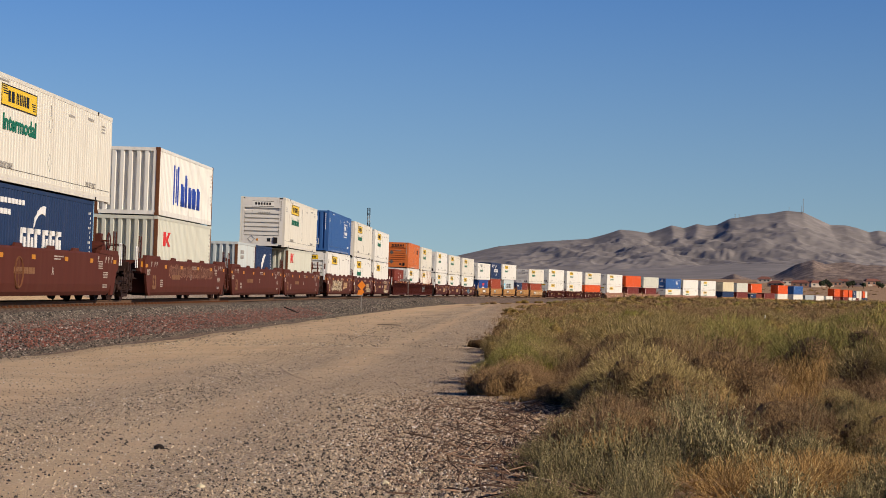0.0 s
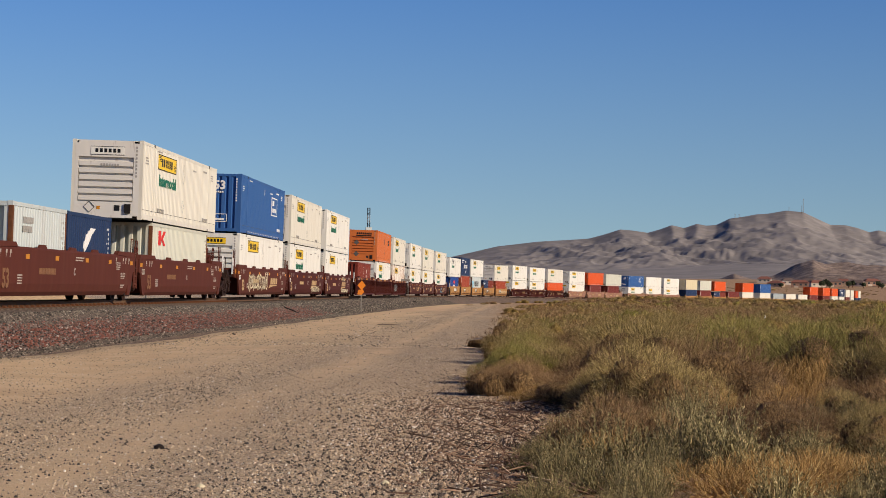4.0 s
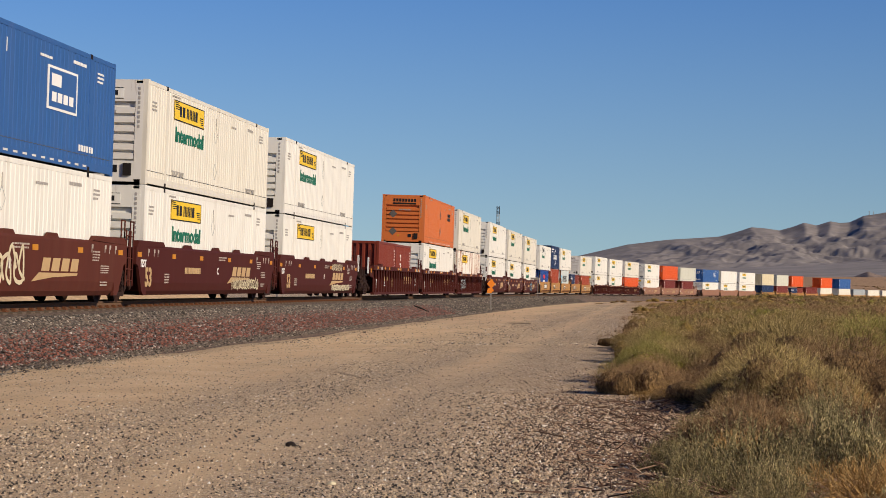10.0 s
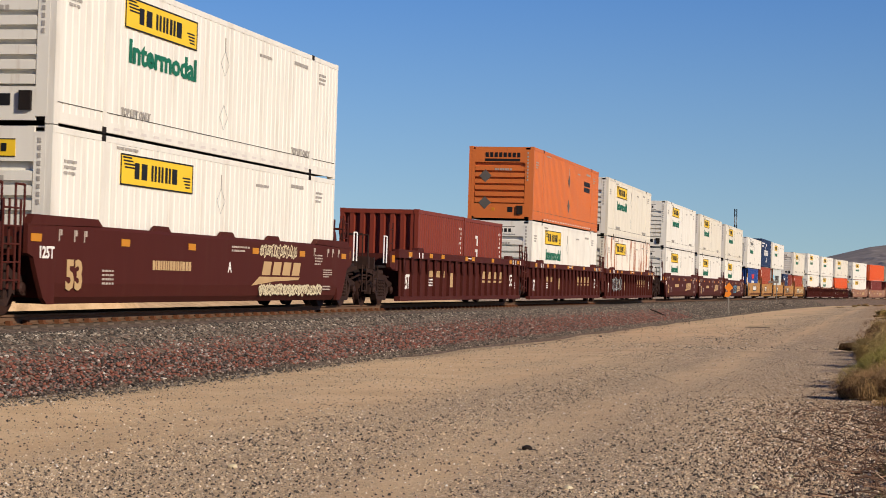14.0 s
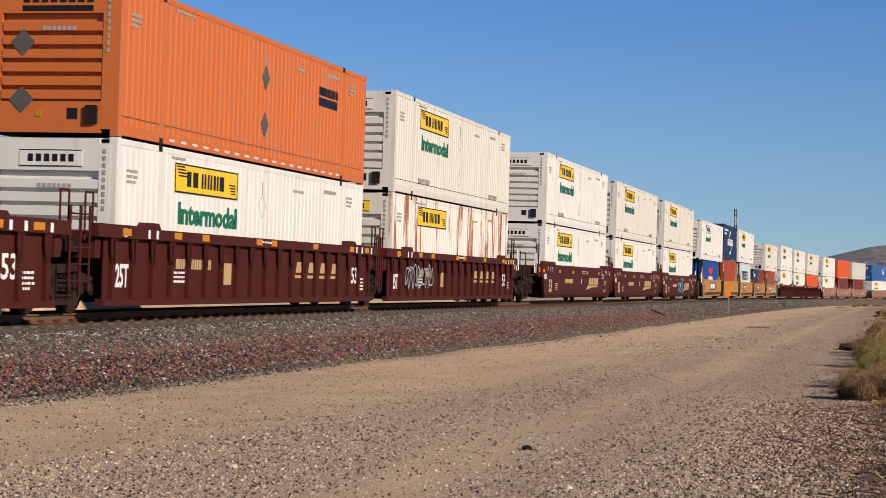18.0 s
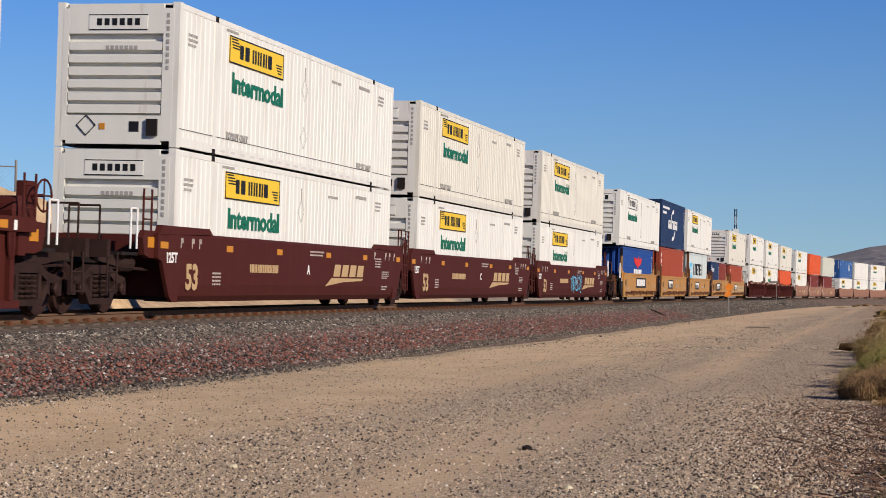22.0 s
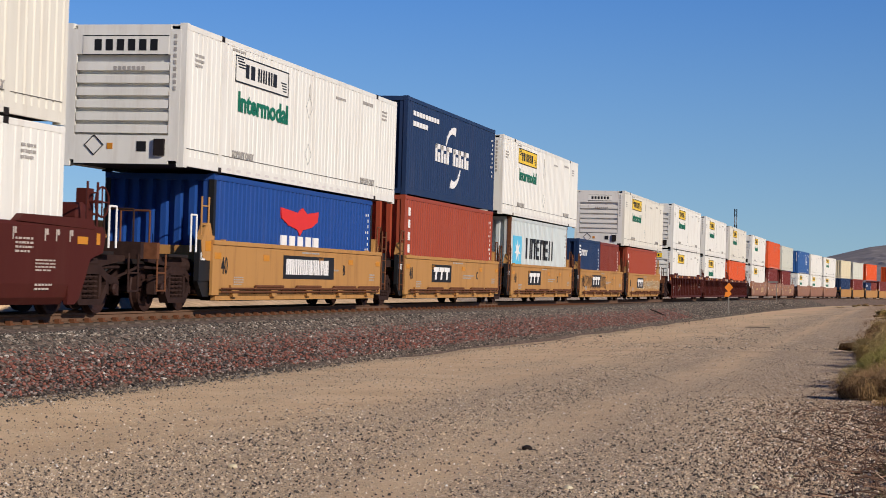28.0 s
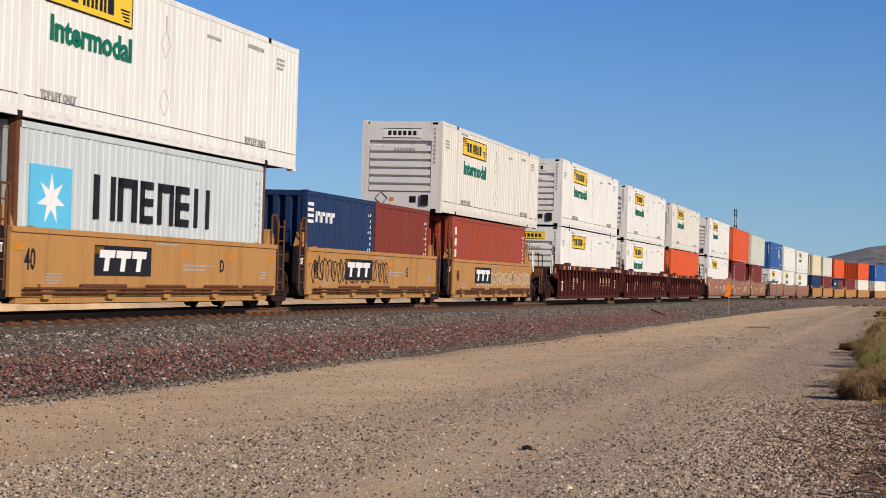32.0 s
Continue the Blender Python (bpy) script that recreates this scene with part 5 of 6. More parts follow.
def iso(label0, paint_m, L, H, seed, decals=""):
    """A corrugated sea container of 20 or 40 feet."""
    W = 2.44
    a, b = L / 2, W / 2
    c = thing("shipping_container", label0 + " on a well car", "container", "containers on the train")
    frame_parts(c, L, W, H, paint_m, M["rust"] if decals in ("script", "star") else paint_m, (), M["rust"] if decals in ("script", "star", "k", "coast") else M["black"] if decals == "wing" else None)
    for sy in (-1, 1):
        bm = side_sheet(-a + .14, a - .14, .22, H - .12, -b + .008, .020, .278, .36)
        if sy > 0:
            bmesh.ops.scale(bm, vec=(1, -1, 1), verts=bm.verts)
        part("side_wall", bm, paint_m, c)
    part("front_wall", side_sheet(-b + .12, b - .12, .18, H - .14, -a + .02, .12, .30, .40, along="y"), paint_m, c)
    part("front_sill", boxes((-a + .005, -a + .10, -b + .12, b - .12, .03, .18)), paint_m, c)
    part("front_header", boxes((-a + .005, -a + .10, -b + .12, b - .12, H - .14, H - .01)), paint_m, c)
    for y0 in (-b + .12, .006):
        part("cargo_door", boxes((a - .06, a - .02, y0, y0 + b - .13, .12, H - .12)), paint_m, c)
    y = -b - .002
    k = L / 12.19
    ink = M["ink"] if decals in ("script", "k", "star", "light", "coast") else M["whitemark"]
    bm = bmesh.new()
    for r in range(9):
        box(bm, a - .40, a - .35, y - .004, y + .03, H - .45 - r * .155, H - .37 - r * .155)
        if r % 3 == 0:
            box(bm, a - .58, a - .55, y - .004, y + .03, H - .45 - r * .155, H - .38 - r * .155)
    tagged(part("serial_number", bm, ink, c), kind="stuff")
    if decals == "script":
        bm = bmesh.new()
        for i, (x, w, h, o) in enumerate(((-3.1, .35, 1.55, 0), (-2.6, .3, 1.35, .1), (-2.2, .3, 1.55, 0), (-1.5, .75, .9, 0), (-.5, .35, 1.3, 0), (.2, .7, .85, 0), (1.2, .7, .85, 0), (2.2, .65, .9, 0))):
            box(bm, x, x + w * .62, y - .006, y + .03, .55 + o, .55 + o + h)
            if i > 2:
                box(bm, x, x + w, y - .006, y + .03, .55, .75)
                box(bm, x + w * .75, x + w, y - .006, y + .03, .6, .55 + h * .9)
        pieces("logo_stroke", bm, M["bluemark"], c, "bold blue script logo as bars")
    if decals == "k":
        bm = bmesh.new()
        box(bm, -4.8, -4.35, y - .006, y + .03, 1.75, 2.3)
        prism(bm, [(-4.3, 2.0), (-3.75, 2.3), (-3.4, 2.3), (-3.95, 2.0), (-3.4, 1.75), (-3.75, 1.75)], y - .006, y + .03)
        pieces("logo_mark_stroke", bm, M["redmark"], c, "small red logo")
    if decals in ("swoosh", "wing"):
        bm = bmesh.new()
        if decals == "swoosh":
            for s in (1, -1):
                rim = []
                for i in range(15):
                    t0, w = 2.75 - i * .10, .03 + .11 * (i / 14) ** 1.3
                    rim.append((-.2 + s * (1.1 + w) * math.cos(t0), 1.45 + s * (.86 + w) * math.sin(t0)))
                for i in range(14, -1, -1):
                    t0, w = 2.75 - i * .10, .03 + .11 * (i / 14) ** 1.3
                    rim.append((-.2 + s * (1.1 - w) * math.cos(t0), 1.45 + s * (.86 - w) * math.sin(t0)))
                prism(bm, rim, y - .006, y + .03)
            for i in range(6):
                x = -2.6 + i * .78 + (.1 if i > 2 else 0)
                box(bm, x, x + .22, y - .006, y + .03, 1.20, 1.75)
                box(bm, x, x + .58, y - .006, y + .03, 1.60, 1.75)
                if i not in (2,):
                    box(bm, x + .36, x + .56, y - .006, y + .03, 1.20, 1.5)
            for i in range(9):
                box(bm, -5.4 + i * .36, -5.15 + i * .36, y - .006, y + .03, 2.36, 2.50)
                if i < 5:
                    box(bm, -5.4 + i * .36, -5.12 + i * .36, y - .006, y + .03, 2.05, 2.20)
        else:
            for i in range(5):
                box(bm, -1.6 + i * .62, -1.2 + i * .62, y - .006, y + .03, 1.02, 1.36)
        pieces("logo_stroke", bm, M["whitemark"], c, "white logo as plain strokes")
        if decals == "wing":
            bm = bmesh.new()
            prism(bm, [(-1.7, 2.0), (-1.6, 1.75), (-1.1, 1.6), (-.45, 1.52), (-.2, 1.38), (.0, 1.52), (.7, 1.6), (1.15, 1.75), (1.25, 2.0), (.3, 1.92), (-.05, 2.05), (-.4, 1.92)], y - .006, y + .03)
            pieces("logo_mark_stroke", bm, M["redmark"], c, "red winged logo")
    if decals == "star":
        part("logo_field", boxes((-5.55, -3.95, y - .006, y + .03, 1.1, 2.18)), M["skymark"], c, "pale blue square")
        bm = bmesh.new()
        pts = []
        for i in range(14):
            r = .44 if i % 2 == 0 else .17
            t = math.pi / 2 + i * math.pi / 7
            pts.append((-4.75 + 1.25 * r * math.cos(t), 1.62 + r * math.sin(t)))
        prism(bm, pts, y - .010, y + .02)
        part("logo_star", bm, M["whitemark"], c, "white star on the blue square")
        bm = bmesh.new()
        for i, (x, w) in enumerate(((-3.0, .9), (-1.95, .85), (-.95, .7), (-.1, .8), (.85, .75), (1.8, .85))):
            box(bm, x, x + .2, y - .006, y + .03, 1.35, 2.15)
            if i in (0, 1, 3, 5):
                box(bm, x + w - .2, x + w, y - .006, y + .03, 1.35, 2.15)
            if i in (2, 4):
                for zz in (1.35, 1.68, 2.0):
                    box(bm, x, x + w - .08, y - .006, y + .03, zz, zz + .15)
            if i in (1, 3):
                box(bm, x, x + w, y - .006, y + .03, 1.98, 2.15)
        pieces("logo_stroke", bm, M["black"], c, "large black logo strokes")
    if decals == "coast":
        for i in range(5):
            x = -1.9 + i * .92
            part("logo_letter_block", boxes((x, x + .16, y - .006, y + .03, .42, .95), (x + .16, x + .66, y - .006, y + .03, .83, .95), (x + .16, x + .66, y - .006, y + .03, .42, .54), (x + .52, x + .66, y - .005, y + .03, .54, .83) if i % 2 else (x + .3, x + .66, y - .005, y + .03, .62, .72)), M["bluemark"], c, "bold blue stroke")
        tagged(part("fine_print", marks(bmesh.new(), -1.9, 2.05, 1.1, .5, y, 2, 4, .7), M["ink"], c), kind="stuff")
    if decals == "ship":
        part("logo_sail", group_of(lambda bm: prism(bm, [(-.9, 1.35), (-.55, 1.75), (.1, 2.0), (.75, 2.0), (.2, 1.78), (-.35, 1.4), (-.75, 1.2)], y - .006, y + .03)), M["whitemark"], c, "white curved sail shape")
        for i in range(5):
            x = -2.1 + i * .86
            part("logo_letter_block", boxes((x, x + .2, y - .006, y + .03, .45, 1.0), (x + .2, x + .5, y - .006, y + .03, .62, .78), (x + .5, x + .68, y - .005, y + .03, .45, 1.0)), M["whitemark"], c, "bold white stroke")
    if decals == "flag":
        bm = bmesh.new()
        for i in range(4):
            x = -2.3 + i * .42
            box(bm, x, x + .12, y - .006, y + .03, 1.75, 2.02)
            box(bm, x, x + .32, y - .006, y + .03, 1.92, 2.02)
        for zz in (1.72, 1.86, 2.0, 2.14):
            box(bm, -2.95, -2.5, y - .006, y + .03, zz, zz + .08)
        pieces("logo_stroke", bm, M["whitemark"], c, "white and striped logo")
    if decals == "stack":
        bm = bmesh.new()
        for i in range(4):
            zz = H - .55 - i * .46
            box(bm, -2.55 * k, -2.15 * k, y - .006, y + .03, zz - .10, zz)
            box(bm, -2.25 * k, -2.05 * k, y - .006, y + .03, zz - .34, zz)
        pieces("logo_stroke", bm, M["whitemark"], c, "upright row of white characters as bars")
    if decals == "thick":
        bm = bmesh.new()
        for i in range(5):
            zz = H - .35 - i * .36
            box(bm, -5.65, -5.45, y - .006, y + .03, zz - .24, zz)
        pieces("logo_stroke", bm, M["whitemark"], c)
    return c


STD, HC = 2.59, 2.87
PROTO = {
    "J0": domestic("cream-white ribbed 53-foot container with yellow sign", M["white"], paint("grimy_white_end_paint", (0.70, 0.68, 0.61), dirt=(0.27, 0.14, 0.07), amt=.55, dirt_scale=1.3, dirt_from=.59, dirt_to=.72), 0, "yellow"),
    "J1": domestic("weathered cream 53-foot container with yellow sign panel", M["cream"], paint("rust_stained_end_paint", (0.66, 0.63, 0.57), dirt=(0.20, 0.085, 0.035), amt=.85, dirt_scale=1.6, dirt_from=.56, dirt_to=.66), 6, "yellow"),
    "J2": domestic("white 53-foot container with plain yellow sign only", M["white"], M["white"], 1, "yellow"),
    "J3": domestic("white 53-foot container with white bordered sign", M["white"], M["white"], 2, "plain_sign"),
    "JR": domestic("white 53-foot container streaked with rust", paint("rust_streaked_paint", (0.76, 0.71, 0.62), dirt=(0.32, 0.10, 0.03), amt=1.0, dirt_scale=1.5, dirt_from=0.515, dirt_to=0.585), M["cream"], 7, "yellow"),
    "SO": domestic("orange 53-foot container with black logo bars", M["orange"], paint("stained_orange_end_paint", (0.55, 0.145, 0.036), dirt=(0.05, .03, .025), amt=.6, dirt_scale=1.5, dirt_from=.60, dirt_to=.70), 3, "orange"),
    "BL": domestic("blue 53-foot container with framed white logo", M["midblue"], M["midblue"], 5, "blue"),
    "RO": domestic("bright red-orange 53-foot container", M["redorange"], M["redorange"], 6, "none"),
    "GY": domestic("pale grey 53-foot container", M["grey"], M["grey"], 8, "none"),
    "WH": domestic("plain white 53-foot container", M["white"], M["grey"], 9, "none"),
    "MT": iso("white 40-foot container with blue script logo", M["white"], 12.19, STD, 10, "script"),
    "KK": iso("grey-white 40-foot container with small red logo", M["grey"], 12.19, HC, 11, "k"),
    "KS": iso("grey-white low 40-foot container with small red logo", M["grey"], 12.19, STD - .02, 11, "k"),
    "CM": iso("dark navy 40-foot container with white swoosh logo", M["navy"], 12.19, HC, 12, "swoosh"),
    "WG": iso("blue 40-foot container with red winged logo", M["blue"], 12.19, STD - .08, 13, "wing"),
    "BR": iso("brick-red corrugated 40-foot container", M["brick"], 12.19, HC, 14, "thick"),
    "BS": iso("brick-red low 40-foot container", M["brick"], 12.19, STD - .08, 15, "thick"),
    "MK": iso("pale grey 40-foot container with blue star logo", M["lightgrey"], 12.19, HC, 16, "star"),
    "MR": iso("maroon 40-foot container", M["maroon"], 12.19, HC, 17, "thick"),
    "TN": iso("tan-yellow 40-foot container", M["tanbox"], 12.19, HC, 18, "light"),
    "GR": iso("grey-white 40-foot container", M["grey"], 12.19, HC, 19, "light"),
    "SG": iso("steel-grey 40-foot container", M["steelgrey"], 12.19, HC, 20, "light"),
    "CR": iso("cream 40-foot container", M["cream"], 12.19, HC, 21, "light"),
    "OR": iso("orange-red 40-foot container", M["redorange"], 12.19, HC, 22, "thick"),
    "LB": iso("mid-blue 40-foot container", M["midblue"], 12.19, HC, 23, "thick"),
    "NV": iso("navy 40-foot container", M["navy"], 12.19, HC, 24, "wing2"),
    "b20": iso("brick-red 20-foot container with white marks", M["oxide"], 6.06, STD - .08, 25, "stack"),
    "r20": iso("plain brick-red 20-foot container", M["oxide"], 6.06, STD - .08, 26, ""),
    "n20": iso("navy 20-foot container with striped white logo", M["navy"], 6.06, STD - .08, 27, "flag"),
    "w20": iso("pale grey 20-foot container with dark marks", M["lightgrey"], 6.06, STD - .15, 28, "coast"),
    "c20": iso("dark blue 20-foot container with white marks", M["navy"], 6.06, STD - .15, 29, "ship"),
}
TALL = {"KS": STD - .02, "WG": STD - .08, "BS": STD - .08}


# ================= well cars =================
def wheelset(parent, x):
    w = new("wheelset")
    bm = bmesh.new()
    for s in (-1, 1):
        lathe(bm, [(.16, s * .80), (.17, s * .77), (.30, s * .755), (.40, s * .80), (.457, s * .80), (.462, s * .70), (.49, s * .675), (.49, s * .655), (.38, s * .66), (.30, s * .70), (.12, s * .70)], (0, 0, 0), 24)
        for i in range(6):
            t = i * math.pi / 3
            box(bm, .24 * math.cos(t) - .03, .24 * math.cos(t) + .03, min(s * .70, s * .80), max(s * .70, s * .80), .24 * math.sin(t) - .03, .24 * math.sin(t) + .03)
    rod(bm, (0, -1.02, 0), (0, 1.02, 0), .08, 10)
    w.data = None
    ob = part("wheelset", bm, M["wheel"], parent)
    bpy.data.objects.remove(w)
    ob.location = (x, 0, .46)
    return ob


def side_frame(bm, x, y0, y1):
    """A cast frame: arched top member, sprung bottom member, two columns and a pedestal over each bearing."""
    prism(bm, [(x - 1.16, .52), (x - 1.12, .66), (x - .66, .74), (x - .40, .88), (x + .40, .88), (x + .66, .74), (x + 1.12, .66), (x + 1.16, .52), (x + .70, .56), (x + .40, .72), (x - .40, .72), (x - .70, .56)], y0, y1)
    prism(bm, [(x - .74, .50), (x - .46, .17), (x + .46, .17), (x + .74, .50), (x + .58, .53), (x + .36, .28), (x - .36, .28), (x - .58, .53)], y0 - .01, y1 + .01)
    for k in (-1, 1):
        prism(bm, [(x + k * .44, .24), (x + k * .34, .24), (x + k * .34, .76), (x + k * .44, .76)], y0, y1)
        prism(bm, [(x + k * 1.17, .34), (x + k * 1.03, .34), (x + k * 1.03, .60), (x + k * 1.17, .60)], y0, y1)
        prism(bm, [(x + k * .75, .34), (x + k * .63, .40), (x + k * .63, .60), (x + k * .75, .60)], y0, y1)


def truck(car, x):
    t = part("truck", boxes((x - .18, x + .18, -.98, .98, .42, .72)), M["truck"], car, "rust-brown cast steel truck with coil springs")
    for s in (-1, 1):
        y0, y1 = sorted((s * .94, s * 1.10))
        bm = group_of(lambda bm: side_frame(bm, x, y0, y1))
        part("side_frame", bm, M["truck"], t)
        bm = bmesh.new()
        for k in (-.2, 0, .2):
            for j in range(5):
                lathe(bm, [(.06, -.03), (.085, 0), (.06, .03)], (x + k * 1.05, s * 1.05, .325 + j * .085), 8, "z")
        tagged(part("spring_nest", bm, M["truck"], t), kind="stuff")
        for k in (-.89, .89):
            part("bearing_cap", group_of(lambda bm: lathe(bm, [(.10, s * 1.10), (.11, s * 1.16), (.07, s * 1.19)], (x + k, 0, .46), 12)), M["wheel"], t)
    wheels = [wheelset(t, x - .89), wheelset(t, x + .89)]
    return t, wheels


def ladder(car, x, z0, z1, y, m, n=4):
    bm = bmesh.new()
    for k in (-.2, .2):
        rod(bm, (x + k, y, z0), (x + k, y, z1), .022, 6)
    for i in range(n):
        z = z0 + (z1 - z0) * (i + .5) / n
        rod(bm, (x - .2, y, z), (x + .2, y, z), .016, 6)
    part("ladder", bm, m, car)


def grab(car, x0, x1, y, z0, z1, m):
    bm = bmesh.new()
    rod(bm, (x0, y, z0), (x0, y, z1), .02, 6)
    rod(bm, (x0, y, z1), (x1, y, z1), .02, 6)
    rod(bm, (x1, y, z1), (x1, y, z0), .02, 6)
    part("grab_iron", bm, m, car)


def reflectors(car, half, y, z, xs):
    for x in xs:
        part("reflector", boxes((x - .19, x + .19, y - .006, y + .01, z - .065, z + .065)), M["amber"], car)


def car_ends(car, half, pitch, m, first, last, hand, far):
    """Platforms, bulkheads, steps and couplers at the two ends."""
    j = pitch / 2
    for s in (-1, 1):
        end = first if s < 0 else last
        reach = j + (1.9 if end else -.12)
        x0, x1 = sorted((s * (half - 1.0), s * reach))
        part("end_platform", boxes((x0, x1, -.62, .62, .92, 1.08)), M["dark"], car)
        part("bulkhead", boxes((s * (half - .95) - .05, s * (half - .95) + .05, -1.3, 1.3, .30, 1.5)), m, car)
        part("end_sill", boxes((s * (half - .25) - .12, s * (half - .25) + .12, -1.35, 1.35, 1.0, 1.35)), m, car)
        if far:
            continue
        if end:
            tip, iron = s * (j + 1.55), M["rust"] if pitch < 17 else M["truck"]
            for sy in (-1, 1):
                part("end_wing", group_of(lambda bm: prism(bm, [(s * (half - .2), 1.04), (s * (half - .2), 1.56), (s * (half + .42), 1.56), (s * (half + .55), 1.42), (s * (half + .45), 1.10), (s * (half + .2), 1.04)], *sorted((sy * 1.22, sy * 1.34)))), m, car)
                part("side_step", group_of(lambda bm: [rod(bm, (tip - s * .42, sy * 1.30, .40), (tip - s * .42, sy * 1.30, 1.12), .02, 6), rod(bm, (tip, sy * 1.30, .40), (tip, sy * 1.30, 1.12), .02, 6)] + [rod(bm, (tip - s * .42, sy * 1.30, z), (tip, sy * 1.30, z), .018, 6) for z in (.42, .76)]), iron, car)
            part("draft_sill", boxes((min(s * (half - .9), tip + s * .14), max(s * (half - .9), tip + s * .14), -.42, .42, .62, .92)), M["truck"], car)
            for sy in (-1, 1):
                part("walkway_bracket", group_of(lambda bm: prism(bm, [(s * (half + .5), 1.08), (tip, 1.08), (tip, .98), (s * (half + .8), .84), (s * (half + .5), .84)], *sorted((sy * .95, sy * 1.03)))), M["truck"], car)
            part("handrail", group_of(lambda bm: [rod(bm, (tip + s * .07, -1.15, 1.34), (tip + s * .07, -1.15, 1.95), .02, 6), rod(bm, (tip + s * .07, -1.15, 1.95), (tip + s * .07, -.55, 1.95), .02, 6), rod(bm, (tip + s * .07, -.55, 1.95), (tip + s * .07, -.55, 1.34), .02, 6)]), iron, car)
            part("end_crossbeam", boxes((min(tip, tip + s * .14), max(tip, tip + s * .14), -1.34, 1.34, 1.02, 1.34)), iron, car)
            part("reflector", boxes((s * (half + .16) - .15, s * (half + .16) + .15, -1.348, -1.338, 1.24, 1.44)), M["amber"], car)
            part("air_pipe", group_of(lambda bm: [rod(bm, (s * (half - .4), -1.05, .82), (tip, -.9, .86), .03, 6), rod(bm, (tip, -.9, .86), (tip + s * .25, -.5, .62), .03, 6)]), M["truck"], car)
            part("brake_cylinder", group_of(lambda bm: lathe(bm, [(.08, -.3), (.16, -.26), (.16, .22), (.06, .3)], (s * (half + .55), -.95, .92), 12, "x")), M["truck"], car)
            part("coupler", boxes((min(s * reach, s * (reach + .62)), max(s * reach, s * (reach + .62)), -.12, .12, .78, 1.0)), M["truck"], car)
            bm = group_of(lambda bm: rod(bm, (s * (reach - .3), -.45, .95), (s * (reach + .5), -.25, .45), .025, 6))
            part("air_hose", bm, M["black"], car)
            ladder(car, s * (half + .15), 1.2, 2.35, -1.25, m, 3)
            ladder(car, s * (half + .15), 1.2, 2.1, 1.25, m, 3)
            bm = boxes((s * (j + .2) - .5, s * (j + .2) + .5, -1.2, 1.2, 1.08, 1.14))
            part("walkway", bm, M["dark"], car)
            grab(car, s * (half + .75), s * (half + 1.05), -1.30, 1.2, 1.95, M["whitemark"])
            if s == hand:
                part("brake_wheel", group_of(lambda bm: [rod(bm, (s * (j + 1.2) + .28 * math.cos(a * .3927), -.7, 2.05 + .28 * math.sin(a * .3927)), (s * (j + 1.2) + .28 * math.cos(a * .3927 + .3927), -.7, 2.05 + .28 * math.sin(a * .3927 + .3927)), .02, 6) for a in range(16)] + [rod(bm, (s * (j + 1.2) - .28, -.7, 2.05), (s * (j + 1.2) + .28, -.7, 2.05), .015, 6), rod(bm, (s * (j + 1.2), -.7, 1.77), (s * (j + 1.2), -.7, 2.33), .015, 6), rod(bm, (s * (j + 1.2), -.7, 2.05), (s * (j + 1.2), -.45, 2.05), .03, 6), box(bm, s * (j + 1.2) - .16, s * (j + 1.2) + .16, -.45, -.25, 1.14, 2.3)]), m, car, "round hand brake wheel")
                part("brake_reservoir", group_of(lambda bm: lathe(bm, [(.10, -.45), (.26, -.40), (.26, .40), (.10, .45)], (s * (half + .75), -.35, 1.75), 14, "y")), m, car)
        else:
            grab(car, s * (half - .10), s * (half + .22), -1.3, 1.3, 2.15, M["rust"] if pitch < 17 else m)
            ladder(car, s * (half + .36), .45, 2.05 if pitch < 17 else 1.9, -1.37, M["rust"] if pitch < 17 else m, 5)
            part("joint_beam", boxes((min(s * (half - .1), s * (j - .08)), max(s * (half - .1), s * (j - .08)), -1.1, 1.1, 1.10, 1.30)), M["truck"], car)


def floor_beams(car, half, m):
    part("well_floor", boxes((-half + 1.0, half - 1.0, -1.25, -.75, .20, .33), (-half + 1.0, half - 1.0, .75, 1.25, .20, .33), (-half + 1.2, -half + 2.2, -1.25, 1.25, .22, .34), (half - 2.2, half - 1.2, -1.25, 1.25, .22, .34), (-.5, .5, -1.25, 1.25, .22, .34)), M["dark"], car)


def side_profile(bm, x0, x1, prof, sy):
    pts = []
    for x in (x0, x1):
        pts.append([bm.verts.new((x, sy * y, z)) for y, z in prof])
    n = len(prof)
    for i in range(n):
        k = (i + 1) % n
        bm.faces.new((pts[0][i], pts[0][k], pts[1][k], pts[1][i]))
    bm.faces.new(pts[0][::-1])
    bm.faces.new(pts[1])


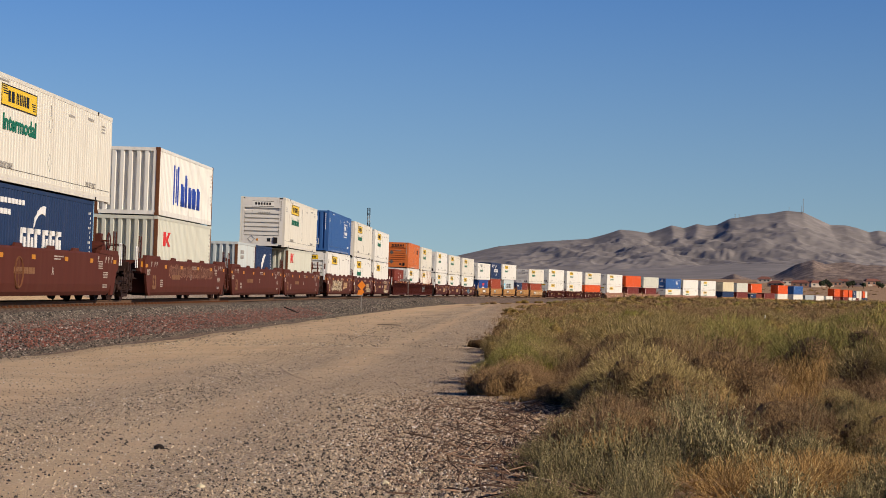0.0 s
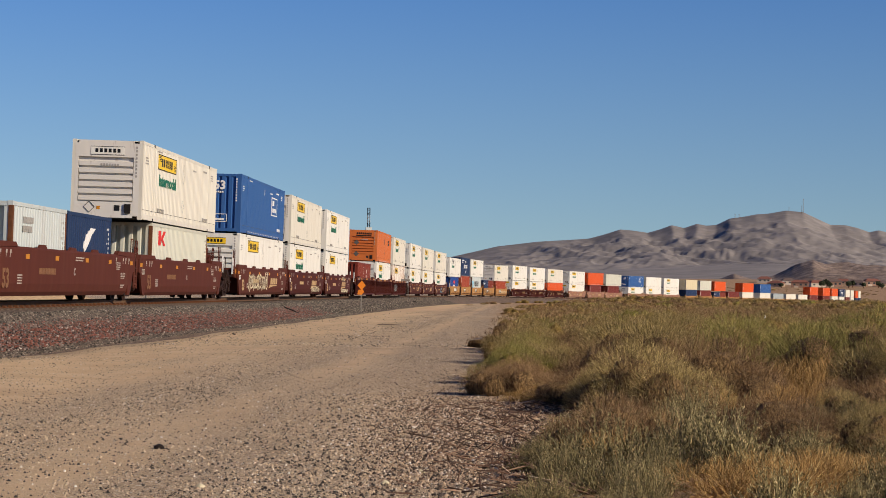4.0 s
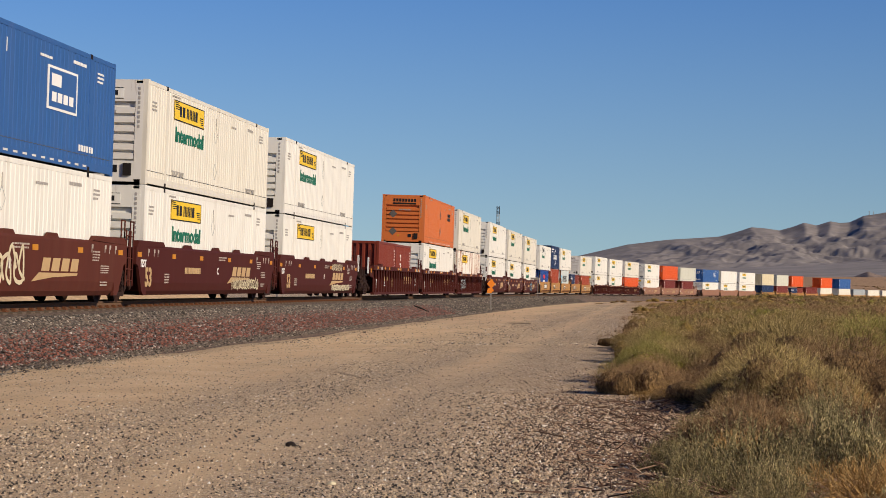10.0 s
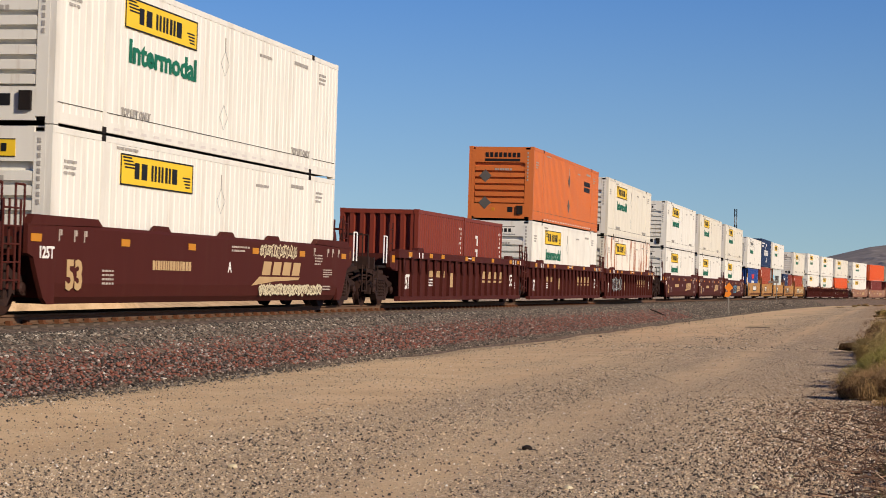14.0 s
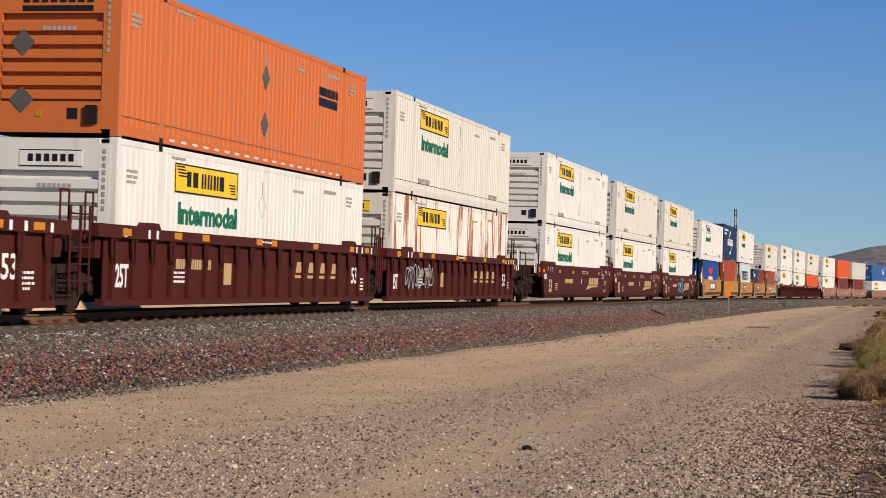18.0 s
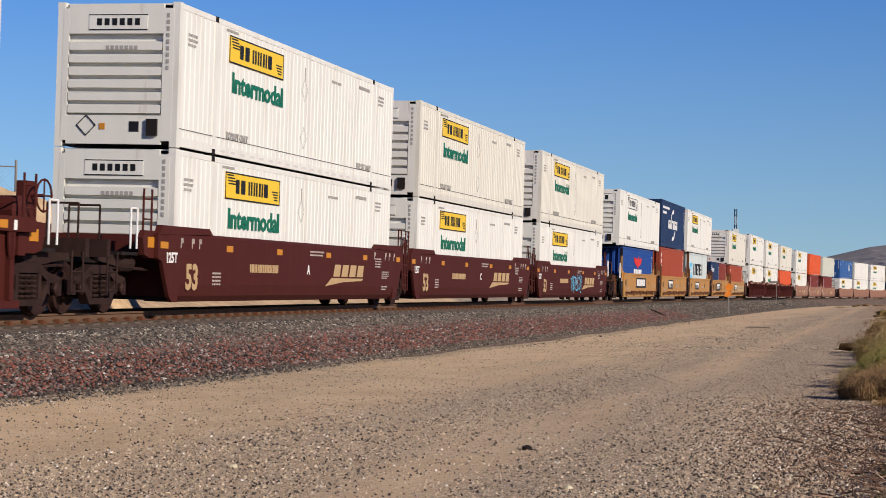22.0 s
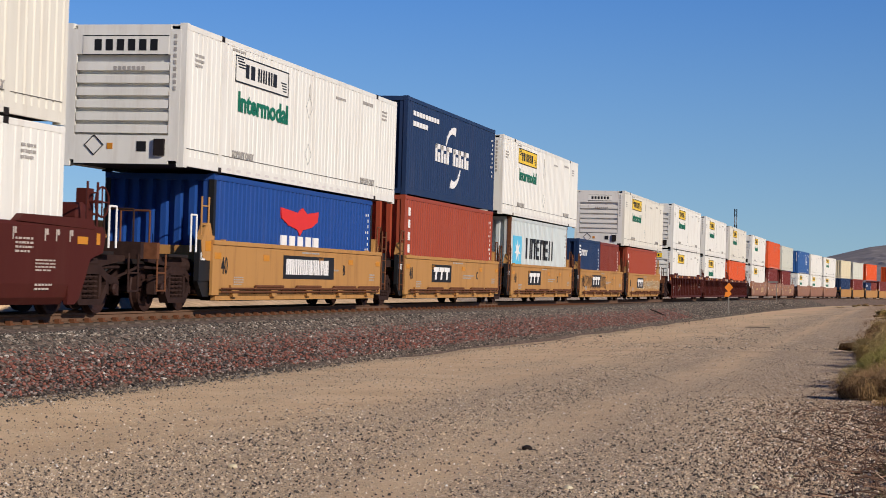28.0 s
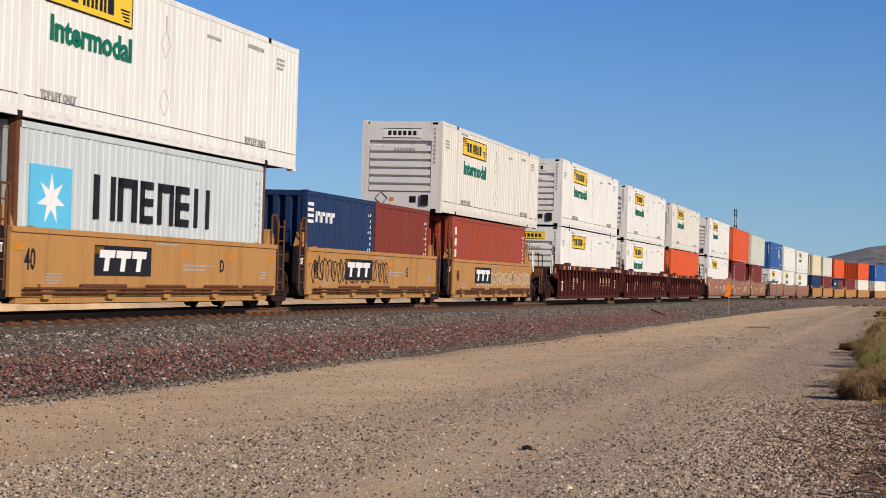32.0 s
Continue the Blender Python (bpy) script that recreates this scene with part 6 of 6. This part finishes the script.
def well_car(style, paint_m, first, last, seed, far=False):
    pitch = 15.434 if style == "tan" else 19.288
    half = 6.5 if style == "tan" else 9.15
    label = {"smooth": "brown smooth-sided steel well car with rounded lower edge", "ribbed": "brown well car with upright side ribs", "tan": "dusty tan-yellow well car with black logo panel"}[style]
    if paint_m is M["car_faded"]:
        label = "faded pinkish-brown smooth-sided steel well car"
    car = thing("well_car", label, "rail car", "well cars of the train")
    rnd = random.Random(seed)
    cut = half - 1.05
    for sy in (-1, 1):
        bm = bmesh.new()
        if style == "smooth":
            prof = [(1.40, 1.56), (1.43, 1.50), (1.43, .55), (1.38, .32), (1.28, .20), (1.22, .20), (1.30, .35), (1.35, .60), (1.35, 1.56)]
            side_profile(bm, -cut, cut, prof, sy)
            part("side_sill", bm, paint_m, car)
            for s in (-1, 1):
                x0, x1 = sorted((s * cut, s * half))
                bm = bmesh.new()
                prism(bm, [(s * cut, .20), (s * cut, 1.56), (s * half, 1.52), (s * half, 1.04), (s * (half - .22), .98), (s * (half - .42), .62), (s * (half - .62), .30), (s * (half - .78), .20)], *sorted((sy * 1.35, sy * 1.428)))
                part("side_end", bm, paint_m, car)
                part("end_shoulder", group_of(lambda bm: prism(bm, [(s * (half - 2.9), 1.56), (s * (half - 2.7), 1.68), (s * (half - .2), 1.68), (s * (half - .05), 1.50)], *sorted((sy * 1.30, sy * 1.44)))), paint_m, car)
            for x in (-3.4, 0.2, 3.2) if seed < 7 else ():
                part("side_lug", group_of(lambda bm: prism(bm, [(x - .45, 1.56), (x - .3, 1.66), (x + .3, 1.66), (x + .45, 1.56)], *sorted((sy * 1.33, sy * 1.40)))), paint_m, car)
        elif style == "ribbed":
            part("side_sheet", boxes((-half + .5, half - .5, *sorted((sy * 1.33, sy * 1.36)), .18, 1.45)), paint_m, car)
            part("top_chord", boxes((-half, half, *sorted((sy * 1.28, sy * 1.47)), 1.38, 1.58)), paint_m, car)
            part("bottom_chord", boxes((-half + .4, half - .4, *sorted((sy * 1.25, sy * 1.42)), .15, .28)), paint_m, car)
            n = 19
            for i in range(n):
                x = (-half + .75) + (2 * half - 1.5) * i / (n - 1)
                bm = bmesh.new()
                v0, v1 = sorted((sy * 1.361, sy * 1.45))
                prism(bm, [(x - .05, .28), (x - .05, 1.38), (x + .05, 1.38), (x + .05, .28)], v0, v1)
                prism(bm, [(x - .11, 1.18), (x - .11, 1.38), (x + .11, 1.38), (x + .11, 1.18), (x + .05, .9), (x - .05, .9)], v0, sorted((sy * 1.361, sy * 1.385))[1] if sy > 0 else v0 + .03)
                part("side_rib", bm, paint_m, car)
            for s in (-1, 1):
                part("end_shoulder", group_of(lambda bm: prism(bm, [(s * (half - 2.9), 1.58), (s * (half - 2.8), 1.70), (s * (half - 2.2), 1.70), (s * (half - 2.1), 1.62), (s * half, 1.62), (s * half, 1.58)], *sorted((sy * 1.28, sy * 1.46)))), paint_m, car)
        else:
            part("side_sheet", boxes((-half, half, *sorted((sy * 1.33, sy * 1.39)), .33, 1.44)), paint_m, car)
            part("top_chord", boxes((-half, half, *sorted((sy * 1.27, sy * 1.42)), 1.38, 1.47)), paint_m, car)
            part("bottom_chord", boxes((-half + .3, half - .5, *sorted((sy * 1.25, sy * 1.36)), .22, .34)), paint_m, car)
            for x in () if far else (-5.2, -2.6, 0, 2.6, 5.2):
                part("gusset", group_of(lambda bm: prism(bm, [(x - .30, .54), (x + .30, .54), (x + .14, .29), (x - .14, .29)], *sorted((sy * 1.36, sy * 1.44)))), paint_m, car)
            for z in () if far else (.40, .47):
                part("side_pipe", group_of(lambda bm: rod(bm, (-half + .4, sy * 1.46, z), (half - .4, sy * 1.46, z), .022, 6)), M["rust"], car)
            for x in () if far else (-3.9, -1.0, 2.0, 4.3):
                part("step_bar", group_of(lambda bm: [rod(bm, (x, sy * 1.44, .52), (x + 1.9, sy * 1.44, .52), .03, 6), rod(bm, (x, sy * 1.44, .52), (x, sy * 1.40, .36), .02, 6), rod(bm, (x + 1.9, sy * 1.44, .52), (x + 1.9, sy * 1.40, .36), .02, 6)]), M["rust"], car)
            for s in (-1, 1):
                x0, x1 = sorted((s * half, s * (half + .62)))
                part("end_panel", boxes((x0, x1, *sorted((sy * 1.22, sy * 1.33)), .62, 1.46)), M["black"], car, "black end panel")
                part("end_foot", group_of(lambda bm: prism(bm, [(s * half, .62), (s * (half + .62), .62), (s * (half + .30), .30), (s * (half - .1), .30)], *sorted((sy * 1.20, sy * 1.30)))), M["black"], car)
                part("guide", group_of(lambda bm: prism(bm, [(s * (half - .35), 1.47), (s * (half - .15), 1.82), (s * (half + .05), 1.82), (s * (half + .3), 1.47)], *sorted((sy * 1.12, sy * 1.26)))), paint_m, car)
    floor_beams(car, half, paint_m)
    car_ends(car, half, pitch, paint_m, first, last, 1 if last else 0, far)
    y = {"smooth": -1.432, "ribbed": -1.472, "tan": -1.392}[style]
    if style == "ribbed":
        reflectors(car, half, y, 1.49, (-7.9, -5.4, -3.9, -.6, .4, 3.5, 6.6, 8.0))
    elif style == "smooth":
        reflectors(car, half, y, 1.30, (-8.85, -5.2, -1.9, 1.9, 5.2, 8.6))
    else:
        reflectors(car, half, y, 1.15, (-6.2, -3.1, 1.0, 3.6, 6.2))
    white, gold = (M["dullmark"], M["dullgold"]) if seed < 4 else (M["whitemark"], M["gold"])
    if far:
        pass
    elif style == "smooth":
        lettering("53", -8.25 if seed == 5 else -7.7, y, .46, .50, gold, car, bold=.025)
        lettering("125T", -8.75, y, .97, .20, white, car)
        for x in (2.35, 3.05, 3.75, 4.45) if seed > 3 else ():
            part("emblem_bar", group_of(lambda bm: prism(bm, [(x, .78), (x + .14, 1.08), (x + .66, 1.08), (x + .60, .93), (x + .55, .78)], y - .004, y + .01)), gold, car)
        if seed == 0:
            part("emblem_ring", group_of(lambda bm: [rod(bm, (-3.4 + .42 * math.cos(k * .3927), y, .85 + .42 * math.sin(k * .3927)), (-3.4 + .42 * math.cos(k * .3927 + .3927), y, .85 + .42 * math.sin(k * .3927 + .3927)), .035, 5) for k in range(16)]), M["rust"], car, "worn round emblem with a cross")
            part("emblem_cross", boxes((-3.8, -3.0, y - .004, y + .01, .81, .89), (-3.44, -3.36, y - .005, y + .01, .45, 1.25)), M["rust"], car)
        if seed > 3:
            part("emblem_swoosh", group_of(lambda bm: prism(bm, [(1.70, .54), (2.2, .74), (5.05, .74), (4.95, .68), (3.2, .64)], y - .004, y + .01)), gold, car, "gold swoosh")
        bm = marks(bmesh.new(), -3.9, 1.0, 2.4, .2, y, 1, seed, .9)
        tagged(part("road_number", bm, gold, car), kind="stuff")
        bm = marks(bmesh.new(), .4, 1.38, 1.1, .16, y, 2, seed + 1)
        marks(bm, 6.2, 1.30, .6, .28, y, 4, seed + 2)
        marks(bm, 6.9, .95, .7, .22, y, 4, seed + 3)
        marks(bm, 6.9, .55, .6, .14, y, 2, seed + 4)
        marks(bm, -6.2, .80, .5, .3, y, 4, seed + 5)
        for x in (-8.0, -7.4, -7.0, 6.1, 7.2, 7.6, 8.1):
            box(bm, x, x + .035, y - .004, y + .01, 1.26, 1.46)
            box(bm, x + .055, x + .125, y - .004, y + .01, 1.36, 1.46)
        tagged(part("fine_print", bm, M["dullmark"], car), kind="stuff")
        lettering("A" if seed == 10 else "ABC"[seed % 3], .2, y, .82, .22, white, car)
    elif style == "ribbed":
        lettering("53", 6.95, -1.364, .62, .42, white, car)
        lettering("25T", -8.13, -1.364, .50, .42, white, car, wide=.62, bold=.015)
        for i in range(4):
            x = 2.35 + i * .95
            part("emblem_bar", group_of(lambda bm: prism(bm, [(x, .85), (x + .1, 1.1), (x + .55, 1.1), (x + .45, .85)], -1.368, -1.355)), M["gold"], car)
            part("emblem_line", boxes((x - .04, x + .5, -1.368, -1.355, .72, .79)), M["gold"], car)
        bm = marks(bmesh.new(), -5.2, 1.05, 2.2, .22, -1.362, 1, seed, .9)
        box(bm, -2.5, -2.05, -1.368, -1.355, .55, 1.0)
        tagged(part("road_number", bm, M["gold"], car), kind="stuff")
        bm = marks(bmesh.new(), -5.3, .8, .9, .26, -1.362, 3, seed + 1)
        marks(bm, 7.5, .75, .6, .35, -1.362, 4, seed + 2)
        marks(bm, -.4, 1.52, .9, .08, y, 1, seed + 3)
        for x in (-8.0, -6.9, -6.5, 7.0, 7.5, 8.4):
            box(bm, x, x + .10, y - .004, y + .01, 1.40, 1.56)
        tagged(part("fine_print", bm, white, car), kind="stuff")
    else:
        px = -3.3 if seed != 13 else -1.9
        wide = 2.55 if seed != 13 else 4.0
        part("logo_panel", boxes((px, px + wide, y - .006, y + .02, .70, 1.24)), M["black"], car, "black panel with white bars")
        bm = bmesh.new()
        if seed == 13:
            marks(bm, px + .2, 1.16, wide - .4, .38, y - .006, 1, 3, .95)
        else:
            for i in range(3):
                x = px + .22 + i * .72
                prism(bm, [(x, 1.16), (x + .66, 1.16), (x + .62, 1.02), (x + .42, 1.02), (x + .36, .78), (x + .16, .78), (x + .22, 1.02), (x - .02, 1.02)], y - .012, y + .01)
        pieces("logo_stroke", bm, white, car)
        lettering("40", -6.0, y, .78, .36, M["black"], car, wide=.8)
        lettering("125T", -half - .58, -1.334, 1.05, .15, white, car)
        bm = marks(bmesh.new(), .9, .95, 1.6, .16, y, 2, seed)
        marks(bm, -5.2, .72, .6, .2, y, 4, seed + 1)
        marks(bm, 5.4, .86, .5, .2, y, 3, seed + 2)
        marks(bm, -.5, 1.34, 1.5, .08, y, 1, seed + 3)
        tagged(part("fine_print", bm, M["ink"], car), kind="stuff")
        lettering("BCDEA"[(seed - 13) % 5], 2.9, y, .82, .26, M["black"], car)
    wheels = []
    wheels += truck(car, -pitch / 2 - (1.4 if first and style == "smooth" else 0))[1]
    if last:
        wheels += truck(car, pitch / 2)[1]
    return car, wheels


def scrawl(car, x0, x1, z0, z1, y, m, seed, stroke=.035):
    """Spray-painted coils: one thick winding line for each flourish."""
    rnd = random.Random(seed)
    bm = bmesh.new()
    x, h = x0, z1 - z0
    while x < x1:
        w = rnd.uniform(.75, 1.0) * h
        turn, lean = rnd.uniform(0, 6.28), rnd.choice((-1, 1))
        pts = [Vector((x + w * (.12 * k + .30 * math.cos(turn + lean * k * 1.9)), z0 + h * (.5 + rnd.uniform(.28, .5) * math.sin(turn + lean * k * 1.9)))) for k in range(7)]
        line = []
        for i in range(len(pts) - 1):
            a, b, c, d = pts[max(i - 1, 0)], pts[i], pts[i + 1], pts[min(i + 2, len(pts) - 1)]
            for k in range(5):
                t = k / 5
                line.append(.5 * (2 * b + (c - a) * t + (2 * a - 5 * b + 4 * c - d) * t * t + (3 * b - a - 3 * c + d) * t ** 3))
        prev = None
        for i, p in enumerate(line):
            t = line[min(i + 1, len(line) - 1)] - line[max(i - 1, 0)]
            s = Vector((-t.y, t.x)).normalized() * stroke * .7
            cur = [bm.verts.new((p.x - s.x, y - .004, p.y - s.y)), bm.verts.new((p.x + s.x, y - .004, p.y + s.y))]
            if prev:
                bm.faces.new((prev[0], cur[0], cur[1], prev[1]))
            prev = cur
        x += w * .85
    tagged(part("graffiti", bm, m, car, "pale spray-painted graffiti"), kind="stuff")


# ================= the train =================
# distance along the line at the clip's start, car style, upper load, lower loads
TRAIN = [
    (16.25, "smooth", "J1", ["CM"], "l"), (39.05, "smooth", "MT", ["KK"], "f"), (59.0, "smooth", "", ["w20", "c20"], ""),
    (78.15, "smooth", "J1", ["KS"], "l"), (101.15, "smooth", "BL", ["J2"], "f"), (120.5, "smooth", "J1", ["J0"], ""),
    (139.8, "smooth", "J0", ["J2"], "l"), (163.0, "ribbed", "", ["r20", "b20"], "f"), (182.5, "ribbed", "SO", ["J0"], ""),
    (201.78, "ribbed", "J1", ["JR"], "l"), (225.4, "smooth", "J0", ["J0"], "f"), (244.65, "smooth", "J1", ["J0"], ""),
    (264.3, "smooth", "J1", ["J0"], "l"), (285.91, "tan", "J3", ["WG"], "f"), (301.6, "tan", "CM", ["BR"], ""),
    (317.0, "tan", "J0", ["MK"], ""), (332.4, "tan", "", ["n20", "r20"], ""), (347.7, "tan", "J1", ["BS"], "l"),
    (369.2, "ribbed", "J0", ["J2"], "f"), (388.8, "ribbed", "J0", ["J0"], ""), (408.4, "ribbed", "J1", ["RO"], "l"),
    (431.6, "faded", "J0", ["J2"], "f"), (451.5, "faded", "RO", ["MR"], ""), (470.6, "faded", "GY", ["MR"], "l"),
    (494.6, "faded", "BL", ["J0"], "f"), (513.6, "faded", "WH", ["J0"], ""), (532.8, "faded", "J0", ["J0"], "l"),
    (554.9, "tan", "TN", ["NV"], "f"), (570.3, "tan", "GR", ["MR"], ""), (586.0, "tan", "OR", ["n20", "r20"], ""),
    (601.2, "tan", "", ["MR"], ""), (616.8, "tan", "OR", ["CR"], "l"), (636.3, "tan", "LB", ["CR"], "f"),
    (651.9, "tan", "", ["SG"], ""), (667.4, "tan", "", ["CR"], ""), (682.8, "tan", "", ["CR"], ""),
    (698.2, "tan", "OR", ["MR"], "l"), (718.0, "tan", "OR", ["MR"], "f"), (733.4, "tan", "OR", ["CR"], ""),
    (748.8, "tan", "CM", ["CR"], ""), (764.3, "tan", "CR", ["MR"], ""), (779.7, "tan", "CR", ["CR"], "l"),
    (799.5, "tan", "OR", ["NV"], "f"), (814.9, "tan", "CR", ["NV"], ""),
]
MOVERS = []
SPINNERS = []
used_proto = set()


def load(key, s, up):
    ob = PROTO[key]
    if key in used_proto:
        ob = copy_thing(ob, on_track(s, up))
    used_proto.add(key)
    MOVERS.append((ob, s, up))


CARS = {}
for i, (s, style, upper, lower, ends) in enumerate(TRAIN):
    paint_m = M["car_tan"] if style == "tan" else M["car_faded"] if style == "faded" else M["car_rusty"] if i < 5 else M["car_brown"]
    kind = "smooth" if style == "faded" else style
    if i < 20:
        car, wheels = well_car(kind, paint_m, ends == "f", ends == "l", i)
        SPINNERS += wheels if i < 18 else []
        CARS[i] = car
    elif (style, ends, "far") in CARS:
        car = copy_thing(CARS[(style, ends, "far")], on_track(s))
    else:
        car, wheels = well_car(kind, paint_m, ends == "f", ends == "l", i, i > 23)
        if i > 23:
            CARS[(style, ends, "far")] = car
    MOVERS.append((car, s, 0.0))
    n = len(lower)
    for k, key in enumerate(lower):
        load(key, s + (k - (n - 1) / 2) * 6.2, .35)
    if upper:
        top = .35 + (HC if lower[0] not in TALL else TALL[lower[0]])
        if lower[0][0] == "J" or lower[0] in ("RO",):
            top = .35 + 2.87
        load(upper, s + {3: -.45, 15: -.12}.get(i, 0), top + .012)
for key, ob in PROTO.items():
    if key not in used_proto:
        for o in (*ob.children_recursive, ob):
            bpy.data.objects.remove(o)

scrawl(CARS[4], -5.6, 1.2, .35, 1.35, -1.432, M["tanbox"], 3, .07)
scrawl(CARS[5], 2.4, 6.2, .30, .75, -1.432, M["tanbox"], 5)
scrawl(CARS[6], 2.2, 6.6, .30, .60, -1.432, M["tanbox"], 6)
scrawl(CARS[6], 2.2, 4.6, 1.15, 1.5, -1.432, M["tanbox"], 7, .025)
scrawl(CARS[9], -7.0, -4.2, .4, 1.3, -1.455, M["steelgrey"], 8)
scrawl(CARS[12], -1.2, 1.2, .35, 1.25, -1.432, M["skymark"], 9)
scrawl(CARS[16], -6.2, .6, .55, 1.3, -1.392, M["black"], 10, .03)
scrawl(CARS[17], -3.0, 6.0, .55, 1.2, -1.392, M["tanbox"], 11, .03)
scrawl(CARS[1], -4.5, 5.5, .8, 1.45, -1.432, M["car_faded"], 12)


def motions():
    """The train rolls towards the camera's side at a steady speed; its wheels turn with it."""
    for ob, s, up in MOVERS:
        walk(ob, [(t, on_track(s - V_TRAIN * t, up)) for t in range(0, 33, 2)])
    for w in SPINNERS:
        x = w.location.x
        walk(w, [(k / 15, pose(x, 0, .46) @ Matrix.Rotation(-V_TRAIN / .457 * k / 15, 4, "Y")) for k in range(481)])


motions()
